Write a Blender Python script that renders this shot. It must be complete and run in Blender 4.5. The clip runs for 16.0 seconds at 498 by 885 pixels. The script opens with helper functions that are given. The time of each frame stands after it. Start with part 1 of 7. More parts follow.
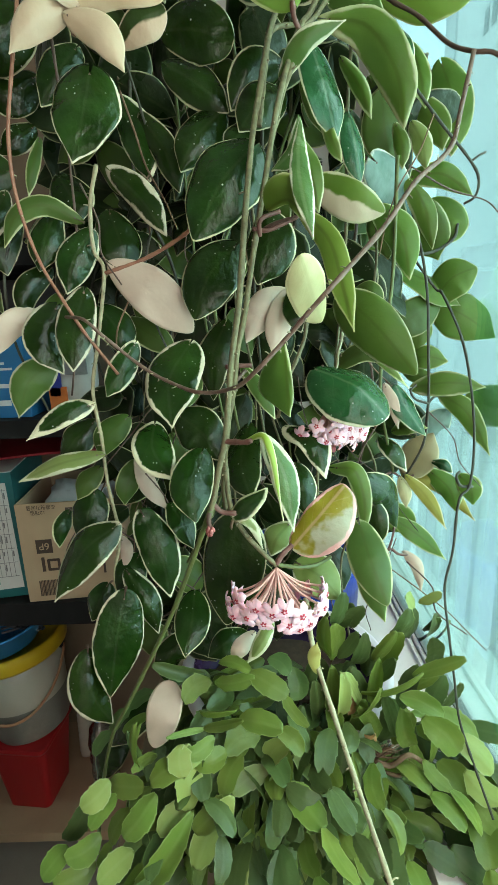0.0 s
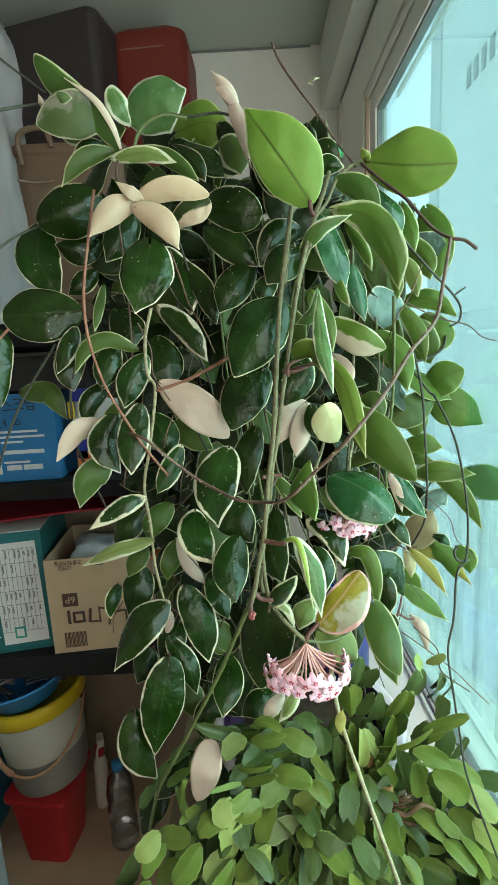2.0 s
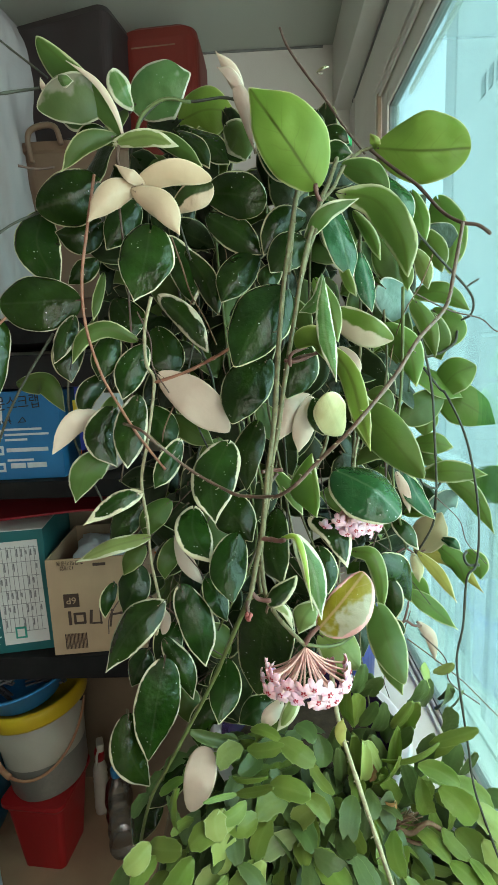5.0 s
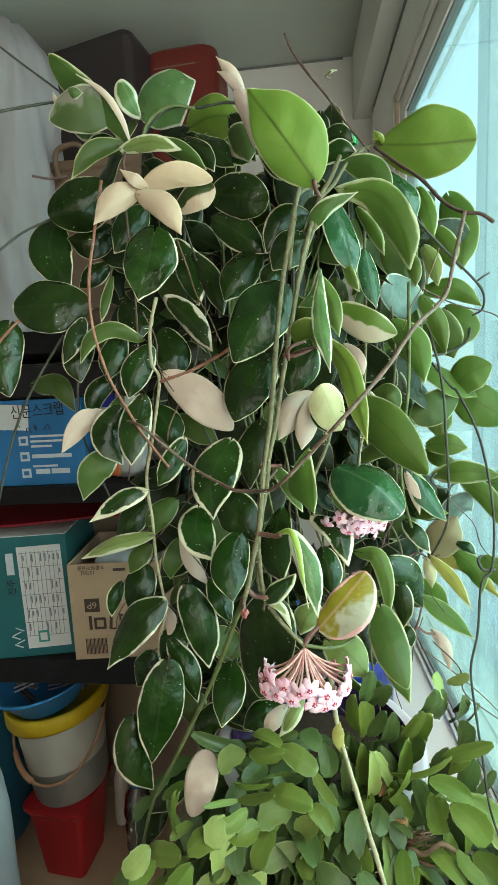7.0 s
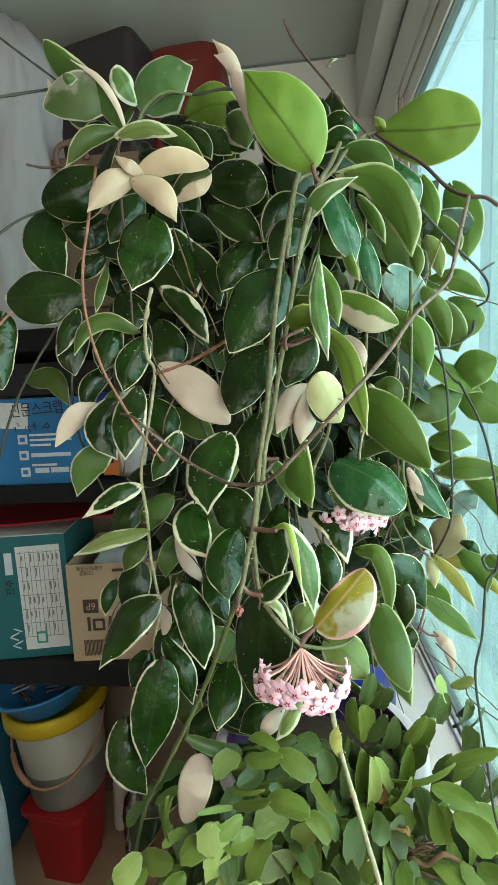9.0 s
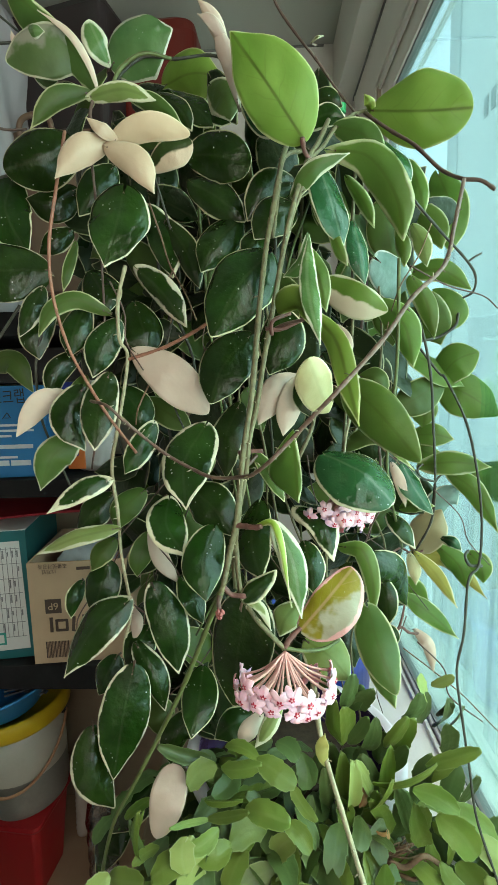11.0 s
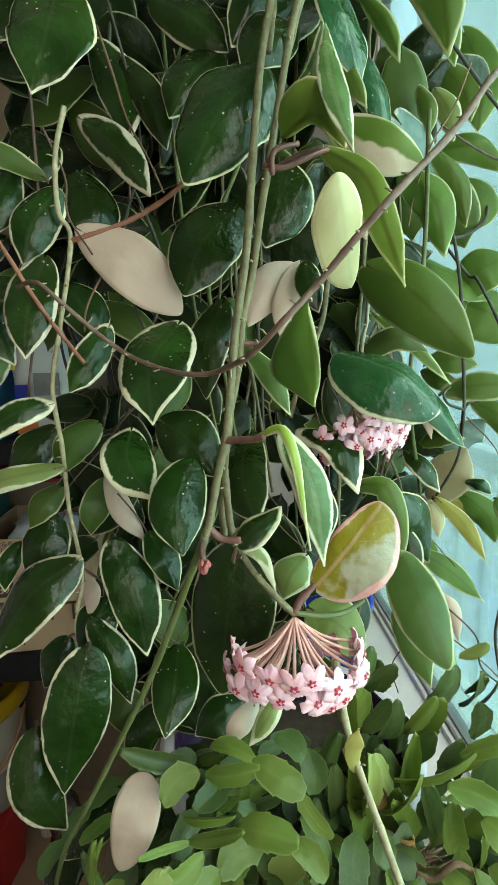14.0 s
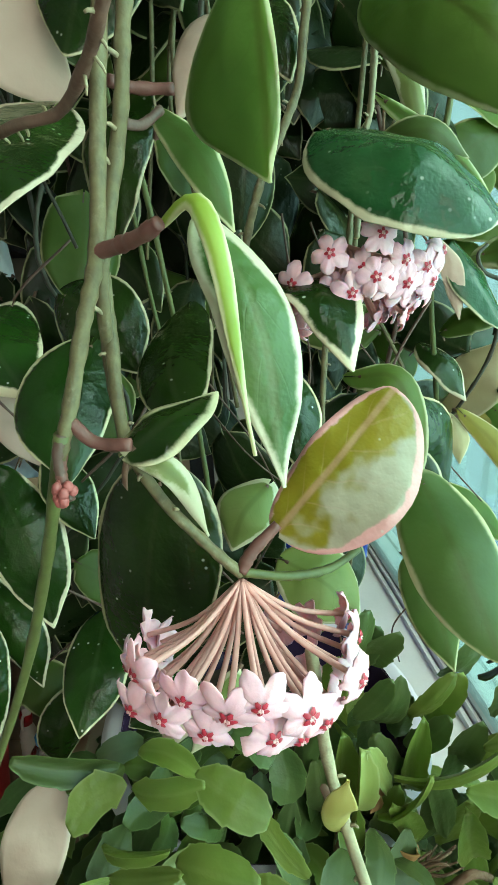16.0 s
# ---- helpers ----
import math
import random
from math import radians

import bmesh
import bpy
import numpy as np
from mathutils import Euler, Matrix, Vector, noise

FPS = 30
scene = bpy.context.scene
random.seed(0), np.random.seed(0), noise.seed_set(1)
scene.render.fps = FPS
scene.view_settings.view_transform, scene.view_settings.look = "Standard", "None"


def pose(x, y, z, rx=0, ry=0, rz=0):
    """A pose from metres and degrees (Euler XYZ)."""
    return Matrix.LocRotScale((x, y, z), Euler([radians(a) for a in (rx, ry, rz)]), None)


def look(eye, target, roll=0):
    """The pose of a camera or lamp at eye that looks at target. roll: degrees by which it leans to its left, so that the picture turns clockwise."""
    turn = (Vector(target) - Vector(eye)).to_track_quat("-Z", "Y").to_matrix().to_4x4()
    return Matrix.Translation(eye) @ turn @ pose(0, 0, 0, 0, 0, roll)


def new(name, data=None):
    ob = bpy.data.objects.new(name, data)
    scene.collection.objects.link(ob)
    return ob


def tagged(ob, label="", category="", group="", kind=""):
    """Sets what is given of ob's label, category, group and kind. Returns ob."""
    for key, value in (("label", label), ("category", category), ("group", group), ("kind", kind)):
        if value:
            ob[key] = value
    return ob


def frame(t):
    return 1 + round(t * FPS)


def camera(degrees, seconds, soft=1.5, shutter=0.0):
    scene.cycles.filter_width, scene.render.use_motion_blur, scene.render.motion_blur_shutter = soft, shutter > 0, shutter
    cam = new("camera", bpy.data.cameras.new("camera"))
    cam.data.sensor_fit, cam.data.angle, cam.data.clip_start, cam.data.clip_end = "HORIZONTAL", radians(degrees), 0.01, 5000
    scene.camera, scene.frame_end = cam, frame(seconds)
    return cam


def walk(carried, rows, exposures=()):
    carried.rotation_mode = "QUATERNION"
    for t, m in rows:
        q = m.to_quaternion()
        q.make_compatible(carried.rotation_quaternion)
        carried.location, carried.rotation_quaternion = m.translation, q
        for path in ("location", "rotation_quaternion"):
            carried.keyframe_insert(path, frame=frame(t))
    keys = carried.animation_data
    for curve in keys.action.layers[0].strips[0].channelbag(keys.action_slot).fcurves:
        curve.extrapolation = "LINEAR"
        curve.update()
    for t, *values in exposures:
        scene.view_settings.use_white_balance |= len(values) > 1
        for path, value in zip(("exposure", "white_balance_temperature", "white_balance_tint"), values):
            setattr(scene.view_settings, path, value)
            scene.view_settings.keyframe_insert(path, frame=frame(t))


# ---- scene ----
cam = camera(56.8, 16.0, soft=1.1)
METRES, EYE, TILT, LEAN, TURN = 0.55, 1.40, -14.0, 2.0, 0.0
ROWS = [
    (0.0, 0.0, 0.0, 0.0, -0.0, 0.0, -0.0),
    (0.5, 0.0294, -0.0267, 0.0481, 1.66, 0.92, 0.46),
    (1.0, -0.0107, -0.0956, 0.1055, 1.74, 2.51, 0.71),
    (1.5, -0.052, -0.1489, 0.116, 1.13, 3.52, 0.68),
    (2.0, -0.0505, -0.1517, 0.1103, 0.19, 3.9, 0.83),
    (2.5, -0.0431, -0.1321, 0.1011, -0.5, 3.87, 0.97),
    (3.0, -0.0405, -0.1228, 0.0986, -0.73, 3.87, 0.87),
    (3.5, -0.0378, -0.1156, 0.0989, -0.38, 4.13, 0.66),
    (4.0, -0.0436, -0.123, 0.0978, 0.18, 4.3, 0.4),
    (6.5, 0.0036, -0.102, 0.0668, 3.88, 5.88, -0.53),
    (7.0, 0.0175, -0.1063, 0.0612, 5.13, 6.38, -0.56),
    (7.5, 0.0229, -0.1094, 0.0586, 6.48, 6.81, -0.84),
    (8.0, 0.0194, -0.0973, 0.0552, 7.63, 7.15, -1.08),
    (8.5, 0.0207, -0.0891, 0.0522, 7.28, 7.2, -1.01),
    (9.0, 0.0281, -0.0791, 0.0467, 5.6, 6.81, -0.81),
    (11.5, -0.0039, -0.0306, 0.0436, 1.35, 6.36, -1.02),
    (12.0, -0.0058, -0.031, 0.0413, 2.23, 7.06, -1.35),
    (12.5, 0.0014, -0.0269, 0.041, 3.17, 7.63, -1.51),
    (13.0, 0.0203, -0.0251, 0.0338, 3.21, 7.37, -1.4),
    (13.5, 0.0203, 0.0377, 0.003, 1.38, 6.19, -0.93),
    (14.0, -0.0263, 0.1652, -0.037, -2.24, 4.74, 0.01),
    (14.5, -0.0603, 0.2507, -0.0798, -4.6, 3.43, 1.01),
    (15.0, -0.0324, 0.3099, -0.1001, -3.95, 1.78, 1.72),
    (15.5, 0.0307, 0.3261, -0.0943, -2.72, 0.42, 1.17),
    (16.0, 0.0298, 0.3725, -0.0865, -3.01, -1.51, 0.61),
]
walk(cam, [(t, pose(0, 0, EYE, TILT, LEAN, TURN) @ pose(METRES * x, METRES * y, METRES * z, 90 + pitch, roll, yaw)) for t, x, y, z, yaw, pitch, roll in ROWS],
     exposures=((0.0, 2.43, 6850, 16), (4.0, 2.44, 6800, 17), (6.5, 2.45, 6950, 18), (8.0, 2.46, 6950, 20.5), (9.0, 2.46, 6950, 20), (12.0, 2.40, 6950, 16.5), (13.2, 2.40, 6950, 17.5), (14.6, 2.21, 7050, 17), (15.3, 2.32, 6900, 13), (16.0, 2.29, 6800, 9)))

# ---- light ----
world = bpy.data.worlds.new("overcast")
scene.world = world
world.use_nodes = True
wn = world.node_tree
sky = wn.nodes.new("ShaderNodeTexSky")
sky.sky_type = "NISHITA"
sky.sun_disc = False
sky.sun_elevation = radians(50)
sky.sun_rotation = radians(100)
sky.air_density, sky.dust_density = 1.0, 5.0
back = wn.nodes["Background"]
haze = wn.nodes.new("ShaderNodeMix")
haze.data_type = "RGBA"
haze.inputs[0].default_value = 0.7
haze.inputs[7].default_value = (3.1, 3.2, 3.2, 1)
wn.links.new(sky.outputs["Color"], haze.inputs[6])
wn.links.new(haze.outputs[2], back.inputs["Color"])
back.inputs["Strength"].default_value = 0.14


def lamp(name, kind, m, energy, colour, **sizes):
    data = bpy.data.lights.new(name, kind)
    data.energy, data.color = energy, colour
    for key, value in sizes.items():
        if key == "size":
            data.size = value
        if key == "size_y":
            data.size_y = value
        if key == "angle":
            data.angle = value
    if kind == "AREA":
        data.shape = "RECTANGLE"
    ob = new(name, data)
    ob.matrix_world = m
    return ob


lamp("sun", "SUN", look((-5, -3, 5), (0, 0.4, 1.2)), 0.6, (1.0, 0.97, 0.93), angle=radians(12))
lamp("window_daylight", "AREA", look((0.37, -0.62, 1.48), (-0.45, -0.10, 1.40)), 1.4, (1.0, 0.94, 0.87), size=1.1, size_y=0.62)
lamp("window_daylight_near", "AREA", look((0.335, 0.10, 1.47), (-1.0, 0.55, 1.42)), 1.65, (1.0, 0.98, 0.92), size=0.74, size_y=0.9)
# added fill lamp behind the camera, without a source of its own
lamp("rear_fill", "AREA", look((-0.30, -1.60, 1.05), (-0.1, 0.6, 1.0)), 0.55, (1.0, 0.90, 0.80), size=1.1, size_y=1.4)


# ---- materials ----
def material(name, rough=0.5, metal=0.0):
    m = bpy.data.materials.new(name)
    m.use_nodes = True
    tree = m.node_tree
    b = tree.nodes["Principled BSDF"]
    b.inputs["Roughness"].default_value, b.inputs["Metallic"].default_value = rough, metal
    b.inputs["Specular IOR Level"].default_value = 0.4
    return m, tree, b


def node(tree, kind, **values):
    n = tree.nodes.new(kind)
    for key, value in values.items():
        n.inputs[key.replace("_", " ")].default_value = value
    return n


def ramp(tree, source, stops):
    r = tree.nodes.new("ShaderNodeValToRGB")
    while len(r.color_ramp.elements) < len(stops):
        r.color_ramp.elements.new(0.5)
    for e, (place, colour) in zip(r.color_ramp.elements, stops):
        e.position, e.color = place, (*colour, 1)
    tree.links.new(source, r.inputs["Fac"])
    return r.outputs["Color"]


def mixed(tree, fac, a, b, how="MIX"):
    n = tree.nodes.new("ShaderNodeMix")
    n.data_type, n.blend_type = "RGBA", how
    for slot, value in ((0, fac), (6, a), (7, b)):
        if isinstance(value, (int, float)):
            n.inputs[slot].default_value = value
        elif isinstance(value, tuple):
            n.inputs[slot].default_value = (*value, 1)
        else:
            tree.links.new(value, n.inputs[slot])
    return n.outputs[2]


def sums(tree, how, a, b=0.0, c=0.0):
    n = tree.nodes.new("ShaderNodeMath")
    n.operation = how
    for slot, value in enumerate((a, b, c)):
        if isinstance(value, (int, float)):
            n.inputs[slot].default_value = value
        else:
            tree.links.new(value, n.inputs[slot])
    return n.outputs[0]


def step(tree, value, low, high):
    n = tree.nodes.new("ShaderNodeMapRange")
    n.interpolation_type = "SMOOTHSTEP"
    n.inputs["From Min"].default_value, n.inputs["From Max"].default_value = low, high
    tree.links.new(value, n.inputs["Value"])
    return n.outputs["Result"]


def noise_of(tree, scale, detail=4.0, rough=0.55, shifted=False, kind="object"):
    """Noise in object space; shifted: another stretch of it for each object."""
    co = tree.nodes.new("ShaderNodeTexCoord").outputs["Object"]
    n = node(tree, "ShaderNodeTexNoise", Scale=scale, Detail=detail, Roughness=rough)
    if shifted:
        n.noise_dimensions = "4D"
        w = sums(tree, "MULTIPLY", tree.nodes.new("ShaderNodeObjectInfo").outputs["Random"], 50.0)
        tree.links.new(w, n.inputs["W"])
    tree.links.new(co, n.inputs["Vector"])
    return n.outputs["Fac"]


def bumped(tree, b, height, strength=0.3, distance=0.002):
    n = node(tree, "ShaderNodeBump", Strength=strength, Distance=distance)
    tree.links.new(height, n.inputs["Height"])
    tree.links.new(n.outputs["Normal"], b.inputs["Normal"])


def plain(name, colour, rough=0.5, vary=0.15, scale=20.0, bump=0.1, metal=0.0, fine=200.0, dirt=None):
    """A surface of one colour with soft blotches, fine grain and light relief."""
    m, tree, b = material(name, rough, metal)
    coarse = noise_of(tree, scale, 5)
    grain = noise_of(tree, fine, 3)
    dark = tuple(c * (1 - vary) for c in colour)
    light = tuple(min(1, c * (1 + vary)) for c in colour)
    col = ramp(tree, coarse, ((0.3, dark), (0.7, light)))
    col = mixed(tree, 0.12, col, ramp(tree, grain, ((0.35, dark), (0.65, light))))
    if dirt:
        spots = step(tree, noise_of(tree, scale * 0.6, 8, 0.7), 0.55, 0.75)
        col = mixed(tree, spots, col, dirt)
    tree.links.new(col, b.inputs["Base Color"])
    tree.links.new(ramp(tree, coarse, ((0.3, (rough * 0.85,) * 3), (0.7, (min(1, rough * 1.15),) * 3))), b.inputs["Roughness"])
    if bump:
        bumped(tree, b, grain, bump, 0.001)
    return m


def leaf_skin(name, inner, inner2, rim, rim_width, flecks=0.0, rough=0.3, glow=(0.2, 0.4, 0.05), through_light=0.2, blot=None, veins=0.0, half=0.0):
    """A leaf's skin: a field of two tones, an uneven margin of another colour, pale flecks, faint veins and a waxy shine."""
    m, tree, b = material(name, rough)
    b.inputs["Specular IOR Level"].default_value = 0.33 if rough < 0.3 else 0.36
    attr = tree.nodes.new("ShaderNodeAttribute")
    attr.attribute_name = "margin"
    mid = tree.nodes.new("ShaderNodeAttribute")
    mid.attribute_name = "midrib"
    edge_noise = noise_of(tree, 48.0, 2, 0.5, True)
    nicks = noise_of(tree, 330.0, 3, 0.6, True)
    tone = noise_of(tree, 38.0, 3, 0.5, True)
    col = ramp(tree, tone, ((0.32, inner), (0.68, inner2)))
    if blot:
        lopsided = tree.nodes.new("ShaderNodeAttribute")
        lopsided.attribute_name = "side"
        patch = step(tree, sums(tree, "MULTIPLY_ADD", lopsided.outputs["Fac"], half, noise_of(tree, 45.0, 3, 0.5, True)), 0.56, 0.67)
        col = mixed(tree, patch, col, blot)
    # midrib and side veins, a shade lighter
    rib = sums(tree, "SUBTRACT", 1.0, step(tree, mid.outputs["Fac"], 0.0004, 0.0018))
    place = tree.nodes.new("ShaderNodeAttribute")
    place.attribute_name = "blade"
    split = tree.nodes.new("ShaderNodeSeparateXYZ")
    tree.links.new(place.outputs["Vector"], split.inputs[0])
    bent = sums(tree, "MULTIPLY_ADD", noise_of(tree, 70.0, 2, 0.5, True), 0.7, sums(tree, "MULTIPLY", split.outputs[0], 5.5))
    side = sums(tree, "FRACT", sums(tree, "SUBTRACT", bent, sums(tree, "MULTIPLY", split.outputs[1], 1.7)))
    side = sums(tree, "SUBTRACT", 1.0, step(tree, sums(tree, "ABSOLUTE", sums(tree, "SUBTRACT", side, 0.5)), 0.01, 0.07))
    side = sums(tree, "MULTIPLY", side, sums(tree, "SUBTRACT", 0.8, split.outputs[1]))
    side = sums(tree, "MULTIPLY", sums(tree, "MAXIMUM", side, 0.0), 0.6)
    col = mixed(tree, sums(tree, "MULTIPLY", sums(tree, "MAXIMUM", rib, side), abs(veins)), col, rim if veins > 0 else (0.05, 0.075, 0.012))
    rnd = tree.nodes.new("ShaderNodeObjectInfo").outputs["Random"]
    # width of the margin differs along the edge
    wide = rim_width
    far = sums(tree, "ADD", attr.outputs["Fac"], sums(tree, "MULTIPLY_ADD", sums(tree, "SUBTRACT", edge_noise, 0.47), rim_width * 4.0, sums(tree, "MULTIPLY", sums(tree, "SUBTRACT", nicks, 0.5), rim_width * 0.9)))
    inside = step(tree, sums(tree, "SUBTRACT", far, wide), -0.0004, 0.0006)
    col = mixed(tree, inside, rim, col)
    if flecks:
        vor = tree.nodes.new("ShaderNodeTexVoronoi")
        vor.inputs["Scale"].default_value = 180.0
        vor.inputs["Randomness"].default_value = 1.0
        tree.links.new(tree.nodes.new("ShaderNodeTexCoord").outputs["Object"], vor.inputs["Vector"])
        dots = sums(tree, "SUBTRACT", 1.0, step(tree, vor.outputs["Distance"], 0.05, 0.16))
        some = step(tree, noise_of(tree, 60.0, 2, 0.5, True), 0.51, 0.64)
        col = mixed(tree, sums(tree, "MULTIPLY", sums(tree, "MULTIPLY", dots, some), flecks), col, (0.60, 0.66, 0.54))
    # leaves differ a little in tone
    shade = tree.nodes.new("ShaderNodeHueSaturation")
    tree.links.new(sums(tree, "MULTIPLY_ADD", rnd, 0.022, 0.491), shade.inputs["Hue"])
    tree.links.new(sums(tree, "MULTIPLY_ADD", rnd, 0.4, 0.8), shade.inputs["Value"])
    tree.links.new(col, shade.inputs["Color"])
    col = shade.outputs["Color"]
    tree.links.new(col, b.inputs["Base Color"])
    wavy = noise_of(tree, 58.0, 2, 0.5, True)
    pores = noise_of(tree, 900.0, 2)
    puckers = noise_of(tree, 130.0, 3, 0.55, True)
    bumped(tree, b, sums(tree, "SUBTRACT", sums(tree, "MULTIPLY_ADD", puckers, 0.42, sums(tree, "MULTIPLY_ADD", pores, 0.02, wavy)), sums(tree, "MULTIPLY", sums(tree, "MAXIMUM", rib, side), 0.035)), 0.62 if rough < 0.38 else 0.28, 0.004)
    tree.links.new(sums(tree, "MULTIPLY_ADD", tone, 0.2, rough - 0.1), b.inputs["Roughness"])
    if through_light:
        out = tree.nodes["Material Output"]
        thin = tree.nodes.new("ShaderNodeBsdfTranslucent")
        tree.links.new(mixed(tree, 0.7, col, glow), thin.inputs["Color"])
        mix = tree.nodes.new("ShaderNodeMixShader")
        mix.inputs[0].default_value = through_light
        tree.links.new(b.outputs[0], mix.inputs[1])
        tree.links.new(thin.outputs[0], mix.inputs[2])
        tree.links.new(mix.outputs[0], out.inputs["Surface"])
    return m


skin_dark = leaf_skin("leaf_variegated", (0.0040, 0.015, 0.0022), (0.0122, 0.038, 0.0052), (0.54, 0.52, 0.32), 0.0010, 0.8, 0.19, (0.1, 0.3, 0.03), 0.08, veins=0.014)
# inner leaves: shade deep in the plant is put into skin and margin
skin_inner_shade = leaf_skin("leaf_inner_shade", (0.004, 0.013, 0.003), (0.011, 0.029, 0.006), (0.32, 0.33, 0.18), 0.0009, 0.3, 0.3, (0.1, 0.3, 0.03), 0.08, veins=0.05)
# lighter take on leaf_variegated, window reflection partly put into its colour
skin_lit = leaf_skin("leaf_lit_variegated", (0.045, 0.125, 0.030), (0.095, 0.20, 0.06), (0.62, 0.64, 0.46), 0.0013, 0.8, 0.25, (0.15, 0.4, 0.05), 0.15, veins=0.08)
skin_back = leaf_skin("leaf_underside", (0.075, 0.19, 0.02), (0.12, 0.26, 0.035), (0.5, 0.55, 0.3), 0.0012, 0.0, 0.45, (0.3, 0.55, 0.05), 0.3, veins=-0.5)
skin_light = leaf_skin("leaf_light_green", (0.062, 0.155, 0.025), (0.112, 0.235, 0.042), (0.58, 0.62, 0.40), 0.0010, 0.0, 0.36, (0.55, 0.80, 0.22), 0.55, veins=-0.75)
skin_olive = leaf_skin("leaf_olive_underside", (0.040, 0.090, 0.015), (0.068, 0.132, 0.026), (0.5, 0.52, 0.28), 0.0009, 0.0, 0.45, (0.3, 0.45, 0.06), 0.3, veins=-0.5)
skin_pale = leaf_skin("leaf_pale_underside", (0.22, 0.29, 0.10), (0.14, 0.22, 0.045), (0.6, 0.62, 0.42), 0.0022, 0.0, 0.5, (0.4, 0.5, 0.12), 0.25, veins=-0.35)
skin_cream = leaf_skin("leaf_cream", (0.55, 0.44, 0.35), (0.63, 0.51, 0.41), (0.60, 0.52, 0.40), 0.001, 0.0, 0.45, (0.7, 0.55, 0.42), 0.2)
skin_ivory = leaf_skin("leaf_ivory", (0.55, 0.42, 0.28), (0.62, 0.49, 0.34), (0.62, 0.52, 0.36), 0.001, 0.0, 0.45, (0.7, 0.55, 0.35), 0.2)
skin_young = leaf_skin("leaf_young", (0.175, 0.165, 0.009), (0.245, 0.210, 0.016), (0.68, 0.36, 0.34), 0.0026, 0.8, 0.35, (0.5, 0.42, 0.08), 0.12, blot=(0.36, 0.35, 0.25), veins=0.3, half=0.34)
# raised yellow-green: light on the turned-over fold is put into the colour
skin_lit_fold = leaf_skin("leaf_lit_fold", (0.20, 0.33, 0.040), (0.29, 0.41, 0.07), (0.58, 0.60, 0.38), 0.0008, 0.0, 0.4, (0.6, 0.7, 0.1), 0.3)
skin_lime = leaf_skin("leaf_lime", (0.40, 0.44, 0.12), (0.48, 0.50, 0.17), (0.5, 0.52, 0.2), 0.0008, 0.0, 0.45, (0.6, 0.6, 0.1), 0.3)
# the blue-green tint puts part of the window's reflection into the colour
skin_window_tint = leaf_skin("leaf_glossy_window_tint", (0.006, 0.042, 0.012), (0.015, 0.075, 0.022), (0.54, 0.54, 0.36), 0.0010, 0.5, 0.14, (0.1, 0.3, 0.03), 0.05, veins=0.05)
skin_dry = leaf_skin("leaf_dried", (0.24, 0.13, 0.05), (0.40, 0.26, 0.12), (0.32, 0.20, 0.09), 0.0008, 0.0, 0.7, (0.5, 0.3, 0.1), 0.15, veins=-0.4)
# light-green skin with the window's light through the blade put into its colour
skin_backlit = leaf_skin("leaf_backlit_green", (0.13, 0.255, 0.034), (0.20, 0.335, 0.058), (0.60, 0.64, 0.36), 0.0008, 0.0, 0.4, (0.72, 0.84, 0.26), 0.55, veins=-0.85)
skin_butter = leaf_skin("leaf_butter_yellow", (0.37, 0.35, 0.18), (0.45, 0.42, 0.24), (0.62, 0.60, 0.38), 0.0012, 0.0, 0.45, (0.6, 0.56, 0.28), 0.25, veins=-0.1)
skin_amber = leaf_skin("leaf_amber_green", (0.22, 0.25, 0.045), (0.33, 0.32, 0.07), (0.60, 0.55, 0.34), 0.0008, 0.0, 0.45, (0.6, 0.5, 0.1), 0.3, veins=-0.2)
skin_margd = leaf_skin("leaf_pale_margin", (0.0050, 0.0185, 0.0026), (0.0158, 0.048, 0.007), (0.60, 0.57, 0.40), 0.0017, 0.8, 0.19, (0.1, 0.3, 0.03), 0.08, veins=0.014)
skin_half = leaf_skin("leaf_half_ivory", (0.012, 0.035, 0.006), (0.025, 0.060, 0.012), (0.62, 0.52, 0.36), 0.0014, 0.3, 0.3, (0.3, 0.3, 0.1), 0.1, blot=(0.62, 0.49, 0.33), half=0.6)
skin_hgreen = leaf_skin("leaf_green_and_cream", (0.085, 0.19, 0.025), (0.13, 0.25, 0.035), (0.60, 0.60, 0.38), 0.0014, 0.0, 0.4, (0.4, 0.6, 0.1), 0.3, blot=(0.66, 0.60, 0.42), half=0.8)
# blotches darkened: the dimmer light at the upper left is put into them
skin_silver = leaf_skin("leaf_silvery", (0.055, 0.14, 0.045), (0.11, 0.21, 0.075), (0.58, 0.60, 0.46), 0.0020, 0.4, 0.22, (0.3, 0.5, 0.15), 0.25, blot=(0.27, 0.32, 0.23), half=0.1)
# pale silvery tones: the window's sheen is put into the leaf colour
skin_sheen = leaf_skin("leaf_painted_sheen", (0.055, 0.13, 0.10), (0.22, 0.34, 0.30), (0.55, 0.60, 0.48), 0.0012, 0.2, 0.2, (0.3, 0.5, 0.3), 0.25)
# mottled tones darkened likewise, shade at the upper left put into the colour
skin_mott = leaf_skin("leaf_mottled", (0.042, 0.078, 0.022), (0.070, 0.115, 0.034), (0.50, 0.50, 0.34), 0.0011, 0.0, 0.4, (0.3, 0.45, 0.1), 0.25, blot=(0.21, 0.205, 0.15), half=0.25)
skin_oliv2 = leaf_skin("leaf_olive_wide_margin", (0.042, 0.095, 0.018), (0.07, 0.13, 0.028), (0.52, 0.52, 0.36), 0.0016, 0.0, 0.4, (0.3, 0.45, 0.06), 0.25, veins=-0.3)
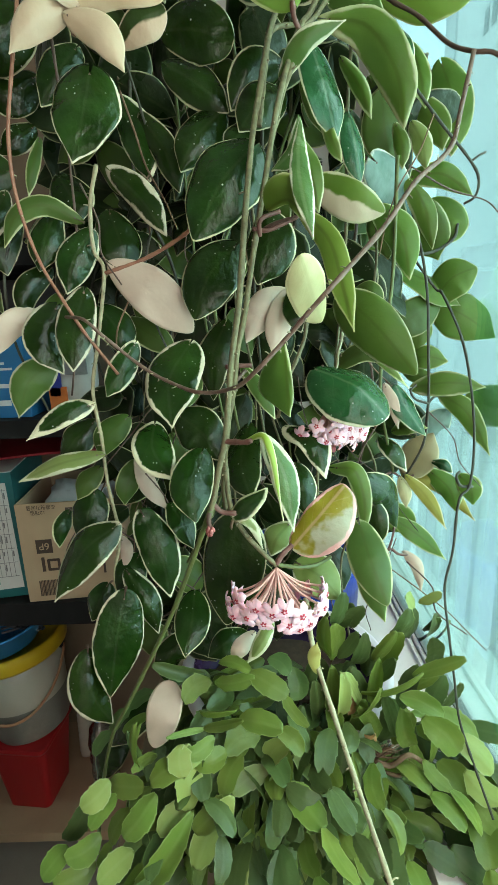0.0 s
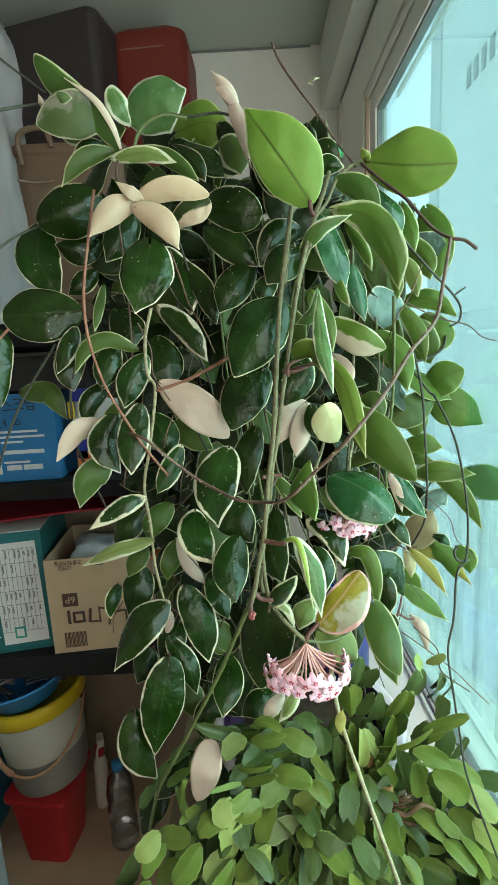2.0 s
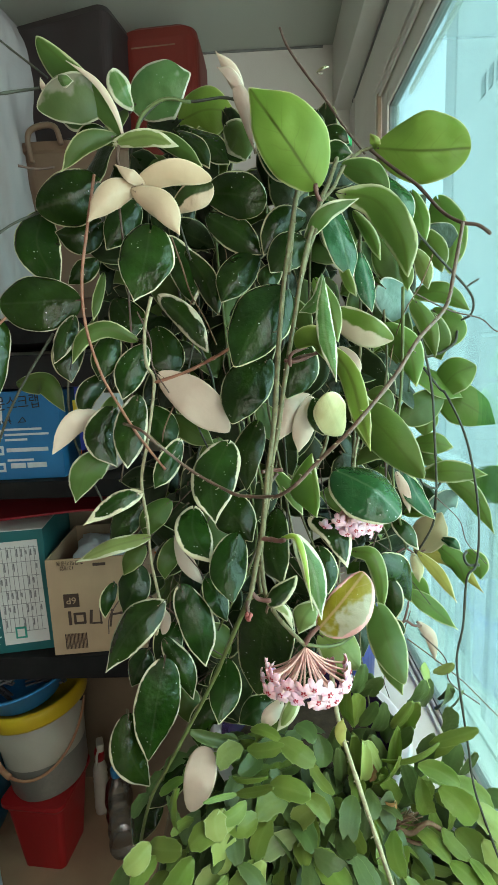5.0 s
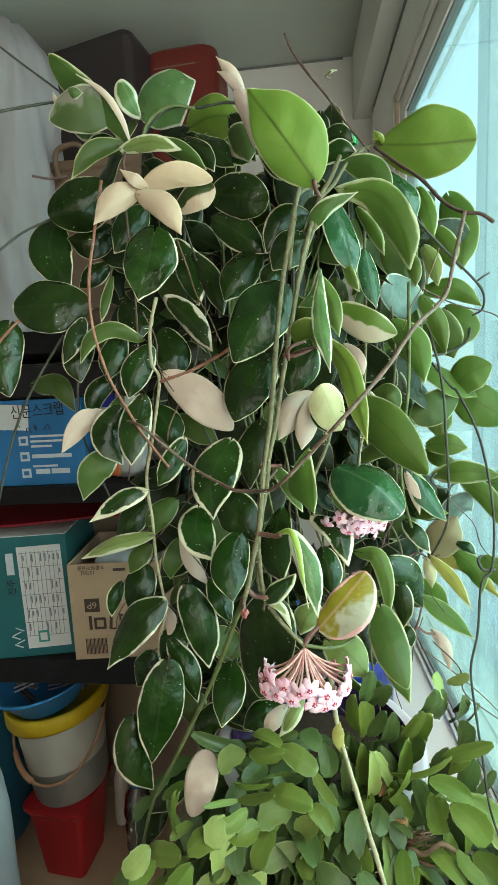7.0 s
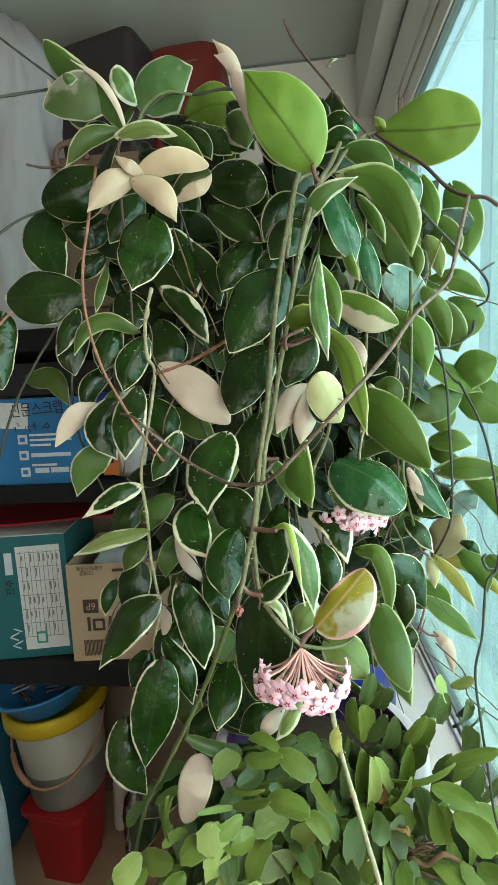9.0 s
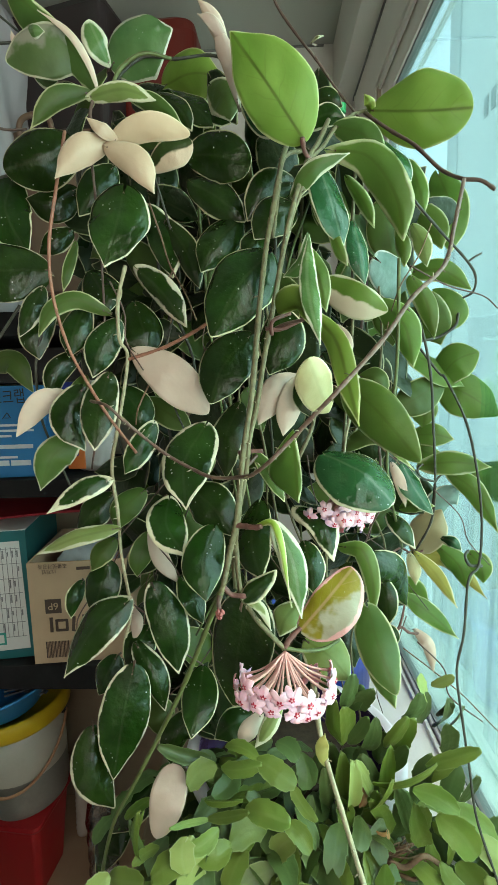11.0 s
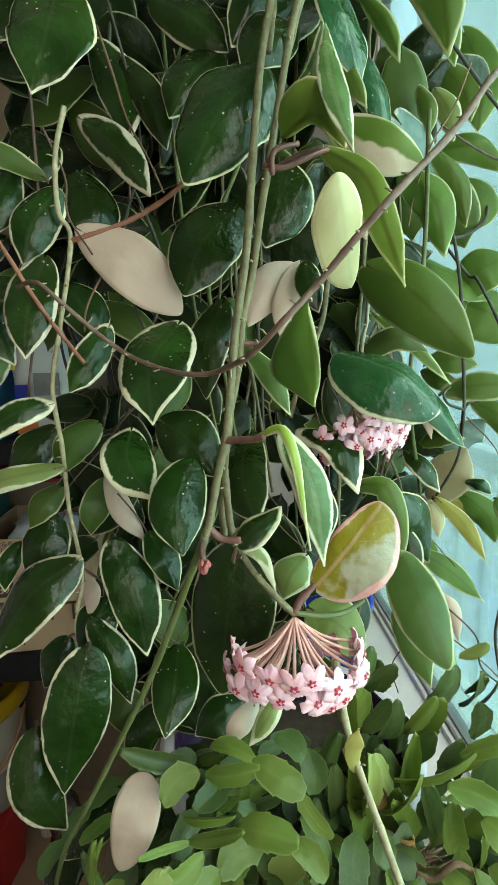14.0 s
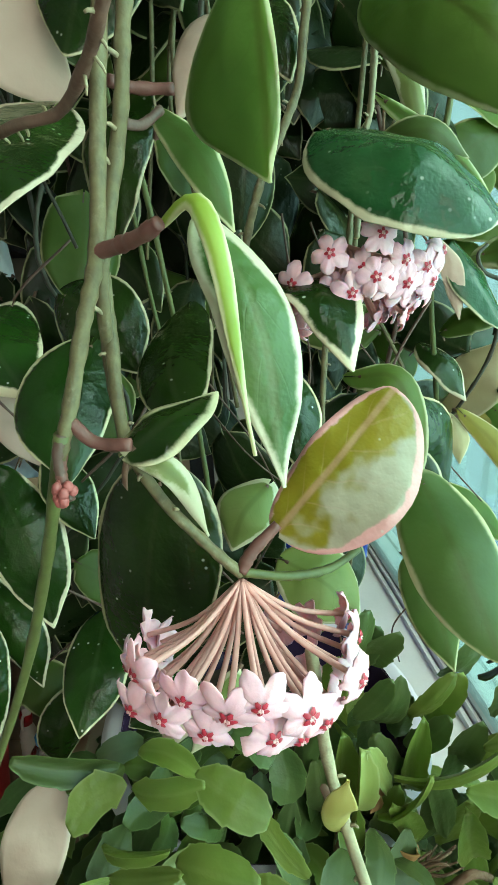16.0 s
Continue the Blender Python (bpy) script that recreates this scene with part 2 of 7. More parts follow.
SKINS = {"dry": (skin_dry, skin_dry), "margd": (skin_margd, skin_back), "half": (skin_half, skin_ivory), "hgreen": (skin_hgreen, skin_dark), "silver": (skin_silver, skin_back), "sheen": (skin_sheen, skin_back), "mott": (skin_mott, skin_dark), "oliv2": (skin_oliv2, skin_dark), "butter": (skin_butter, skin_butter), "amber": (skin_amber, skin_amber), "backlit": (skin_backlit, skin_dark), "dark": (skin_dark, skin_back), "bright": (skin_lit, skin_light), "blue": (skin_window_tint, skin_back), "under": (skin_light, skin_dark),
         "olive": (skin_olive, skin_dark), "pale": (skin_pale, skin_dark), "cream": (skin_cream, skin_cream), "ivory": (skin_ivory, skin_ivory), "young": (skin_young, skin_young), "spring": (skin_lit_fold, skin_lit_fold), "lime": (skin_lime, skin_lime)}
bark = {
    "grey": plain("stem_grey_green", (0.12, 0.115, 0.055), 0.6, 0.4, 190, 0.7, dirt=(0.23, 0.21, 0.13)),
    "green": plain("stem_green", (0.085, 0.115, 0.035), 0.5, 0.25, 120, 0.4),
    "red": plain("stem_red_brown", (0.125, 0.078, 0.056), 0.55, 0.4, 140, 0.7, dirt=(0.22, 0.16, 0.11)),
    "orange": plain("stem_orange_brown", (0.25, 0.11, 0.068), 0.55, 0.25, 120, 0.5),
    "wine": plain("stem_wine_red", (0.135, 0.062, 0.05), 0.5, 0.3, 140, 0.4, dirt=(0.16, 0.11, 0.07)),
    "brown": plain("stem_brown", (0.10, 0.065, 0.05), 0.6, 0.3, 140, 0.5),
    "dark": plain("stem_dark", (0.045, 0.05, 0.035), 0.6, 0.3, 120, 0.4),
    "bark": plain("woody_bark", (0.16, 0.10, 0.06), 0.9, 0.4, 90, 1.0, dirt=(0.3, 0.22, 0.14)),
    "scarred": plain("stem_scarred", (0.30, 0.28, 0.17), 0.7, 0.35, 160, 0.8, dirt=(0.16, 0.14, 0.08)),
}
petiole_skin = plain("petiole", (0.13, 0.09, 0.06), 0.5, 0.3, 100, 0.3)
wall_paint = plain("white_wall_paint", (0.62, 0.63, 0.58), 0.8, 0.05, 3, 0.25, fine=350)
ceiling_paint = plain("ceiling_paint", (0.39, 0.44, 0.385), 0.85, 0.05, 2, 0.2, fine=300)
frame_paint = plain("window_frame_white", (0.76, 0.76, 0.71), 0.4, 0.06, 8, 0.05)
frame_tan = plain("window_seal", (0.45, 0.37, 0.27), 0.6, 0.1, 20, 0.05)
rubber = plain("grey_rubber", (0.17, 0.19, 0.18), 0.6, 0.2, 40, 0.1)
sill_paint = plain("sill_grey", (0.70, 0.68, 0.63), 0.5, 0.1, 8, 0.1)
floor_tile = plain("floor_tile", (0.35, 0.33, 0.29), 0.4, 0.15, 6, 0.1)
rack_black = plain("rack_black", (0.005, 0.005, 0.006), 0.85, 0.2, 15, 0.1)


def tinted_pane():
    m, tree, b = material("cyan_glass", 0.05)
    out = tree.nodes["Material Output"]
    clear = tree.nodes.new("ShaderNodeBsdfTransparent")
    streak = noise_of(tree, 6.0, 5)
    tree.links.new(ramp(tree, streak, ((0.3, (0.67, 0.96, 0.96)), (0.7, (0.70, 0.98, 0.975)))), clear.inputs["Color"])
    gloss = node(tree, "ShaderNodeBsdfGlossy", Roughness=0.02)
    fres = node(tree, "ShaderNodeFresnel", IOR=1.45)
    mix = tree.nodes.new("ShaderNodeMixShader")
    tree.links.new(sums(tree, "MULTIPLY", fres.outputs[0], 0.6), mix.inputs[0])
    tree.links.new(clear.outputs[0], mix.inputs[1])
    tree.links.new(gloss.outputs[0], mix.inputs[2])
    tree.links.new(mix.outputs[0], out.inputs["Surface"])
    return m


pane_glass = tinted_pane()
# distance haze is put into this pale ground colour
ground_mat = plain("hazy_ground", (0.58, 0.60, 0.58), 0.9, 0.2, 0.05, 0.0)
tower_paint = plain("tower_paint", (0.57, 0.59, 0.59), 0.8, 0.04, 0.4, 0.0)
tower_trim = plain("tower_trim_paint", (0.46, 0.49, 0.50), 0.8, 0.04, 0.4, 0.0)
number_paint = plain("number_paint", (0.27, 0.30, 0.31), 0.8, 0.05, 1.0, 0.0)
rail_paint = plain("railing_paint", (0.80, 0.84, 0.84), 0.4, 0.05, 10, 0.05)
tree_bark = plain("tree_bark", (0.12, 0.10, 0.08), 0.9, 0.2, 4.0, 0.3)
card_tan = plain("corrugated_card", (0.48, 0.335, 0.22), 0.85, 0.08, 14, 0.2, fine=420)
card_in = plain("card_inside", (0.30, 0.23, 0.16), 0.9, 0.1, 14, 0.2)
card_blue = plain("printed_blue_card", (0.012, 0.165, 0.39), 0.5, 0.12, 9, 0.08)
card_light_blue = plain("printed_light_blue", (0.05, 0.27, 0.55), 0.5, 0.1, 9, 0.05)
card_teal = plain("printed_teal_card", (0.01, 0.13, 0.14), 0.5, 0.12, 9, 0.08)
paper_white = plain("white_paper", (0.66, 0.66, 0.65), 0.7, 0.05, 20, 0.1)
ink = plain("black_ink", (0.03, 0.028, 0.026), 0.7, 0.2, 60, 0.0)
ink_grey = plain("grey_ink", (0.22, 0.22, 0.23), 0.7, 0.2, 60, 0.0)
ink_white = plain("white_ink", (0.60, 0.64, 0.68), 0.6, 0.1, 60, 0.0)
ink_brown = plain("brown_ink", (0.07, 0.045, 0.035), 0.7, 0.2, 60, 0.0)
ink_green = plain("green_ink", (0.02, 0.30, 0.24), 0.6, 0.1, 60, 0.0)
yellow_plastic = plain("yellow_plastic", (0.62, 0.42, 0.02), 0.4, 0.08, 15, 0.08, dirt=(0.52, 0.35, 0.03))
cloudy_plastic = plain("cloudy_plastic", (0.50, 0.48, 0.41), 0.35, 0.12, 4, 0.08, dirt=(0.34, 0.33, 0.29))
cloudy_dark = plain("cloudy_plastic_filled", (0.20, 0.20, 0.18), 0.3, 0.3, 5, 0.08, dirt=(0.34, 0.32, 0.28))
orange_plastic = plain("orange_handle", (0.46, 0.24, 0.14), 0.45, 0.1, 20, 0.08)
red_plastic = plain("red_plastic", (0.42, 0.018, 0.022), 0.38, 0.1, 10, 0.06)
tub_red = plain("brick_red_plastic", (0.135, 0.017, 0.011), 0.5, 0.12, 12, 0.08)
blue_plastic = plain("blue_plastic", (0.03, 0.24, 0.52), 0.35, 0.1, 12, 0.05)
deep_blue_plastic = plain("deep_blue_plastic", (0.01, 0.05, 0.36), 0.35, 0.1, 12, 0.05)
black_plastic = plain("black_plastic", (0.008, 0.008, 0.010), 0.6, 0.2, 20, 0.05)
peg_grey = plain("grey_pegs", (0.16, 0.17, 0.18), 0.5, 0.15, 60, 0.1)
peg_dark = plain("dark_pegs", (0.05, 0.06, 0.07), 0.5, 0.15, 60, 0.1)
brown_plastic = plain("dark_brown_plastic", (0.026, 0.020, 0.021), 0.55, 0.12, 10, 0.08)
beige_plastic = plain("beige_plastic", (0.16, 0.105, 0.07), 0.5, 0.1, 12, 0.08)
sack_cloth = plain("white_sack_cloth", (0.35, 0.36, 0.37), 0.75, 0.07, 7, 0.3, fine=700)
bag_film = plain("thin_plastic_bag", (0.58, 0.66, 0.72), 0.3, 0.12, 30, 0.2)
red_cloth = plain("red_folder", (0.26, 0.012, 0.022), 0.35, 0.15, 12, 0.1)
bottle_white = plain("white_bottle", (0.60, 0.56, 0.50), 0.4, 0.08, 30, 0.05)
snack_orange = plain("orange_print", (0.65, 0.16, 0.03), 0.4, 0.1, 20, 0.05)
snack_blue = plain("blue_print", (0.01, 0.03, 0.30), 0.35, 0.1, 20, 0.05)
snack_yellow = plain("yellow_print", (0.68, 0.50, 0.03), 0.4, 0.1, 20, 0.05)
bag_blue = plain("pale_blue_bag", (0.55, 0.80, 0.90), 0.55, 0.08, 8, 0.2, fine=500)
bag_teal = plain("teal_bag", (0.02, 0.16, 0.24), 0.5, 0.12, 10, 0.1)
purple_glaze = plain("dark_purple_glaze", (0.035, 0.022, 0.07), 0.25, 0.15, 10, 0.05)
pot_white = plain("white_pot", (0.62, 0.58, 0.62), 0.4, 0.08, 10, 0.05)
clip_green = plain("green_clip_plastic", (0.01, 0.32, 0.10), 0.4, 0.1, 60, 0.05)
soil = plain("potting_soil", (0.06, 0.045, 0.03), 0.95, 0.4, 90, 0.8)


def clear_plastic(name, tint):
    """Thin clear plastic: mostly see-through, with crinkled glints."""
    m, tree, b = material(name, 0.1)
    out = tree.nodes["Material Output"]
    clear = tree.nodes.new("ShaderNodeBsdfTransparent")
    clear.inputs["Color"].default_value = (*tint, 1)
    gloss = node(tree, "ShaderNodeBsdfGlossy", Roughness=0.12)
    bump = node(tree, "ShaderNodeBump", Strength=0.6, Distance=0.004)
    tree.links.new(noise_of(tree, 55.0, 3), bump.inputs["Height"])
    tree.links.new(bump.outputs["Normal"], gloss.inputs["Normal"])
    mix = tree.nodes.new("ShaderNodeMixShader")
    fres = node(tree, "ShaderNodeFresnel", IOR=1.5)
    tree.links.new(sums(tree, "MULTIPLY_ADD", fres.outputs[0], 0.8, 0.20), mix.inputs[0])
    tree.links.new(clear.outputs[0], mix.inputs[1])
    tree.links.new(gloss.outputs[0], mix.inputs[2])
    tree.links.new(mix.outputs[0], out.inputs["Surface"])
    return m


bottle_clear = clear_plastic("clear_bottle", (0.86, 0.88, 0.90))

# for the unseen walls; tone chosen for what they bounce and mirror onto leaves
far_paint = plain("unseen_wall_bounce", (0.50, 0.47, 0.42), 0.7, 0.08, 3, 0.1)
skin_dry = leaf_skin("leaf_dry", (0.36, 0.20, 0.08), (0.45, 0.27, 0.12), (0.4, 0.25, 0.1), 0.0004, 0.0, 0.7, (0.5, 0.3, 0.1), 0.2)
SKINS["dry"] = (skin_dry, skin_dry)
pot_dark = plain("dark_pot_plastic", (0.03, 0.025, 0.022), 0.6, 0.2, 20, 0.1)


# ---- building helpers ----
def smooth(me, on=True):
    me.polygons.foreach_set("use_smooth", [on] * len(me.polygons))


def mesh_of(name, verts, faces, mats, slots=None):
    me = bpy.data.meshes.new(name)
    me.from_pydata([tuple(v) for v in verts], [], faces)
    for m in mats:
        me.materials.append(m)
    if slots is not None:
        me.polygons.foreach_set("material_index", slots)
    me.update()
    return me


def part(name, bm, mat, parent=None, label="", smoothed=False):
    """Links a bmesh as one mesh object, under a thing or a part when one is given."""
    me = bpy.data.meshes.new(name)
    bmesh.ops.recalc_face_normals(bm, faces=bm.faces)
    bm.to_mesh(me)
    bm.free()
    me.materials.append(mat)
    smooth(me, smoothed)
    ob = new(name, me)
    if parent is not None:
        ob.parent = parent
    return tagged(ob, label)


def thing(name, label, category, at=(0, 0, 0), turn=0, group="", kind=""):
    ob = new(name)
    ob.empty_display_size = 0.02
    ob.matrix_world = pose(*at, 0, 0, turn)
    return tagged(ob, label, category, group, kind)


def box(size, at=(0, 0, 0), bevel=0.0, bm=None, m=None):
    """A box of that size whose middle lies at the given place."""
    own = bmesh.new()
    bmesh.ops.create_cube(own, size=1.0)
    bmesh.ops.scale(own, vec=size, verts=own.verts)
    if bevel:
        bmesh.ops.bevel(own, geom=own.edges[:], offset=bevel, segments=2, affect="EDGES", profile=0.7)
    bmesh.ops.translate(own, vec=at, verts=own.verts)
    if m is not None:
        bmesh.ops.transform(own, matrix=m, verts=own.verts)
    return join(bm, own)


def join(bm, own):
    if bm is None:
        return own
    me = bpy.data.meshes.new("tmp")
    own.to_mesh(me)
    own.free()
    bm.from_mesh(me)
    bpy.data.meshes.remove(me)
    return bm


def lathe(profile, n=40, at=(0, 0, 0), bm=None, squash=(1, 1), m=None):
    """A turned body from (radius, height) pairs."""
    own = bmesh.new()
    rings = []
    for r, z in profile:
        if r < 1e-6:
            rings.append([own.verts.new((0, 0, z))])
        else:
            rings.append([own.verts.new((r * squash[0] * math.cos(2 * math.pi * k / n), r * squash[1] * math.sin(2 * math.pi * k / n), z)) for k in range(n)])
    for a, b in zip(rings, rings[1:]):
        for k in range(n):
            q = [a[k % len(a)], a[(k + 1) % len(a)], b[(k + 1) % len(b)], b[k % len(b)]]
            q = list(dict.fromkeys(q))
            if len(q) > 2:
                own.faces.new(q)
    if m is not None:
        bmesh.ops.transform(own, matrix=m, verts=own.verts)
    bmesh.ops.translate(own, vec=at, verts=own.verts)
    return join(bm, own)


def tub(levels, n=6, bm=None, m=None):
    """A body with rounded rectangular cross-sections: levels of (half x, half y, corner radius, z)."""
    own = bmesh.new()
    rings = []
    for hx, hy, r, z in levels:
        ring = []
        for cx, cy, a0 in ((1, 1, 0), (-1, 1, 90), (-1, -1, 180), (1, -1, 270)):
            for k in range(n + 1):
                a = radians(a0 + 90 * k / n)
                ring.append(own.verts.new((cx * (hx - r) + r * math.cos(a), cy * (hy - r) + r * math.sin(a), z)))
        rings.append(ring)
    for a, b in zip(rings, rings[1:]):
        for k in range(len(a)):
            own.faces.new((a[k], a[(k + 1) % len(a)], b[(k + 1) % len(a)], b[k]))
    own.faces.new(rings[0][::-1])
    own.faces.new(rings[-1])
    if m is not None:
        bmesh.ops.transform(own, matrix=m, verts=own.verts)
    return join(bm, own)


def spline(points, per=6):
    """Points along a smooth curve through the given ones."""
    p = [Vector(q) for q in points]
    p = [p[0] * 2 - p[1], *p, p[-1] * 2 - p[-2]]
    out = []
    for a, b, c, d in zip(p, p[1:], p[2:], p[3:]):
        for k in range(per):
            s = k / per
            out.append(0.5 * (2 * b + (c - a) * s + (2 * a - 5 * b + 4 * c - d) * s * s + (3 * b - a - 3 * c + d) * s ** 3))
    out.append(p[-2])
    return out


def tube(path, radius, n=8, bm=None, knots=0.0, rng=random):
    """A round rod along a path; radius: one, or one at each end; knots: how much it swells here and there."""
    own = bmesh.new()
    r0, r1 = radius if isinstance(radius, tuple) else (radius, radius)
    rings, side = [], None
    for k, q in enumerate(path):
        ahead = (path[min(k + 1, len(path) - 1)] - path[max(k - 1, 0)]).normalized()
        if side is None:
            side = ahead.orthogonal().normalized()
        side = (side - ahead * side.dot(ahead)).normalized()
        other = ahead.cross(side)
        r = r0 + (r1 - r0) * k / max(1, len(path) - 1)
        if knots:
            r *= 1 + knots * (rng.random() ** 3)
        rings.append([own.verts.new(q + r * (math.cos(2 * math.pi * j / n) * side + math.sin(2 * math.pi * j / n) * other)) for j in range(n)])
    for a, b in zip(rings, rings[1:]):
        for j in range(n):
            own.faces.new((a[j], a[(j + 1) % n], b[(j + 1) % n], b[j]))
    own.faces.new(rings[0][::-1])
    own.faces.new(rings[-1])
    return join(bm, own)


def setting(name, bm, mat, label, category):
    ob = part(name, bm, mat)
    return tagged(ob, label, category, "", "structure")


# ---- the room ----
setting("floor", box((2.6, 3.6, 0.06), (-0.8, -0.2, -0.03)), floor_tile, "grey balcony floor tiles", "floor")
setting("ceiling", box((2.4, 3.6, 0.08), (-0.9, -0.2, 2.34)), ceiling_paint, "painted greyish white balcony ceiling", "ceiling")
setting("wall_back", box((2.4, 0.12, 2.3), (-0.9, 1.39, 1.15)), wall_paint, "white painted end wall of the balcony", "wall")
setting("wall_left", box((0.12, 3.0, 2.3), (-1.56, -0.17, 1.15)), far_paint, "unseen inner balcony wall, its brownish tone set for bounced light", "wall")
setting("wall_front", box((2.6, 0.12, 2.3), (-0.8, -1.73, 1.15)), far_paint, "unseen wall behind the camera, its brownish tone set for bounced light", "wall")

setting("trim_ceiling", box((1.6, 0.005, 0.004), (-0.62, 1.3285, 2.2965)), rubber, "thin dark line where end wall and ceiling meet", "trim")

SILL, HEAD, FACE = 0.87, 2.035, 0.25
Y0, Y1 = -1.6, 1.05
YM = (Y0 + Y1) / 2
setting("wall_window_low", box((0.06, 3.0, SILL - 0.02), (FACE + 0.030, -0.17, (SILL - 0.02) / 2)), wall_paint, "white painted wall below the balcony window", "wall")
setting("wall_window_head", box((0.05, 3.0, 2.138 - HEAD), (FACE + 0.025, -0.17, (2.138 + HEAD) / 2), 0.003), frame_paint, "white casing above the balcony window", "wall")
setting("wall_beam", box((0.095, 3.0, 0.159), (0.2525, -0.17, 2.2205), 0.004), wall_paint, "white painted beam under the ceiling along the window", "wall")
setting("wall_window_end", box((0.05, 0.28, HEAD - SILL + 0.02), (FACE + 0.025, Y1 + 0.14, (SILL + HEAD - 0.02) / 2)), frame_paint, "white casing pier beside the window", "wall")
setting("trim_joint", box((0.004, 2.9, 0.005), (FACE - 0.001, -0.17, 2.1355)), rubber, "dark joint between casing and beam", "trim")
setting("trim_joint_end", box((0.004, 0.0025, 1.25), (FACE - 0.001, 1.262, 1.525)), sill_paint, "dark upright joint beside the window casing", "trim")
setting("sill_board", box((0.10, 2.95, 0.022), (0.215, -0.17, 0.859), 0.003), sill_paint, "grey inner sill board under the window", "sill")

window = thing("window_1", "large white-framed balcony window with cyan-tinted glass", "window", kind="structure")
part("window_head", box((0.045, Y1 - Y0, 0.010), (0.2775, YM, HEAD - 0.005)), frame_paint, window)
part("window_sill", box((0.08, Y1 - Y0, 0.02), (0.295, YM, SILL - 0.010)), frame_paint, window)
part("window_jamb", box((0.045, 0.008, HEAD - SILL - 0.012), (0.2775, Y1 - 0.004, (SILL + HEAD) / 2)), frame_paint, window)
part("seal", box((0.007, 0.010, HEAD - SILL - 0.02), (0.2560, Y1 - 0.010, (SILL + HEAD) / 2)), frame_tan, window, "tan sealing strip")
part("seal", box((0.007, Y1 - Y0 - 0.03, 0.006), (0.2560, YM, HEAD - 0.014)), frame_tan, window, "tan sealing strip")
for x in (0.254, 0.285, 0.318):
    part("track", box((0.005, Y1 - Y0 - 0.03, 0.008), (x, YM - 0.01, SILL + 0.004)), frame_paint, window)
    part("track", box((0.005, Y1 - Y0 - 0.03, 0.010), (x, YM - 0.01, HEAD - 0.016)), frame_paint, window)


def sash(y0, y1, x):
    """A sliding sash: stiles, rails, dark gaskets and the pane."""
    s, low = 0.046, 0.012
    z0, z1 = SILL + 0.004, HEAD - 0.014
    ob = new("sash")
    ob.parent = window
    for name, size, at in (
        ("stile", (0.022, s, z1 - z0), (x, y0 + s / 2, (z0 + z1) / 2)),
        ("stile", (0.022, s, z1 - z0), (x, y1 - s / 2, (z0 + z1) / 2)),
        ("rail", (0.022, y1 - y0 - 2 * s, low), (x, (y0 + y1) / 2, z0 + low / 2)),
        ("rail", (0.022, y1 - y0 - 2 * s, s), (x, (y0 + y1) / 2, z1 - s / 2)),
    ):
        part(name, box(size, at, 0.003), frame_paint, ob)
    g = 0.004
    for size, at in (
        ((0.014, g, z1 - z0 - s - low), (x, y1 - s - g / 2, (z0 + z1 + low - s) / 2)),
        ((0.014, y1 - y0 - 2 * s - 2 * g, g), (x, (y0 + y1) / 2, z1 - s - g / 2)),
        ((0.014, y1 - y0 - 2 * s - 2 * g, g), (x, (y0 + y1) / 2, z0 + low + g / 2)),
    ):
        part("gasket", box(size, at), rubber, ob, "dark rubber gasket")
    p = part("pane", box((0.005, y1 - y0 - 2 * s - 0.002, z1 - z0 - s - low - 0.002), (x, (y0 + y1) / 2, (z0 + z1 + low - s) / 2)), pane_glass, ob, "cyan-tinted glass pane")
    p.visible_shadow = False


sash(-0.28, 1.030, 0.270)
sash(-1.56, -0.235, 0.302)

# ---- outside ----
setting("ground", box((300, 300, 0.2), (120, 60, -24.1)), ground_mat, "ground far below the balcony with haze put into its pale colour", "ground")


# ---- outside: tower, railing, trees ----
tower = thing("apartment_tower", "pale apartment tower with painted number seen through the window", "building")
bm = box((10, 15.6, 60), (11.2, 8.5, 2))
part("wall", bm, tower_paint, tower)
part("pilaster", box((0.05, 0.75, 60), (6.18, 15.9, 2)), tower_trim, tower, "slightly darker corner strip")
for k in range(4):
    part("number_bar", box((0.03, 0.22, 0.52), (6.19, 13.7 - 0.4 * k, 8.62), 0.01), number_paint, tower)
ledge = setting("outer_ledge", box((0.30, 3.4, 0.12), (0.61, 0.3, 0.22)), wall_paint, "outer concrete ledge of the balcony", "ledge")
balcony_rail = thing("balcony_railing", "pale painted metal balcony railing outside the window", "railing")
part("handrail", box((0.05, 3.2, 0.05), (0.60, 0.3, 1.125), 0.012), rail_paint, balcony_rail)
part("bottom_rail", box((0.035, 3.2, 0.04), (0.60, 0.3, 0.30), 0.008), rail_paint, balcony_rail)
for y in (-1.2, 0.3, 1.8):
    part("post", box((0.03, 0.03, 0.02), (0.60, y, 0.29)), rail_paint, balcony_rail)
for k in range(24):
    part("baluster", box((0.022, 0.028, 0.80), (0.60, -1.15 + 0.135 * k, 0.71), 0.004), rail_paint, balcony_rail)


# ---- the rack at the end of the balcony and what stands on it ----
RX0, RX1, RY0, RY1 = -1.20, -0.06, 0.965, 1.32
rack = thing("storage_rack", "black storage rack with boards against the end wall", "shelf")
for top, thick in ((1.585, 0.05), (1.225, 0.04), (0.785, 0.06)):
    part("board", box((RX1 - RX0, RY1 - RY0, thick), ((RX0 + RX1) / 2, (RY0 + RY1) / 2, top - thick / 2), 0.003), rack_black, rack)
part("board", box((RX1 - RX0, RY1 - RY0 + 0.02, 0.03), ((RX0 + RX1) / 2, (RY0 + RY1) / 2, 0.075), 0.003), card_tan, rack, "brown bottom board")
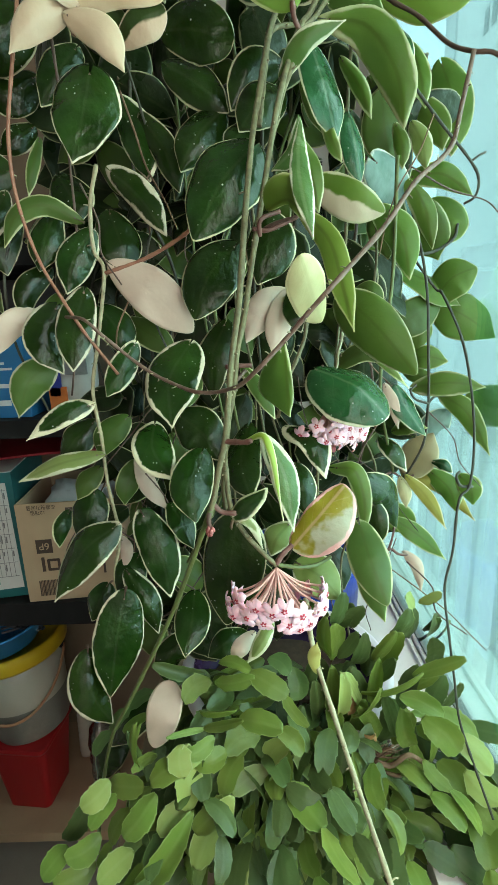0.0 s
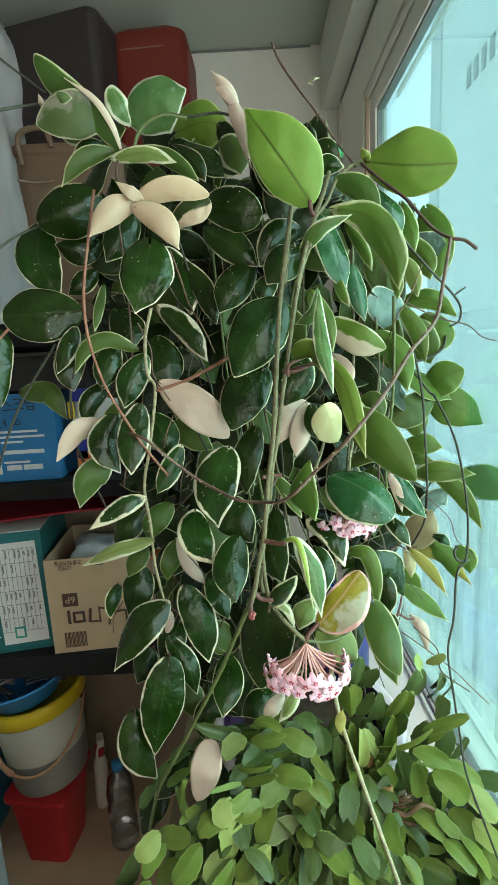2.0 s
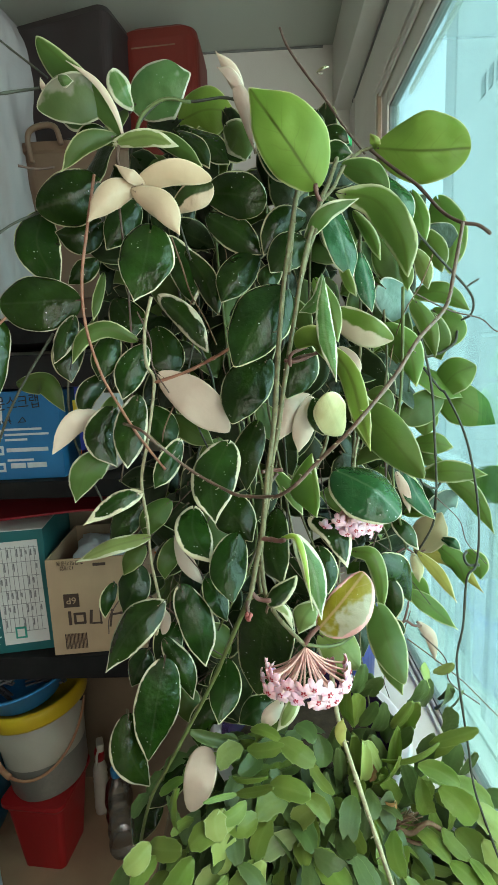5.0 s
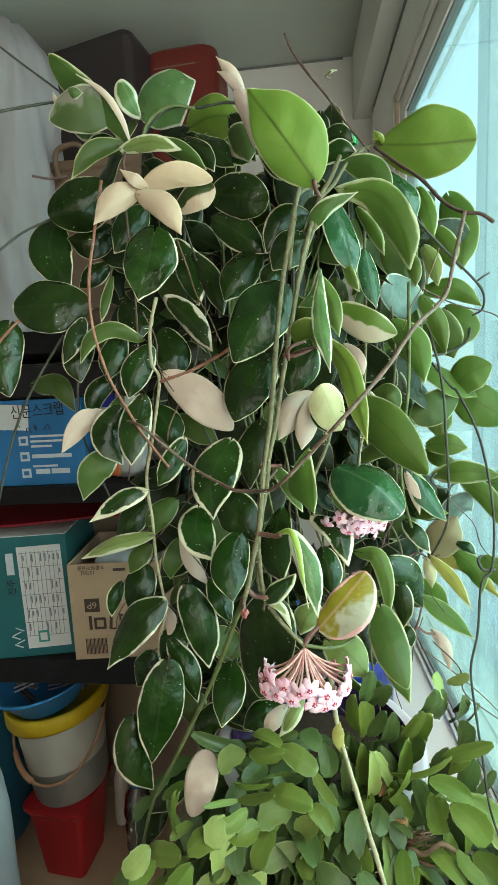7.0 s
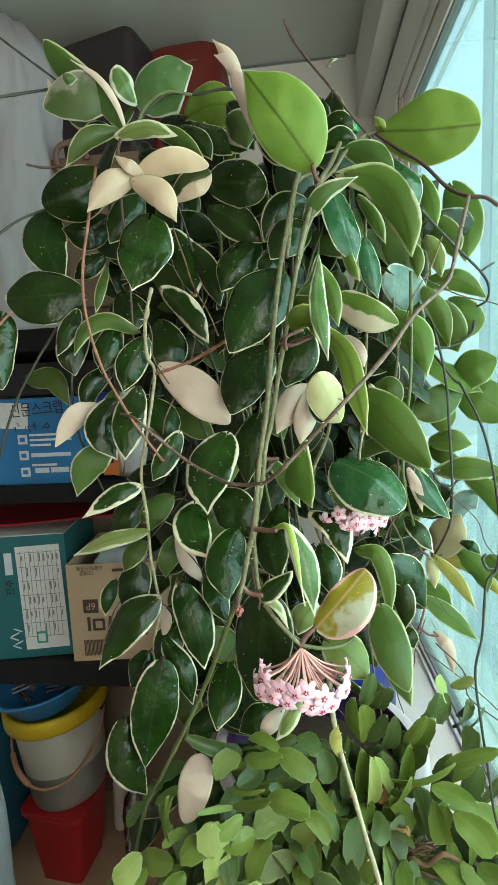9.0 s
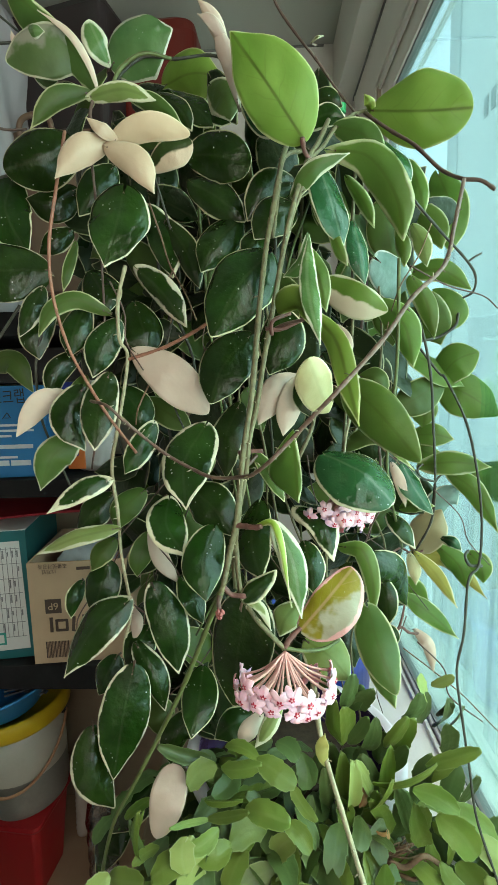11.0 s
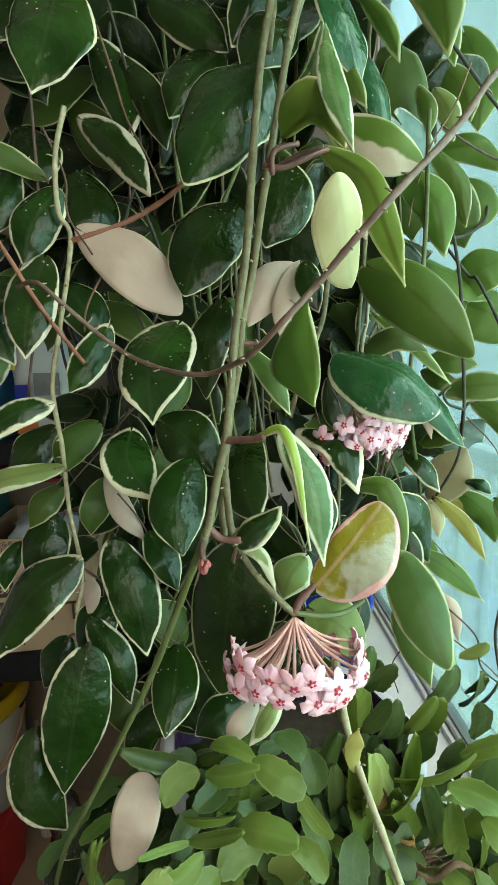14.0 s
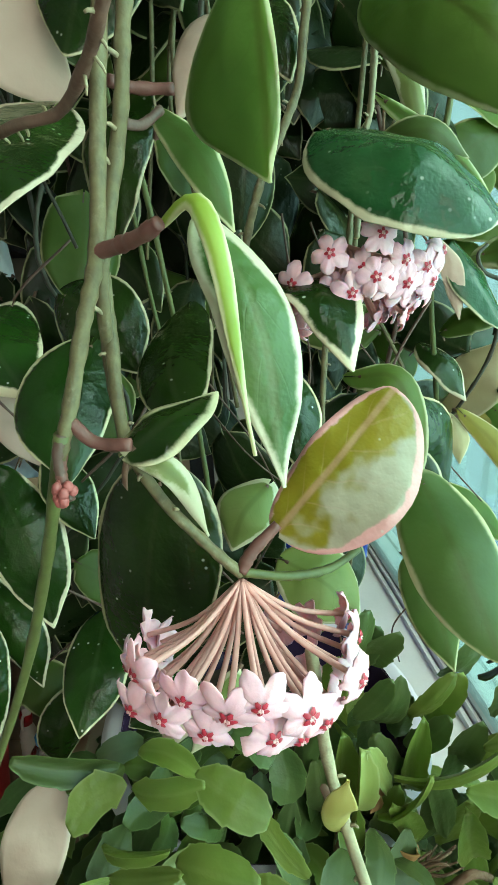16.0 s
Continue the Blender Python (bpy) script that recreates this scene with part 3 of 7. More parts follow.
for x in (RX0 - 0.016, RX1 + 0.016):
    for y in (RY0 + 0.02, RY1 - 0.02):
        part("post", box((0.03, 0.03, 1.585), (x, y, 0.7925), 0.003), rack_black, rack)
part("back_panel", box((RX1 - RX0, 0.006, 1.45), ((RX0 + RX1) / 2, RY1 + 0.005, 0.80)), card_in, rack, "brown hardboard back")


def on_face(parent, w, z, size, mat, name="print", lift=0.0008, y=0.0, turn=0.0):
    """A thin printed patch on the front face (at -y) of a box."""
    bm = box((size[0], 0.001, size[1]))
    m = Matrix.Translation((w, y - lift, z)) @ Matrix.Rotation(radians(turn), 4, "Y")
    bmesh.ops.transform(bm, matrix=m, verts=bm.verts)
    return part(name, bm, mat, parent)


def words(parent, text, w, z, height, mat, y=0.0, lift=0.0012, turn=0.0, squash=1.0):
    """Lettering on a front face."""
    cu = bpy.data.curves.new("lettering", "FONT")
    cu.body, cu.size, cu.extrude = text, height / 0.72, 0.0003
    tmp = new("lettering", cu)
    me = bpy.data.meshes.new_from_object(tmp)
    bpy.data.objects.remove(tmp)
    me.materials.clear()
    me.materials.append(mat)
    ob = new("lettering", me)
    ob.parent = parent
    ob.matrix_local = Matrix.Translation((w, y - lift, z)) @ Matrix.Rotation(radians(turn), 4, "Y") @ Matrix.Rotation(radians(90), 4, "X") @ Matrix.Diagonal((squash, 1, 1, 1))
    return ob


def carton(name, label, size, at, turn, mat, top=None, open_top=False):
    w, d, h = size
    ob = thing(name, label, "box", at, turn)
    t = 0.004
    if open_top:
        bm = box((w, t, h), (w / 2, t / 2, h / 2), 0.001)
        part("front_wall", bm, mat, ob)
        part("back_wall", box((w, t, h), (w / 2, d - t / 2, h / 2), 0.001), mat, ob)
        part("side_wall", box((t, d - 2 * t, h), (t / 2, d / 2, h / 2), 0.0005), mat, ob)
        part("side_wall", box((t, d - 2 * t, h), (w - t / 2, d / 2, h / 2), 0.0005), mat, ob)
        part("bottom", box((w - 2 * t, d - 2 * t, t), (w / 2, d / 2, t / 2)), mat, ob)
    else:
        part("body", box((w, d, h - 0.002), (w / 2, d / 2, (h - 0.002) / 2), 0.002), mat, ob)
        part("lid", box((w + 0.001, d + 0.001, 0.002), (w / 2, d / 2, h - 0.001), 0.0005), top or mat, ob)
    return ob


# blue parcel box on the upper board
parcel = carton("parcel_box", "blue printed cardboard parcel box with handwritten label on black board", (0.38, 0.25, 0.205), (-0.862, 0.972, 1.226), 4, card_blue)
on_face(parcel, 0.06, 0.11, (0.11, 0.15), card_light_blue)
on_face(parcel, 0.215, 0.165, (0.075, 0.06), paper_white, "label", turn=4)
on_face(parcel, 0.30, 0.070, (0.095, 0.009), ink_white)
on_face(parcel, 0.275, 0.033, (0.034, 0.012), ink_white)
on_face(parcel, 0.318, 0.033, (0.044, 0.012), ink_white)
for z in (0.108, 0.070, 0.030):
    on_face(parcel, 0.235, z, (0.022, 0.022), ink_white, "icon")
    on_face(parcel, 0.235, z, (0.012, 0.010), card_blue, "icon", 0.0016)
for z, w in ((0.118, 0.085), (0.106, 0.10), (0.094, 0.05), (0.046, 0.06)):
    on_face(parcel, 0.252 + w / 2, z, (w, 0.005), ink_white)
words(parcel, "\uc1fc\ud551", 0.150, 0.138, 0.022, ink_white)
words(parcel, "\uc2e0\ubb38\uc2a4\ud06c\ub7a9", 0.212, 0.163, 0.026, ink, 0, 0.002, -3, 0.78)
rng = random.Random(4)
for row, z in enumerate((0.140,)):
    for k in range(4):
        x0 = 0.225 + 0.024 * k + 0.02 * row
        for stroke in range(3):
            on_face(parcel, x0 + rng.uniform(-0.006, 0.006), z + rng.uniform(-0.008, 0.008), (rng.uniform(0.008, 0.018), 0.0016), ink, "handwriting", 0.002, turn=rng.choice((0, 90, 60, -50)))

# teal box standing on its end, with a paper form glued on
teal = carton("teal_box", "teal printed box with a white form glued on its front", (0.19, 0.26, 0.315), (-0.742, 0.968, 0.787), 10, card_teal, paper_white)
on_face(teal, 0.125, 0.155, (0.105, 0.265), paper_white, "form", turn=-1)
for k in range(9):
    on_face(teal, 0.082 + 0.0105 * k, 0.165, (0.0007, 0.22), ink_grey, "form_line", 0.0018)
for k in range(7):
    on_face(teal, 0.125, 0.055 + 0.036 * k, (0.098, 0.0007), ink_grey, "form_line", 0.0018)
rng = random.Random(8)
for k in range(40):
    on_face(teal, 0.08 + 0.0105 * rng.randrange(9) + 0.005, 0.06 + 0.036 * rng.randrange(6) + 0.018, (0.0028, rng.uniform(0.008, 0.022)), ink_grey, "form_print", 0.002)
on_face(teal, 0.115, 0.052, (0.026, 0.030), ink_green, "stamp", 0.002)
on_face(teal, 0.115, 0.052, (0.017, 0.020), paper_white, "stamp", 0.0026)
words(teal, "\uc9c4\uc8fc", 0.058, 0.165, 0.016, ink, 0, 0.0012, -90)
on_face(teal, 0.052, 0.245, (0.018, 0.055), ink_white, "print_bar")
for k in range(5):
    on_face(teal, 0.052 + 0.006 * math.sin(k * 2), 0.03 + 0.011 * k, (0.022, 0.003), ink_white, "print_bar", turn=25 * (-1) ** k)

# tan carton of ramyeon-sized goods, standing open
tan = carton("tan_carton", "open tan cardboard carton with dark print and barcode", (0.225, 0.25, 0.245), (-0.541, 0.968, 0.787), 6, card_tan, None, True)
on_face(tan, 0.052, 0.140, (0.036, 0.034), ink_brown, "badge")
words(tan, "6P", 0.064, 0.148, 0.017, card_tan, 0, 0.0016, 180)
words(tan, "12\uac1c\uc785", 0.066, 0.2275, 0.0085, ink_brown, 0, 0.0014, 180)
words(tan, "\ucd08\ucf5c\ub9bf\uac00\uacf5\ud488", 0.090, 0.2400, 0.0085, ink_brown, 0, 0.0014, 180)
for w, z, sx, sz, tr in ((0.045, 0.095, 0.007, 0.036, 0), (0.068, 0.105, 0.026, 0.006, 0), (0.057, 0.093, 0.006, 0.028, 0), (0.080, 0.093, 0.006, 0.028, 0), (0.068, 0.081, 0.026, 0.006, 0), (0.095, 0.095, 0.007, 0.036, 6)):
    on_face(tan, w, z, (sx, sz), ink_brown, "print_bar", 0.0014, turn=tr)
for w, z, sx, sz, tr in ((0.118, 0.095, 0.004, 0.042, 0), (0.108, 0.078, 0.026, 0.004, 0), (0.135, 0.11, 0.03, 0.005, 8), (0.142, 0.085, 0.005, 0.04, 10), (0.155, 0.098, 0.03, 0.005, -5), (0.178, 0.10, 0.03, 0.005, 0), (0.182, 0.082, 0.005, 0.04, 0)):
    on_face(tan, w, z, (sx, sz), ink_brown, "print_bar", 0.0014, turn=tr)
for w, z, sx in ((0.125, 0.228, 0.03),):
    on_face(tan, w, z, (sx, 0.007), ink_brown, "print_bar")
for k in range(16):
    on_face(tan, 0.030 + 0.0033 * k, 0.034, (0.0011 + 0.0012 * (k * 7 % 3 == 0), 0.04), ink_brown, "barcode_bar")


def crumpled(size, at, seed, amount=0.25, detail=3, squash=None):
    """A crumpled bag-like body."""
    bm = bmesh.new()
    bmesh.ops.create_icosphere(bm, subdivisions=detail + 1, radius=1.0)
    off = Vector((seed * 3.1, seed * 1.7, 0))
    for v in bm.verts:
        c = v.co.copy()
        c = Vector([math.copysign(abs(a) ** 0.6, a) for a in c])
        n = noise.noise(c * 2.2 + off) * amount + noise.noise(c * 6 + off) * amount * 0.4
        v.co = Vector((c.x * size[0] / 2, c.y * size[1] / 2, c.z * size[2] / 2)) * (1 + n)
    low = min(v.co.z for v in bm.verts)
    for v in bm.verts:
        v.co += Vector(at) - Vector((0, 0, low))
    return bm


# clutter inside the open carton and behind it
bag = thing("plastic_bag", "crumpled thin white plastic bag stuffed in the tan carton", "bag")
part("film", crumpled((0.17, 0.16, 0.24), (-0.435, 1.09, 0.795), 2, 0.18), bag_film, bag, "", True)
packet = thing("snack_packet", "white packet with orange and black print behind the carton", "packet")
part("film", crumpled((0.12, 0.05, 0.20), (-0.33, 1.245, 0.786), 5, 0.12), paper_white, packet, "", True)
part("print_patch", box((0.07, 0.004, 0.035), (-0.33, 1.212, 0.93), 0.001), snack_orange, packet)
folder = thing("red_folder", "flat red plastic folder lying across the boxes", "folder")
bm = box((0.50, 0.22, 0.006), (0, 0, 0), 0.002)
bmesh.ops.subdivide_edges(bm, edges=bm.edges[:], cuts=6, use_grid_fill=True)
for v in bm.verts:
    v.co.z += 0.008 * math.sin(v.co.x * 9) + 0.006 * noise.noise(v.co * 9)
part("sheet", bm, red_cloth, folder, "", True)
folder.matrix_world = pose(-0.58, 1.12, 1.135, 3, -1, 3)
plates = thing("plate_stack", "white plates standing on edge beside the teal box", "plates")
for k in range(6):
    part("plate", lathe(((0.0, 0.0), (0.060, 0.0), (0.066, 0.004), (0.092, 0.014), (0.092, 0.017), (0.064, 0.007), (0.0, 0.004)), 40, (0, 0, 0), None, (1, 1), pose(-0.795 - 0.016 * k, 1.10, 0.880, 0, -80 + 2 * k, 0)), sack_cloth, plates, "", True)
chips = thing("snack_bag", "blue, yellow and orange printed snack bag beside the parcel", "packet")
part("bag_body", crumpled((0.11, 0.06, 0.24), (-0.405, 1.06, 1.226), 7, 0.10), paper_white, chips, "", True)
for w, z, sx, sz, mt in ((-0.43, 1.43, 0.045, 0.05, snack_blue), (-0.435, 1.30, 0.028, 0.07, snack_blue), (-0.43, 1.262, 0.04, 0.05, snack_orange), (-0.385, 1.335, 0.05, 0.045, ink_grey), (-0.452, 1.385, 0.014, 0.04, snack_yellow)):
    part("print_patch", box((sx, 0.006, sz), (w, 1.024, z), 0.002), mt, chips)

# dark gap under the top board: a black block added to stand for its shade
crate = thing("shade_block", "flat black block added for the shade under the top board", "crate")
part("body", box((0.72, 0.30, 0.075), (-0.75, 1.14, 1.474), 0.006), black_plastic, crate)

# top of the rack
sack = thing("white_sack", "tall white cloth sack standing on top of the rack", "sack")
bm = bmesh.new()
rings = []
for i in range(61):
    z = 0.66 * i / 60
    f = i / 60
    ring = []
    for k in range(96):
        a = 2 * math.pi * k / 96
        r = 1 - 0.06 * math.sin(math.pi * f) * 0 - 0.38 * max(0, (f - 0.82) / 0.18) ** 2
        px, py = math.copysign(abs(math.cos(a)) ** 0.6, math.cos(a)), math.copysign(abs(math.sin(a)) ** 0.7, math.sin(a))
        p = Vector((px * 0.165 * r, py * 0.14 * r, z))
        w = 0.012 * noise.noise(Vector((px * 3, py * 3, z * 5))) + 0.012 * noise.noise(Vector((px * 7 + z * 7, py * 7, z * 9))) + 0.010 * abs(noise.noise(Vector((px * 16 - z * 12, py * 16, z * 7))))
        p += Vector((px, py, 0)).normalized() * w
        ring.append(bm.verts.new(p))
    rings.append(ring)
neck = bmesh.new()
upper = [[neck.verts.new(v.co) for v in ring] for ring in rings[46:]]
for target, stack in ((bm, rings[:47]), (neck, upper)):
    for a, b in zip(stack, stack[1:]):
        for k in range(96):
            target.faces.new((a[k], a[(k + 1) % 96], b[(k + 1) % 96], b[k]))
bm.faces.new(rings[0][::-1])
neck.faces.new(upper[-1])
bmesh.ops.delete(bm, geom=[v for ring in rings[47:] for v in ring], context="VERTS")
part("cloth", bm, sack_cloth, sack, "", True)
part("gathered_top", neck, sack_cloth, sack, "", True)
sack.matrix_world = pose(-0.672, 1.105, 1.586, 0, 1, -8) @ Matrix.Diagonal((1, 1, 1.03, 1))

basket = thing("beige_basket", "beige plastic basket with handle on top of the rack", "basket")
part("body", tub(((0.10, 0.11, 0.03, 0), (0.125, 0.135, 0.035, 0.35), (0.130, 0.140, 0.035, 0.355), (0.130, 0.140, 0.035, 0.372), (0.12, 0.13, 0.03, 0.372), (0.115, 0.125, 0.03, 0.05))), beige_plastic, basket)
part("handle", tube(spline([(-0.09, -0.142, 0.33), (-0.09, -0.152, 0.375), (-0.07, -0.156, 0.392), (-0.03, -0.156, 0.392), (-0.02, -0.15, 0.36)]), 0.006), beige_plastic, basket, "", True)
basket.matrix_world = pose(-0.40, 1.155, 1.586, 0, 0, 0)
bin_brown = thing("brown_storage_box", "dark brown plastic storage box on the beige basket", "box")
part("body", tub(((0.112, 0.12, 0.02, 0), (0.122, 0.13, 0.022, 0.235), (0.116, 0.124, 0.022, 0.25), (0.104, 0.112, 0.022, 0.256))), brown_plastic, bin_brown)
part("rim", tub(((0.113, 0.121, 0.021, 0.0), (0.1145, 0.1225, 0.021, 0.012), (0.113, 0.121, 0.021, 0.014))), brown_plastic, bin_brown)
bin_brown.matrix_world = pose(-0.392, 1.165, 1.962, 0, 0, -14)
red_tub = thing("red_tub", "brick-red plastic planter standing upside down on the rack", "tub")
part("body", tub(((0.085, 0.08, 0.03, 0.0), (0.088, 0.078, 0.03, 0.60), (0.084, 0.074, 0.03, 0.622), (0.072, 0.064, 0.03, 0.632))), tub_red, red_tub, "", False)
part("rim", tub(((0.090, 0.085, 0.03, 0.0), (0.092, 0.087, 0.03, 0.02), (0.086, 0.081, 0.03, 0.024))), tub_red, red_tub)
part("groove", box((0.10, 0.002, 0.003), (-0.01, -0.0775, 0.585), 0.0008), beige_plastic, red_tub, "pale worn groove")
red_tub.matrix_world = pose(-0.212, 1.165, 1.586, 0, 0, -4)

# bottom of the rack
bin_red = thing("red_bin", "red plastic bin standing on the bottom board", "bin")
part("body", tub(((0.075, 0.075, 0.02, 0), (0.100, 0.100, 0.024, 0.215))), red_plastic, bin_red)
part("rim", tub(((0.104, 0.104, 0.026, 0.208), (0.112, 0.112, 0.028, 0.22), (0.112, 0.112, 0.028, 0.232), (0.104, 0.104, 0.026, 0.232))), red_plastic, bin_red)
bin_red.matrix_world = pose(-0.668, 1.09, 0.090, 0, 0, -6) @ Matrix.Diagonal((0.82, 0.82, 1, 1))

bucket = thing("lidded_bucket", "cloudy plastic bucket with yellow lid standing on the red bin", "bucket")
part("body", lathe(((0.1215, 0.104), (0.134, 0.262), (0.0, 0.263)), 48), cloudy_plastic, bucket, "", True)
part("lower_body", lathe(((0.1093, 0.0), (0.1145, 0.014), (0.1215, 0.104)), 48), cloudy_dark, bucket, "darker lower wall with the contents showing through", True)
part("base", lathe(((0.0, -0.004), (0.104, -0.004), (0.1093, 0.0), (0.1135, 0.012)), 48), cloudy_plastic, bucket, "", True)
part("lid", lathe(((0.134, 0.240), (0.150, 0.240), (0.153, 0.246), (0.153, 0.274), (0.147, 0.282), (0.137, 0.282), (0.133, 0.274), (0.0, 0.274)), 56), yellow_plastic, bucket, "yellow lid", True)
part("lug", lathe(((0.0, 0.0), (0.012, 0.0), (0.012, 0.008), (0.008, 0.012), (0.0, 0.012)), 18, (0, 0, 0), None, (1, 1), pose(0.130, 0, 0.222, 0, 90, 0)), black_plastic, bucket)
hoop = [Vector((0.142 * math.cos(a), -0.142 * math.sin(a) * 1.02, 0.222 - 0.125 * math.sin(a))) for a in [math.pi * k / 30 for k in range(31)]]
part("handle", tube(hoop, 0.004), orange_plastic, bucket, "orange plastic handle", True)
grip = hoop[19:26]
part("grip", tube(grip, 0.008), orange_plastic, bucket, "", True)
bucket.matrix_world = pose(-0.664, 1.11, 0.325, 0, -4, 8) @ Matrix.Diagonal((0.90, 0.90, 1, 1))

bowl = thing("peg_bowl", "shallow blue plastic bowl full of grey clothes pegs", "bowl")
part("body", lathe(((0.0, 0.0), (0.07, 0.0), (0.078, 0.004), (0.118, 0.062), (0.128, 0.066), (0.128, 0.070), (0.114, 0.066), (0.072, 0.010), (0.0, 0.009)), 48), blue_plastic, bowl, "", True)
part("spout", box((0.04, 0.05, 0.006), (-0.135, -0.03, 0.064), 0.003), blue_plastic, bowl)
bowl.matrix_world = pose(-0.685, 1.075, 0.600, 0, -7, 0) @ Matrix.Scale(1.08, 4)
rng = random.Random(11)


def peg(m, mat):
    ob = thing("clothes_peg", "grey plastic clothes peg lying in the blue bowl", "peg", group="pegs in the bowl")
    for s in (-1, 1):
        part("jaw", box((0.075, 0.005, 0.010), (0, s * 0.005, 0), 0.0015), mat, ob)
    part("spring", lathe(((0.003, -0.007), (0.006, -0.007), (0.006, 0.007), (0.003, 0.007)), 12, (0.008, 0, 0)), peg_dark, ob)
    ob.matrix_world = m
    return ob


for k in range(26):
    a, r = rng.uniform(0, 6.28), 0.080 * rng.random() ** 0.5
    peg(pose(-0.688 + r * math.cos(a), 1.085 + r * math.sin(a), 0.640 + 0.013 * (k // 7) + rng.uniform(0, 0.006), rng.uniform(60, 110), rng.uniform(-10, 10), rng.uniform(-40, 40)), peg_grey if k % 3 else peg_dark)

spray = thing("spray_bottle", "white ribbed spray bottle with red collar on the bottom board", "bottle")
prof = [(0.0, 0.0), (0.026, 0.0)] + [(0.026 + 0.003 * (k % 2), 0.012 + 0.012 * k) for k in range(16)] + [(0.022, 0.22), (0.013, 0.24), (0.0, 0.24)]
part("body", lathe(prof, 28), bottle_white, spray, "", True)
part("collar", lathe(((0.0, 0.24), (0.020, 0.24), (0.021, 0.275), (0.016, 0.29), (0.0, 0.29)), 24), red_plastic, spray, "red collar", True)
part("head", box((0.028, 0.05, 0.035), (0.004, -0.008, 0.31), 0.008), bottle_white, spray)
part("trigger", tube(spline([(0, -0.02, 0.305), (-0.012, -0.035, 0.285), (-0.014, -0.042, 0.25)]), 0.005), bottle_white, spray, "", True)
spray.matrix_world = pose(-0.566, 1.20, 0.091, 0, 2, 25) @ Matrix.Scale(0.76, 4)
bottle = thing("water_bottle", "clear crinkled plastic bottle with blue cap on the bottom board", "bottle")
prof = [(0.0, 0.0), (0.036, 0.0)] + [(0.040 + 0.0022 * math.sin(k * 1.3), 0.01 + 0.013 * k) for k in range(19)] + [(0.034, 0.275), (0.018, 0.305), (0.014, 0.32), (0.0, 0.32)]
part("body", lathe(prof, 32), bottle_clear, bottle, "", True)
part("cap", lathe(((0.0, 0.31), (0.017, 0.31), (0.018, 0.334), (0.015, 0.338), (0.0, 0.338)), 24), blue_plastic, bottle, "blue cap", True)
bottle.matrix_world = pose(-0.462, 1.08, 0.091, 0, 0, 0) @ Matrix.Diagonal((0.95, 0.95, 0.80, 1))
tote = thing("teal_tote", "dark teal folded tote bag on the bottom board", "bag")
part("body", crumpled((0.15, 0.20, 0.44), (-0.90, 1.12, 0.093), 9, 0.06), bag_teal, tote, "", True)
sheet_bag = thing("pale_blue_bag", "pale blue plastic bag standing on the floor", "bag")
part("body", crumpled((0.30, 0.16, 0.72), (-0.795, 0.78, 0.002), 12, 0.05), bag_blue, sheet_bag, "", True)


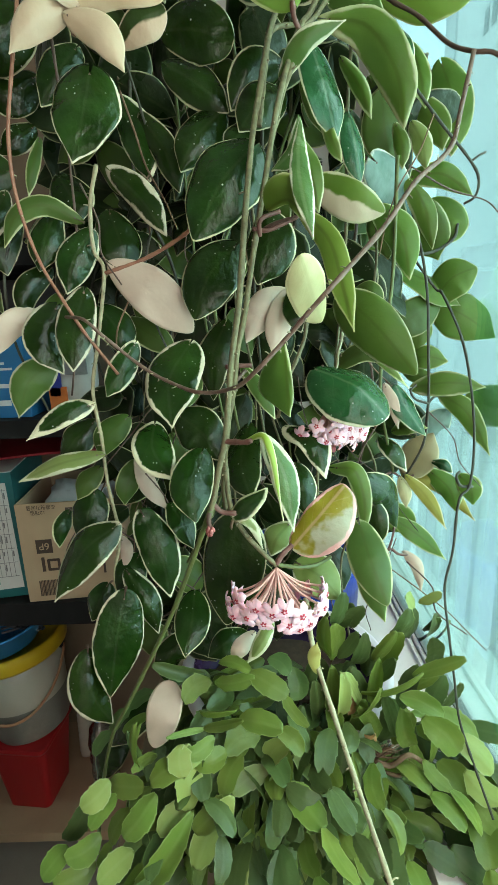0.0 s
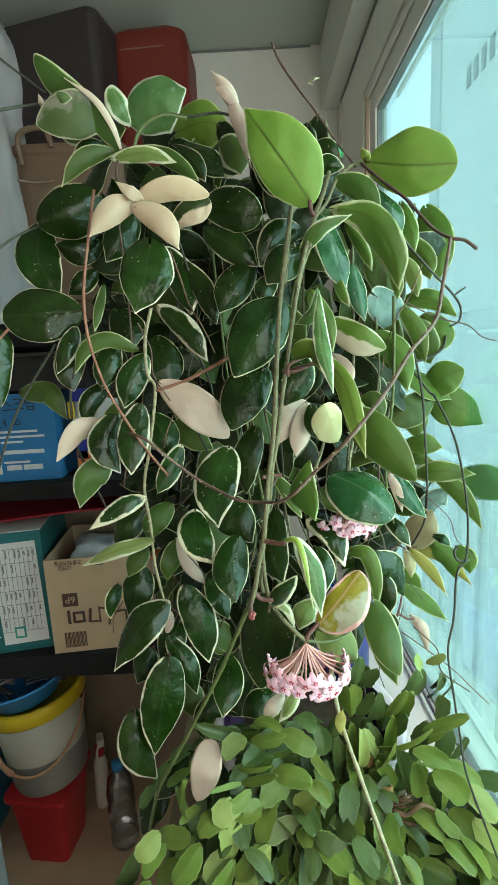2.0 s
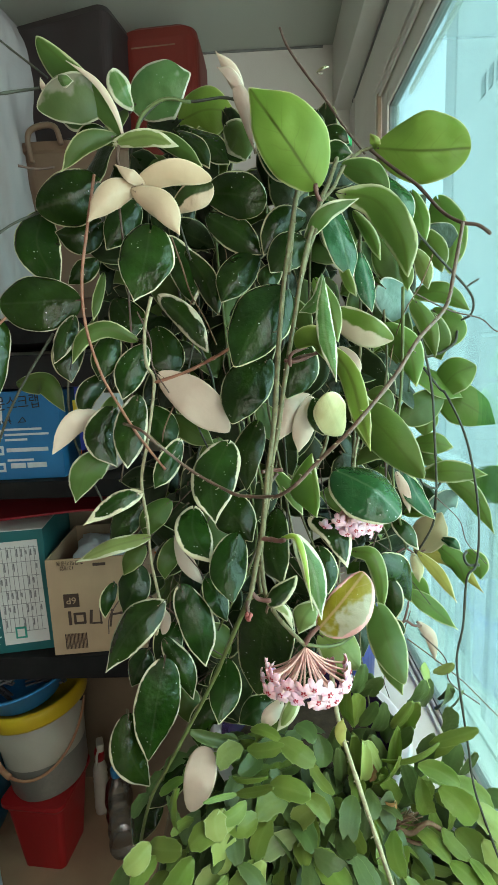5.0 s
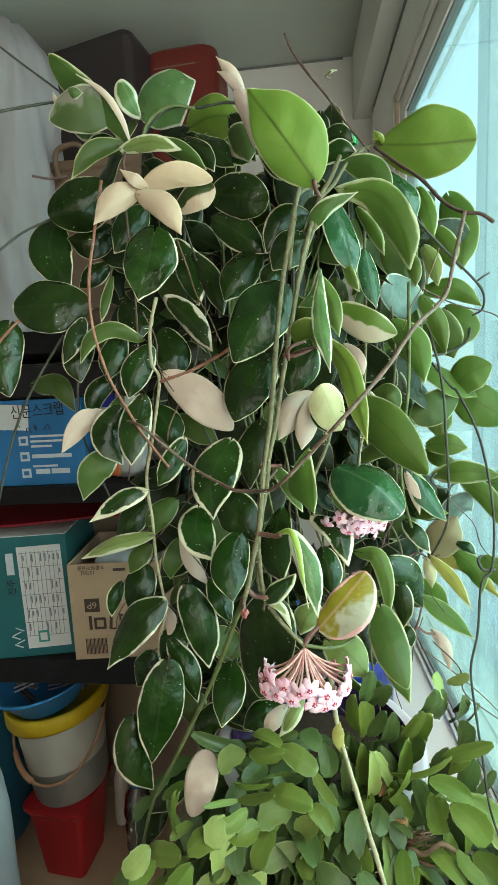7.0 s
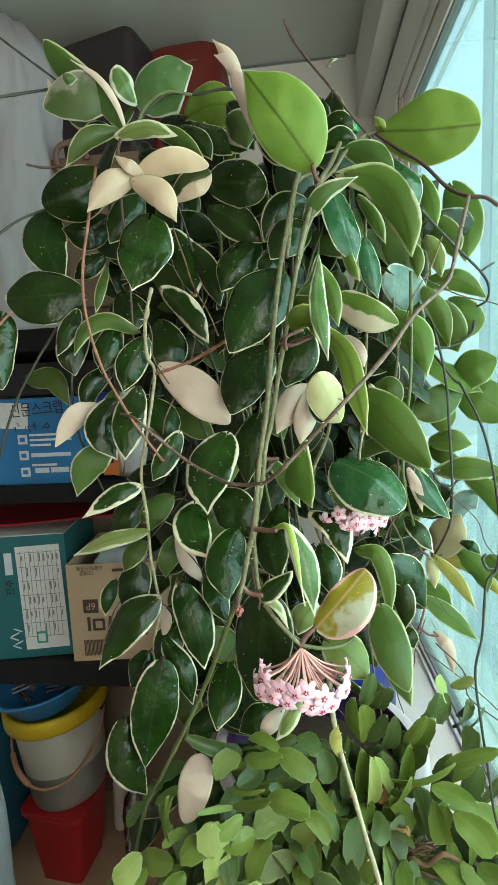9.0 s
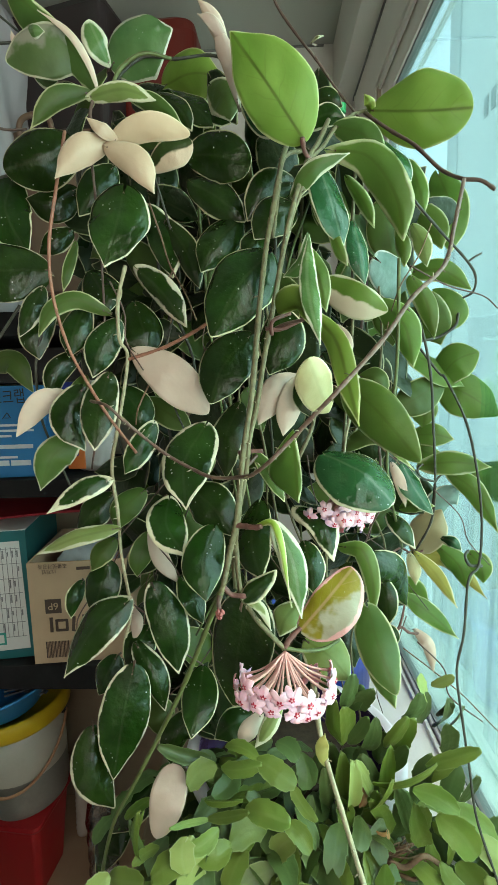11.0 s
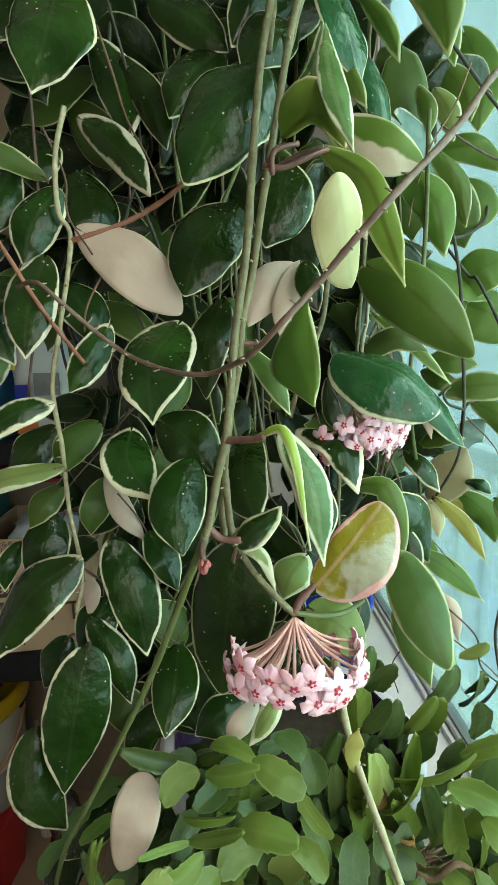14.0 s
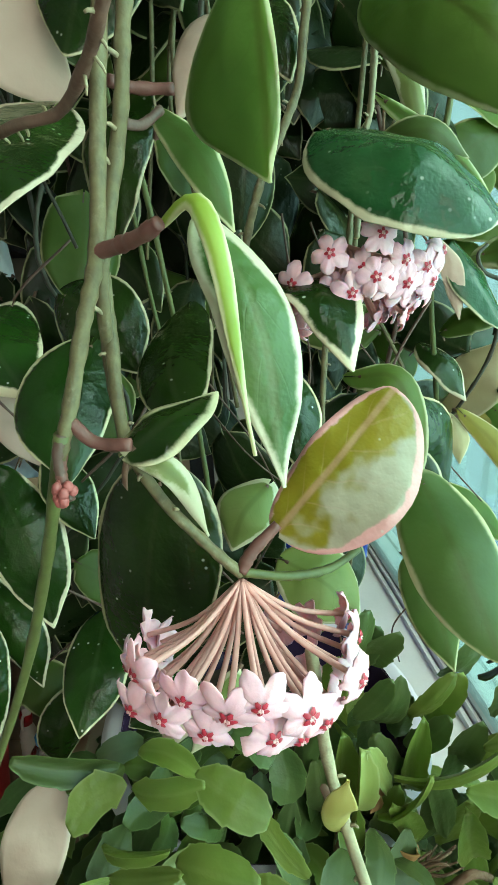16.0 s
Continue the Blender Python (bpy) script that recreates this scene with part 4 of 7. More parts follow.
# ---- the wax plant ----
def leaf_shape(length, width, curl, seed, cup=0.18, point=0.5, stalk=0.007, rows=22, cols=12, lop=0.0, drip=0.5, notch=0.10, swell=0.5):
    """Vertices and faces of a thick leaf along +y with its face to +z, and how far each point lies from margin and midrib."""
    rng = random.Random(seed)
    bend = radians(curl)
    wave_a, wave_b = rng.uniform(0, 6.28), rng.uniform(0, 6.28)
    wave = rng.uniform(0.015, 0.05) * min(width, 0.06)
    lean = rng.uniform(-0.06, 0.06)
    veins, dent = rng.uniform(2.2, 3.4), rng.uniform(0.4, 0.9) * 0.028 * min(width, 0.05)
    peak = rng.uniform(0.76, 0.92)
    rough_edge = rng.uniform(0.03, 0.09)
    # midrib: an arc, turned so that base and tip lie on y
    n_mid, y, z = [], 0.0, 0.0
    for i in range(rows + 1):
        n_mid.append((y, z))
        a = bend * (0.5 - (i + 0.5) / rows)
        y, z = y + math.cos(a) / rows, z + math.sin(a) / rows
    k = length / n_mid[-1][0]
    n_mid = [(a * k, b * k) for a, b in n_mid]
    verts, margin, mid, spot = [], [], [], []
    thick = 0.0011
    for face in (1, -1):
        for i in range(rows + 1):
            u = i / rows
            half = width / 2 * math.sin(math.pi * min(1, u) ** peak) ** (swell + 0.45 * point * max(0, (u - 0.4) / 0.6))
            half *= 1 - point * 0.55 * max(0, (u - 0.66) / 0.34) ** 1.4
            half *= 1 - drip * max(0, (u - 0.88) / 0.12)
            half = max(half, 0.0006)
            slope = bend * (0.5 - u)
            for j in range(cols + 1):
                v = 2 * j / cols - 1
                x = v * half * (1 + lop * (1 if v > 0 else -1)) * (1 + rough_edge * noise.noise(Vector((u * 4.0, 9.0 if v > 0 else 0.0, seed * 1.7))))
                lift = -cup * abs(v) ** 1.6 * half * (1 - 0.4 * u)
                lift += wave * abs(v) ** 3 * math.sin(7 * u + (wave_a if v > 0 else wave_b))
                lift += 0.004 * width / 0.05 * (1 - abs(v)) * 0.4 * math.sin(math.pi * u)
                # hollows between the side veins
                lift += dent * math.sin(veins * u * 6.28 - 2.2 * abs(v) + (wave_a if v > 0 else wave_b)) * (1 - abs(v)) * min(1, 3 * abs(v)) * math.sin(math.pi * u)
                lift += dent * 1.6 * noise.noise(Vector((x * 55 + seed, u * length * 55, seed * 0.37)))
                edge = (1 - abs(v)) * half
                up = lift + (0 if face > 0 else -thick * (1 if abs(v) < 1 and 0 < i < rows else 0.45))
                # the notch at the base of the blade
                back = -notch * length * (abs(v) ** 2) * max(0, 1 - u * 4)
                yy, zz = n_mid[i]
                verts.append((x + lean * length * math.sin(math.pi * u), yy + back - up * math.sin(slope) * 0, zz + up))
                margin.append(min(edge, length * (1 - u) + 0.0002) + 0.0015 * max(0, 1 - u * 9))
                mid.append(abs(x))
                spot.append((u, abs(v), v))
    w = cols + 1
    half_n = (rows + 1) * w
    faces, slots = [], []
    for i in range(rows):
        for j in range(cols):
            a = i * w + j
            faces.append((a, a + 1, a + w + 1, a + w))
            slots.append(0)
            b = half_n + a
            faces.append((b, b + w, b + w + 1, b + 1))
            slots.append(1)
    for i in range(rows):
        for a in (i * w, i * w + cols):
            b = a + half_n
            q = (a, a + w, b + w, b)
            faces.append(q if a % w == 0 else q[::-1])
            slots.append(0)
    # the stalk, bent away behind the blade
    if stalk:
        n, start = 7, len(verts)
        for s in range(5):
            f = s / 4
            c = Vector((0, 0.001 - (stalk + 0.001) * f, -0.0008 - stalk * 0.8 * f * f))
            r = 0.0011 + 0.0004 * f
            for j in range(n):
                t = 2 * math.pi * j / n
                verts.append((c.x + r * math.cos(t), c.y, c.z + r * math.sin(t)))
                margin.append(1.0)
                mid.append(1.0)
                spot.append((0.0, 1.0, 0.0))
        for s in range(4):
            for j in range(n):
                a, b = start + s * n + j, start + s * n + (j + 1) % n
                faces.append((a, a + n, b + n, b))
                slots.append(2)
    return verts, faces, slots, margin, mid, spot


hoya = thing("wax_plant", "large trailing variegated wax plant with cream-edged leaves and pink flowers", "plant")
count = iter(range(100000))


# usual place of the camera, which the leaves are turned to face
CAMERA_PLACE = Vector((0.0, -0.03, 1.43))


def leaf(kind, rib, sides, turn=None, lift=None, widest=0.42, point=0.7, cup=None, rim=1.0, notch=0.08, twist=0.0, stalked=1, parent=None):
    """A leaf along its midrib, from stalk to tip, placed and widened to fit the camera's view. sides: how far it
    reaches to either side of the midrib;
    turn and lift: degrees by which its face turns from the camera to the window and upwards; widest: how far along;
    point: 0.5 for a round tip, 1 for a sharp one."""
    seed = next(count)
    rng = random.Random(seed * 7 + 3)
    turn = rng.uniform(-14, 14) if turn is None else turn
    lift = rng.uniform(-2, 22) if lift is None else lift
    cup = rng.uniform(0.18, 0.42) if cup is None else cup
    rows, cols = 22, 12
    path = spline(rib, 12 if len(rib) == 3 else 8)
    pick = [path[0]]
    for i in range(1, rows + 1):
        f = (0.5 - 0.5 * math.cos(math.pi * i / rows)) * (len(path) - 1)
        k = min(int(f), len(path) - 2)
        pick.append(path[k].lerp(path[k + 1], f - k))
    length = sum((b - a).length for a, b in zip(pick, pick[1:]))
    view = (CAMERA_PLACE - pick[rows // 2]).normalized()
    aim = (view + Vector((1, 0, 0)) * math.tan(radians(turn)) + Vector((0, 0, 1)) * math.tan(radians(lift))).normalized()
    low = max(0.36, min(0.95, point * widest / (1 - widest)))
    top = (low / (low + point)) ** low * (point / (low + point)) ** point
    waves = [rng.uniform(0, 6.28) for k in range(4)]
    wide = sides[0] + sides[1]
    wave = rng.uniform(0.03, 0.08) * wide
    dent = rng.uniform(0.6, 1.3) * 0.025 * wide
    veins = rng.uniform(2.4, 3.6)
    ragged = rng.uniform(0.02, 0.07)
    verts, margin, mid, spot = [], [], [], []
    for face in (1, -1):
        for i in range(rows + 1):
            u = 0.5 - 0.5 * math.cos(math.pi * i / rows)
            along = (pick[min(i + 1, rows)] - pick[max(i - 1, 0)]).normalized()
            out = (aim - along * aim.dot(along)).normalized()
            if twist:
                out = Matrix.Rotation(radians(twist * (u - 0.5)), 3, along) @ out
            across = along.cross(out)
            flat = max(0.55, (across - view * across.dot(view)).length)
            shape = max(u, 0.0005) ** low * max(1 - u, 0.0) ** point / top
            taper = max(0, (u - 0.74) / 0.26)
            shape *= 1 - 0.45 * max(0.0, min(1.0, (point - 0.5) / 0.25)) * taper * taper * (3 - 2 * taper)
            for j in range(cols + 1):
                v = 2 * j / cols - 1
                reach = sides[1 if v > 0 else 0] / flat * shape
                reach = max(reach, 0.0005)
                reach *= 1 + ragged * noise.noise(Vector((u * 4.0, 9.0 if v > 0 else 0.0, seed * 1.7)))
                x = v * reach
                up = -cup * abs(v) ** 1.8 * reach
                up += wave * abs(v) ** 3 * math.sin(8 * u + waves[0 if v > 0 else 1]) * math.sin(math.pi * u)
                up += dent * math.sin(veins * u * 6.28 - 2.4 * abs(v) + waves[2 if v > 0 else 3]) * (1 - abs(v)) * min(1, 3 * abs(v)) * math.sin(math.pi * u)
                up += dent * 0.9 * noise.noise(Vector((x * 60 + seed, u * length * 60, seed * 0.37)))
                up -= 0.10 * dent * max(0, 1 - abs(v) * 7)
                if face < 0:
                    up -= 0.0011 * (1 if abs(v) < 1 and 0 < i < rows else 0.45)
                back = -notch * length * v * v * max(0, 1 - u * 4)
                verts.append(pick[i] - pick[0] + across * x + out * up + along * back)
                margin.append((min((1 - abs(v)) * reach, length * (1 - u) + 0.0002) + 0.0015 * max(0, 1 - u * 9)) / rim)
                mid.append(abs(x))
                spot += (u, abs(v), v)
    w = cols + 1
    n = (rows + 1) * w
    faces, slots = [], []
    for i in range(rows):
        for j in range(cols):
            a = i * w + j
            faces += [(a, a + 1, a + w + 1, a + w), (n + a, n + a + w, n + a + w + 1, n + a + 1)]
            slots += [0, 1]
        for a in (i * w, i * w + cols):
            q = (a, a + w, n + a + w, n + a)
            faces.append(q if a % w == 0 else q[::-1])
            slots.append(0)
    # the stalk, bent away behind the blade
    along = (pick[1] - pick[0]).normalized()
    out = (aim - along * aim.dot(along)).normalized()
    stalk = [along * (0.002 - 0.009 * f) - out * (0.0006 + 0.012 * f * f) for f in (0, 0.25, 0.5, 0.75, 1)]
    start, side = len(verts), along.cross(out)
    for k, c in enumerate(stalk if stalked else ()):
        for j in range(7):
            a = 2 * math.pi * j / 7
            verts.append(c + (side * math.cos(a) + out * math.sin(a)) * (0.0011 + 0.0001 * k))
            margin.append(1.0)
            mid.append(1.0)
            spot += (0.0, 1.0, 0.0)
    for k in range(4 if stalked else 0):
        for j in range(7):
            a, b = start + k * 7 + j, start + k * 7 + (j + 1) % 7
            faces.append((a, a + 7, b + 7, b))
            slots.append(2)
    skin, under = SKINS[kind]
    me = mesh_of("leaf", verts, faces, (skin, under, petiole_skin), slots)
    me.attributes.new("margin", "FLOAT", "POINT").data.foreach_set("value", margin)
    me.attributes.new("midrib", "FLOAT", "POINT").data.foreach_set("value", mid)
    me.attributes.new("blade", "FLOAT_VECTOR", "POINT").data.foreach_set("vector", spot)
    me.attributes.new("side", "FLOAT", "POINT").data.foreach_set("value", spot[2::3])
    smooth(me)
    ob = new("leaf", me)
    ob.parent = parent or hoya
    ob.matrix_local = Matrix.Translation(pick[0])
    return ob


def vine(kind, radius, *points):
    path = spline(points, 7)
    rng = random.Random(len(path) + next(count))
    bm = tube(path, (radius, radius * 0.85), 9, None, 0.25, rng)
    stem = part("vine", bm, bark[kind], hoya, "", True)
    if kind in ("red", "scarred", "grey", "orange"):
        # short root pegs along the stem
        pegs = bmesh.new()
        for k in range(3, len(path) - 3, 2 if kind in ("red", "scarred") else 5):
            if rng.random() < 0.25:
                continue
            along = (path[k + 1] - path[k - 1]).normalized()
            out = Matrix.Rotation(rng.uniform(0, 6.28), 3, along) @ along.orthogonal().normalized()
            reach = radius + rng.uniform(0.0012, 0.0042)
            tube([path[k] + out * radius * 0.6, path[k] + out * (radius * 0.6 + reach) / 1.6, path[k] + out * reach + along * 0.0006], (radius * 0.36, radius * 0.2), 5, pegs)
        if pegs.verts:
            tagged(part("aerial_root", pegs, bark["scarred"], stem, "", True), "tan stubs of aerial roots", kind="stuff")
    return stem

leaf("olive", ((-0.149, 0.460, 1.703), (-0.161, 0.451, 1.728), (-0.190, 0.447, 1.757), (-0.222, 0.448, 1.788)), (0.0198, 0.0082), widest=0.62, point=0.5, rim=1.6)
leaf("cream", ((-0.145, 0.452, 1.698), (-0.150, 0.443, 1.718), (-0.165, 0.439, 1.741), (-0.192, 0.440, 1.761)), (0.0034, 0.0034), widest=0.5, point=0.9)
leaf("mott", ((-0.161, 0.455, 1.734), (-0.190, 0.443, 1.729), (-0.226, 0.443, 1.723)), (0.0198, 0.0210), widest=0.45, point=0.6, cup=0.1)
leaf("bright", ((-0.214, 0.450, 1.746), (-0.197, 0.438, 1.743), (-0.186, 0.438, 1.742)), (0.0058, 0.0058))
leaf("cream", ((-0.227, 0.470, 1.749), (-0.224, 0.458, 1.749), (-0.226, 0.458, 1.758)), (0.0030, 0.0030))
leaf("bright", ((-0.216, 0.480, 1.737), (-0.199, 0.468, 1.722), (-0.189, 0.468, 1.718)), (0.0086, 0.0086))
leaf("dark", ((-0.171, 0.480, 1.715), (-0.184, 0.468, 1.710), (-0.201, 0.468, 1.704)), (0.0086, 0.0086))
leaf("olive", ((-0.155, 0.450, 1.697), (-0.180, 0.438, 1.685), (-0.206, 0.438, 1.662)), (0.0081, 0.0105), widest=0.45, point=0.8)
leaf("dark", ((-0.178, 0.460, 1.659), (-0.205, 0.448, 1.641), (-0.239, 0.448, 1.632)), (0.0266, 0.0254), turn=-20, widest=0.45, point=0.5)
leaf("dark", ((-0.246, 0.475, 1.635), (-0.249, 0.463, 1.601), (-0.230, 0.463, 1.559)), (0.0229, 0.0241), widest=0.45)
leaf("dark", ((-0.189, 0.490, 1.629), (-0.209, 0.478, 1.613), (-0.235, 0.478, 1.618)), (0.0193, 0.0155))
leaf("dark", ((-0.142, 0.470, 1.640), (-0.156, 0.458, 1.617), (-0.174, 0.458, 1.592)), (0.0171, 0.0171))
leaf("dark", ((-0.196, 0.490, 1.589), (-0.207, 0.478, 1.576), (-0.226, 0.478, 1.563)), (0.0123, 0.0123))
leaf("margd", ((-0.118, 0.420, 1.598), (-0.123, 0.408, 1.565), (-0.136, 0.408, 1.531)), (0.0254, 0.0276), turn=-12, widest=0.36, point=0.85, rim=0.8, notch=0.12)
leaf("ivory", ((-0.130, 0.415, 1.636), (-0.149, 0.403, 1.624), (-0.172, 0.403, 1.604)), (0.0119, 0.0130), widest=0.4, point=0.8)
leaf("ivory", ((-0.128, 0.410, 1.631), (-0.101, 0.398, 1.613), (-0.086, 0.398, 1.587)), (0.0132, 0.0117), point=0.8)
leaf("ivory", ((-0.122, 0.420, 1.642), (-0.088, 0.408, 1.644), (-0.055, 0.408, 1.637)), (0.0118, 0.0107), point=0.55)
leaf("ivory", ((-0.121, 0.418, 1.639), (-0.131, 0.406, 1.642), (-0.143, 0.406, 1.653)), (0.0043, 0.0076), point=0.9)
leaf("half", ((-0.095, 0.425, 1.619), (-0.074, 0.413, 1.626), (-0.054, 0.413, 1.633)), (0.0119, 0.0130), widest=0.55, point=0.5)
leaf("bright", ((-0.136, 0.460, 1.727), (-0.141, 0.448, 1.738), (-0.149, 0.448, 1.757)), (0.0128, 0.0093), lift=30, widest=0.6, point=0.45, rim=2.2)
leaf("silver", ((-0.138, 0.480, 1.740), (-0.110, 0.468, 1.753), (-0.076, 0.468, 1.760)), (0.0215, 0.0274), lift=30, widest=0.4, point=0.7)
leaf("backlit", ((-0.096, 0.530, 1.748), (-0.066, 0.518, 1.751), (-0.036, 0.518, 1.747)), (0.0221, 0.0273), point=0.6)
leaf("pale", ((-0.148, 0.435, 1.685), (-0.114, 0.423, 1.683), (-0.086, 0.423, 1.673)), (0.0066, 0.0088), point=0.7)
leaf("olive", ((-0.123, 0.470, 1.707), (-0.093, 0.458, 1.688), (-0.068, 0.458, 1.668)), (0.0089, 0.0089))
leaf("dark", ((-0.094, 0.485, 1.713), (-0.073, 0.473, 1.693), (-0.062, 0.473, 1.672)), (0.0103, 0.0103))
leaf("dark", ((-0.082, 0.490, 1.717), (-0.056, 0.478, 1.695), (-0.041, 0.478, 1.677)), (0.0134, 0.0134))
leaf("dark", ((-0.057, 0.490, 1.707), (-0.038, 0.478, 1.689), (-0.024, 0.478, 1.680)), (0.0091, 0.0091))
leaf("oliv2", ((-0.042, 0.470, 1.711), (-0.029, 0.458, 1.692), (-0.023, 0.458, 1.672)), (0.0162, 0.0174), rim=2)
leaf("cream", ((-0.015, 0.430, 1.673), (-0.020, 0.418, 1.701), (-0.031, 0.418, 1.725)), (0.0095, 0.0053), widest=0.6, point=0.6)
leaf("cream", ((-0.024, 0.428, 1.713), (-0.033, 0.416, 1.729), (-0.047, 0.416, 1.747)), (0.0073, 0.0063), point=1)
leaf("cream", ((-0.022, 0.425, 1.712), (-0.033, 0.413, 1.724), (-0.046, 0.413, 1.732)), (0.0047, 0.0052), point=0.9)
leaf("backlit", ((0.038, 0.390, 1.622), (0.013, 0.382, 1.655), (-0.018, 0.385, 1.699)), (0.0242, 0.0339), widest=0.45, point=0.72, notch=0.05, stalked=0)
leaf("backlit", ((0.112, 0.470, 1.682), (0.150, 0.449, 1.669), (0.195, 0.440, 1.665)), (0.0361, 0.0259), widest=0.55, point=0.5, notch=0.03)
leaf("backlit", ((0.112, 0.475, 1.683), (0.108, 0.463, 1.685), (0.103, 0.463, 1.693)), (0.0052, 0.0052))
leaf("dark", ((0.054, 0.500, 1.705), (0.072, 0.488, 1.705), (0.087, 0.488, 1.696)), (0.0101, 0.0101))
leaf("margd", ((0.051, 0.490, 1.681), (0.070, 0.478, 1.685), (0.089, 0.478, 1.681)), (0.0106, 0.0106))
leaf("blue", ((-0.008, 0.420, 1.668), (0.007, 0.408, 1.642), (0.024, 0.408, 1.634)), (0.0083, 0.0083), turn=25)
leaf("olive", ((0.075, 0.450, 1.659), (0.098, 0.438, 1.645), (0.117, 0.438, 1.621)), (0.0124, 0.0124))
leaf("under", ((0.065, 0.400, 1.616), (0.092, 0.391, 1.606), (0.113, 0.387, 1.574), (0.120, 0.388, 1.539)), (0.0146, 0.0155), widest=0.5, point=0.7, cup=0.35, rim=2)
leaf("oliv2", ((0.031, 0.395, 1.581), (0.046, 0.383, 1.596), (0.075, 0.383, 1.606)), (0.0068, 0.0088), widest=0.4, point=0.8)
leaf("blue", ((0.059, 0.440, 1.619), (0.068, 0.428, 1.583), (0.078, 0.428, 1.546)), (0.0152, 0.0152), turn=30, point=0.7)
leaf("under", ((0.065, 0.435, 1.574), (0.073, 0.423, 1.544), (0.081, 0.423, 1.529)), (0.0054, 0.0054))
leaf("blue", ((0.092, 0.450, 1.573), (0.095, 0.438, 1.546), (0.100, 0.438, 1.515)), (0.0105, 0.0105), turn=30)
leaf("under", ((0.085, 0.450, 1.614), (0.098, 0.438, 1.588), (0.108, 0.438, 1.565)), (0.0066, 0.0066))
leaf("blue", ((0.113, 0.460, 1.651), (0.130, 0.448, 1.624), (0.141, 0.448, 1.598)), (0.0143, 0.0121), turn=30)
leaf("under", ((0.158, 0.500, 1.647), (0.164, 0.488, 1.618), (0.170, 0.488, 1.591)), (0.0093, 0.0093))
leaf("under", ((0.206, 0.550, 1.654), (0.217, 0.538, 1.611), (0.217, 0.538, 1.566)), (0.0192, 0.0219), point=0.7)
leaf("under", ((0.176, 0.530, 1.617), (0.192, 0.518, 1.590), (0.200, 0.518, 1.565)), (0.0133, 0.0133))
leaf("pale", ((0.169, 0.520, 1.591), (0.175, 0.508, 1.570), (0.181, 0.508, 1.545)), (0.0098, 0.0098))
leaf("under", ((0.147, 0.500, 1.583), (0.150, 0.488, 1.561), (0.151, 0.488, 1.541)), (0.0076, 0.0076))
leaf("sheen", ((0.122, 0.474, 1.544), (0.146, 0.491, 1.530), (0.175, 0.520, 1.507)), (0.0171, 0.0220), turn=30, widest=0.42, point=0.6, notch=0.12)
leaf("under", ((0.161, 0.490, 1.530), (0.171, 0.478, 1.504), (0.180, 0.478, 1.467)), (0.0108, 0.0108), twist=60)
leaf("under", ((0.170, 0.520, 1.543), (0.198, 0.508, 1.541), (0.229, 0.508, 1.520)), (0.0119, 0.0119))
leaf("under", ((0.200, 0.540, 1.524), (0.213, 0.528, 1.502), (0.218, 0.528, 1.480)), (0.0202, 0.0202), widest=0.5, point=0.5)
leaf("under", ((0.210, 0.550, 1.420), (0.227, 0.538, 1.446), (0.253, 0.538, 1.456)), (0.0216, 0.0216), widest=0.5, point=0.6)
leaf("under", ((0.226, 0.570, 1.419), (0.252, 0.558, 1.405), (0.290, 0.558, 1.379)), (0.0256, 0.0286), point=0.7)
leaf("olive", ((0.211, 0.540, 1.422), (0.183, 0.528, 1.406), (0.158, 0.528, 1.391)), (0.0208, 0.0208), widest=0.5, point=0.5)
leaf("under", ((0.191, 0.550, 1.415), (0.192, 0.538, 1.390), (0.192, 0.538, 1.367)), (0.0161, 0.0161))
leaf("under", ((0.180, 0.540, 1.359), (0.202, 0.528, 1.361), (0.224, 0.528, 1.355)), (0.0138, 0.0138))
leaf("under", ((0.180, 0.550, 1.349), (0.195, 0.538, 1.339), (0.218, 0.538, 1.334)), (0.0097, 0.0097))
leaf("under", ((0.171, 0.480, 1.334), (0.201, 0.468, 1.339), (0.239, 0.468, 1.333)), (0.0132, 0.0132), point=0.8, rim=1.8)
leaf("under", ((0.209, 0.500, 1.321), (0.232, 0.488, 1.302), (0.260, 0.488, 1.254)), (0.0117, 0.0117), point=0.8)
leaf("under", ((0.266, 0.560, 1.303), (0.295, 0.548, 1.297), (0.338, 0.548, 1.279)), (0.0260, 0.0260), point=0.7)
leaf("butter", ((0.176, 0.509, 1.227), (0.186, 0.497, 1.256), (0.200, 0.497, 1.280)), (0.0206, 0.0206))
leaf("amber", ((0.178, 0.509, 1.226), (0.211, 0.497, 1.220), (0.255, 0.497, 1.173)), (0.0115, 0.0115), point=0.9)
leaf("amber", ((0.167, 0.475, 1.236), (0.185, 0.463, 1.216), (0.207, 0.463, 1.180)), (0.0075, 0.0075), point=0.9)
leaf("under", ((0.202, 0.500, 1.233), (0.218, 0.488, 1.217), (0.228, 0.488, 1.189)), (0.0128, 0.0128))
leaf("butter", ((0.161, 0.480, 1.234), (0.163, 0.468, 1.221), (0.164, 0.468, 1.204)), (0.0068, 0.0068))
leaf("sheen", ((0.202, 0.520, 1.263), (0.208, 0.508, 1.288), (0.224, 0.508, 1.305)), (0.0151, 0.0151), turn=30)
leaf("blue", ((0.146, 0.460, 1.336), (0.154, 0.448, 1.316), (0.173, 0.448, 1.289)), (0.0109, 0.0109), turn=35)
leaf("under", ((0.147, 0.470, 1.290), (0.158, 0.458, 1.298), (0.178, 0.458, 1.295)), (0.0085, 0.0085))
leaf("margd", ((0.137, 0.477, 1.281), (0.147, 0.463, 1.271), (0.160, 0.460, 1.248)), (0.0100, 0.0100), turn=20)
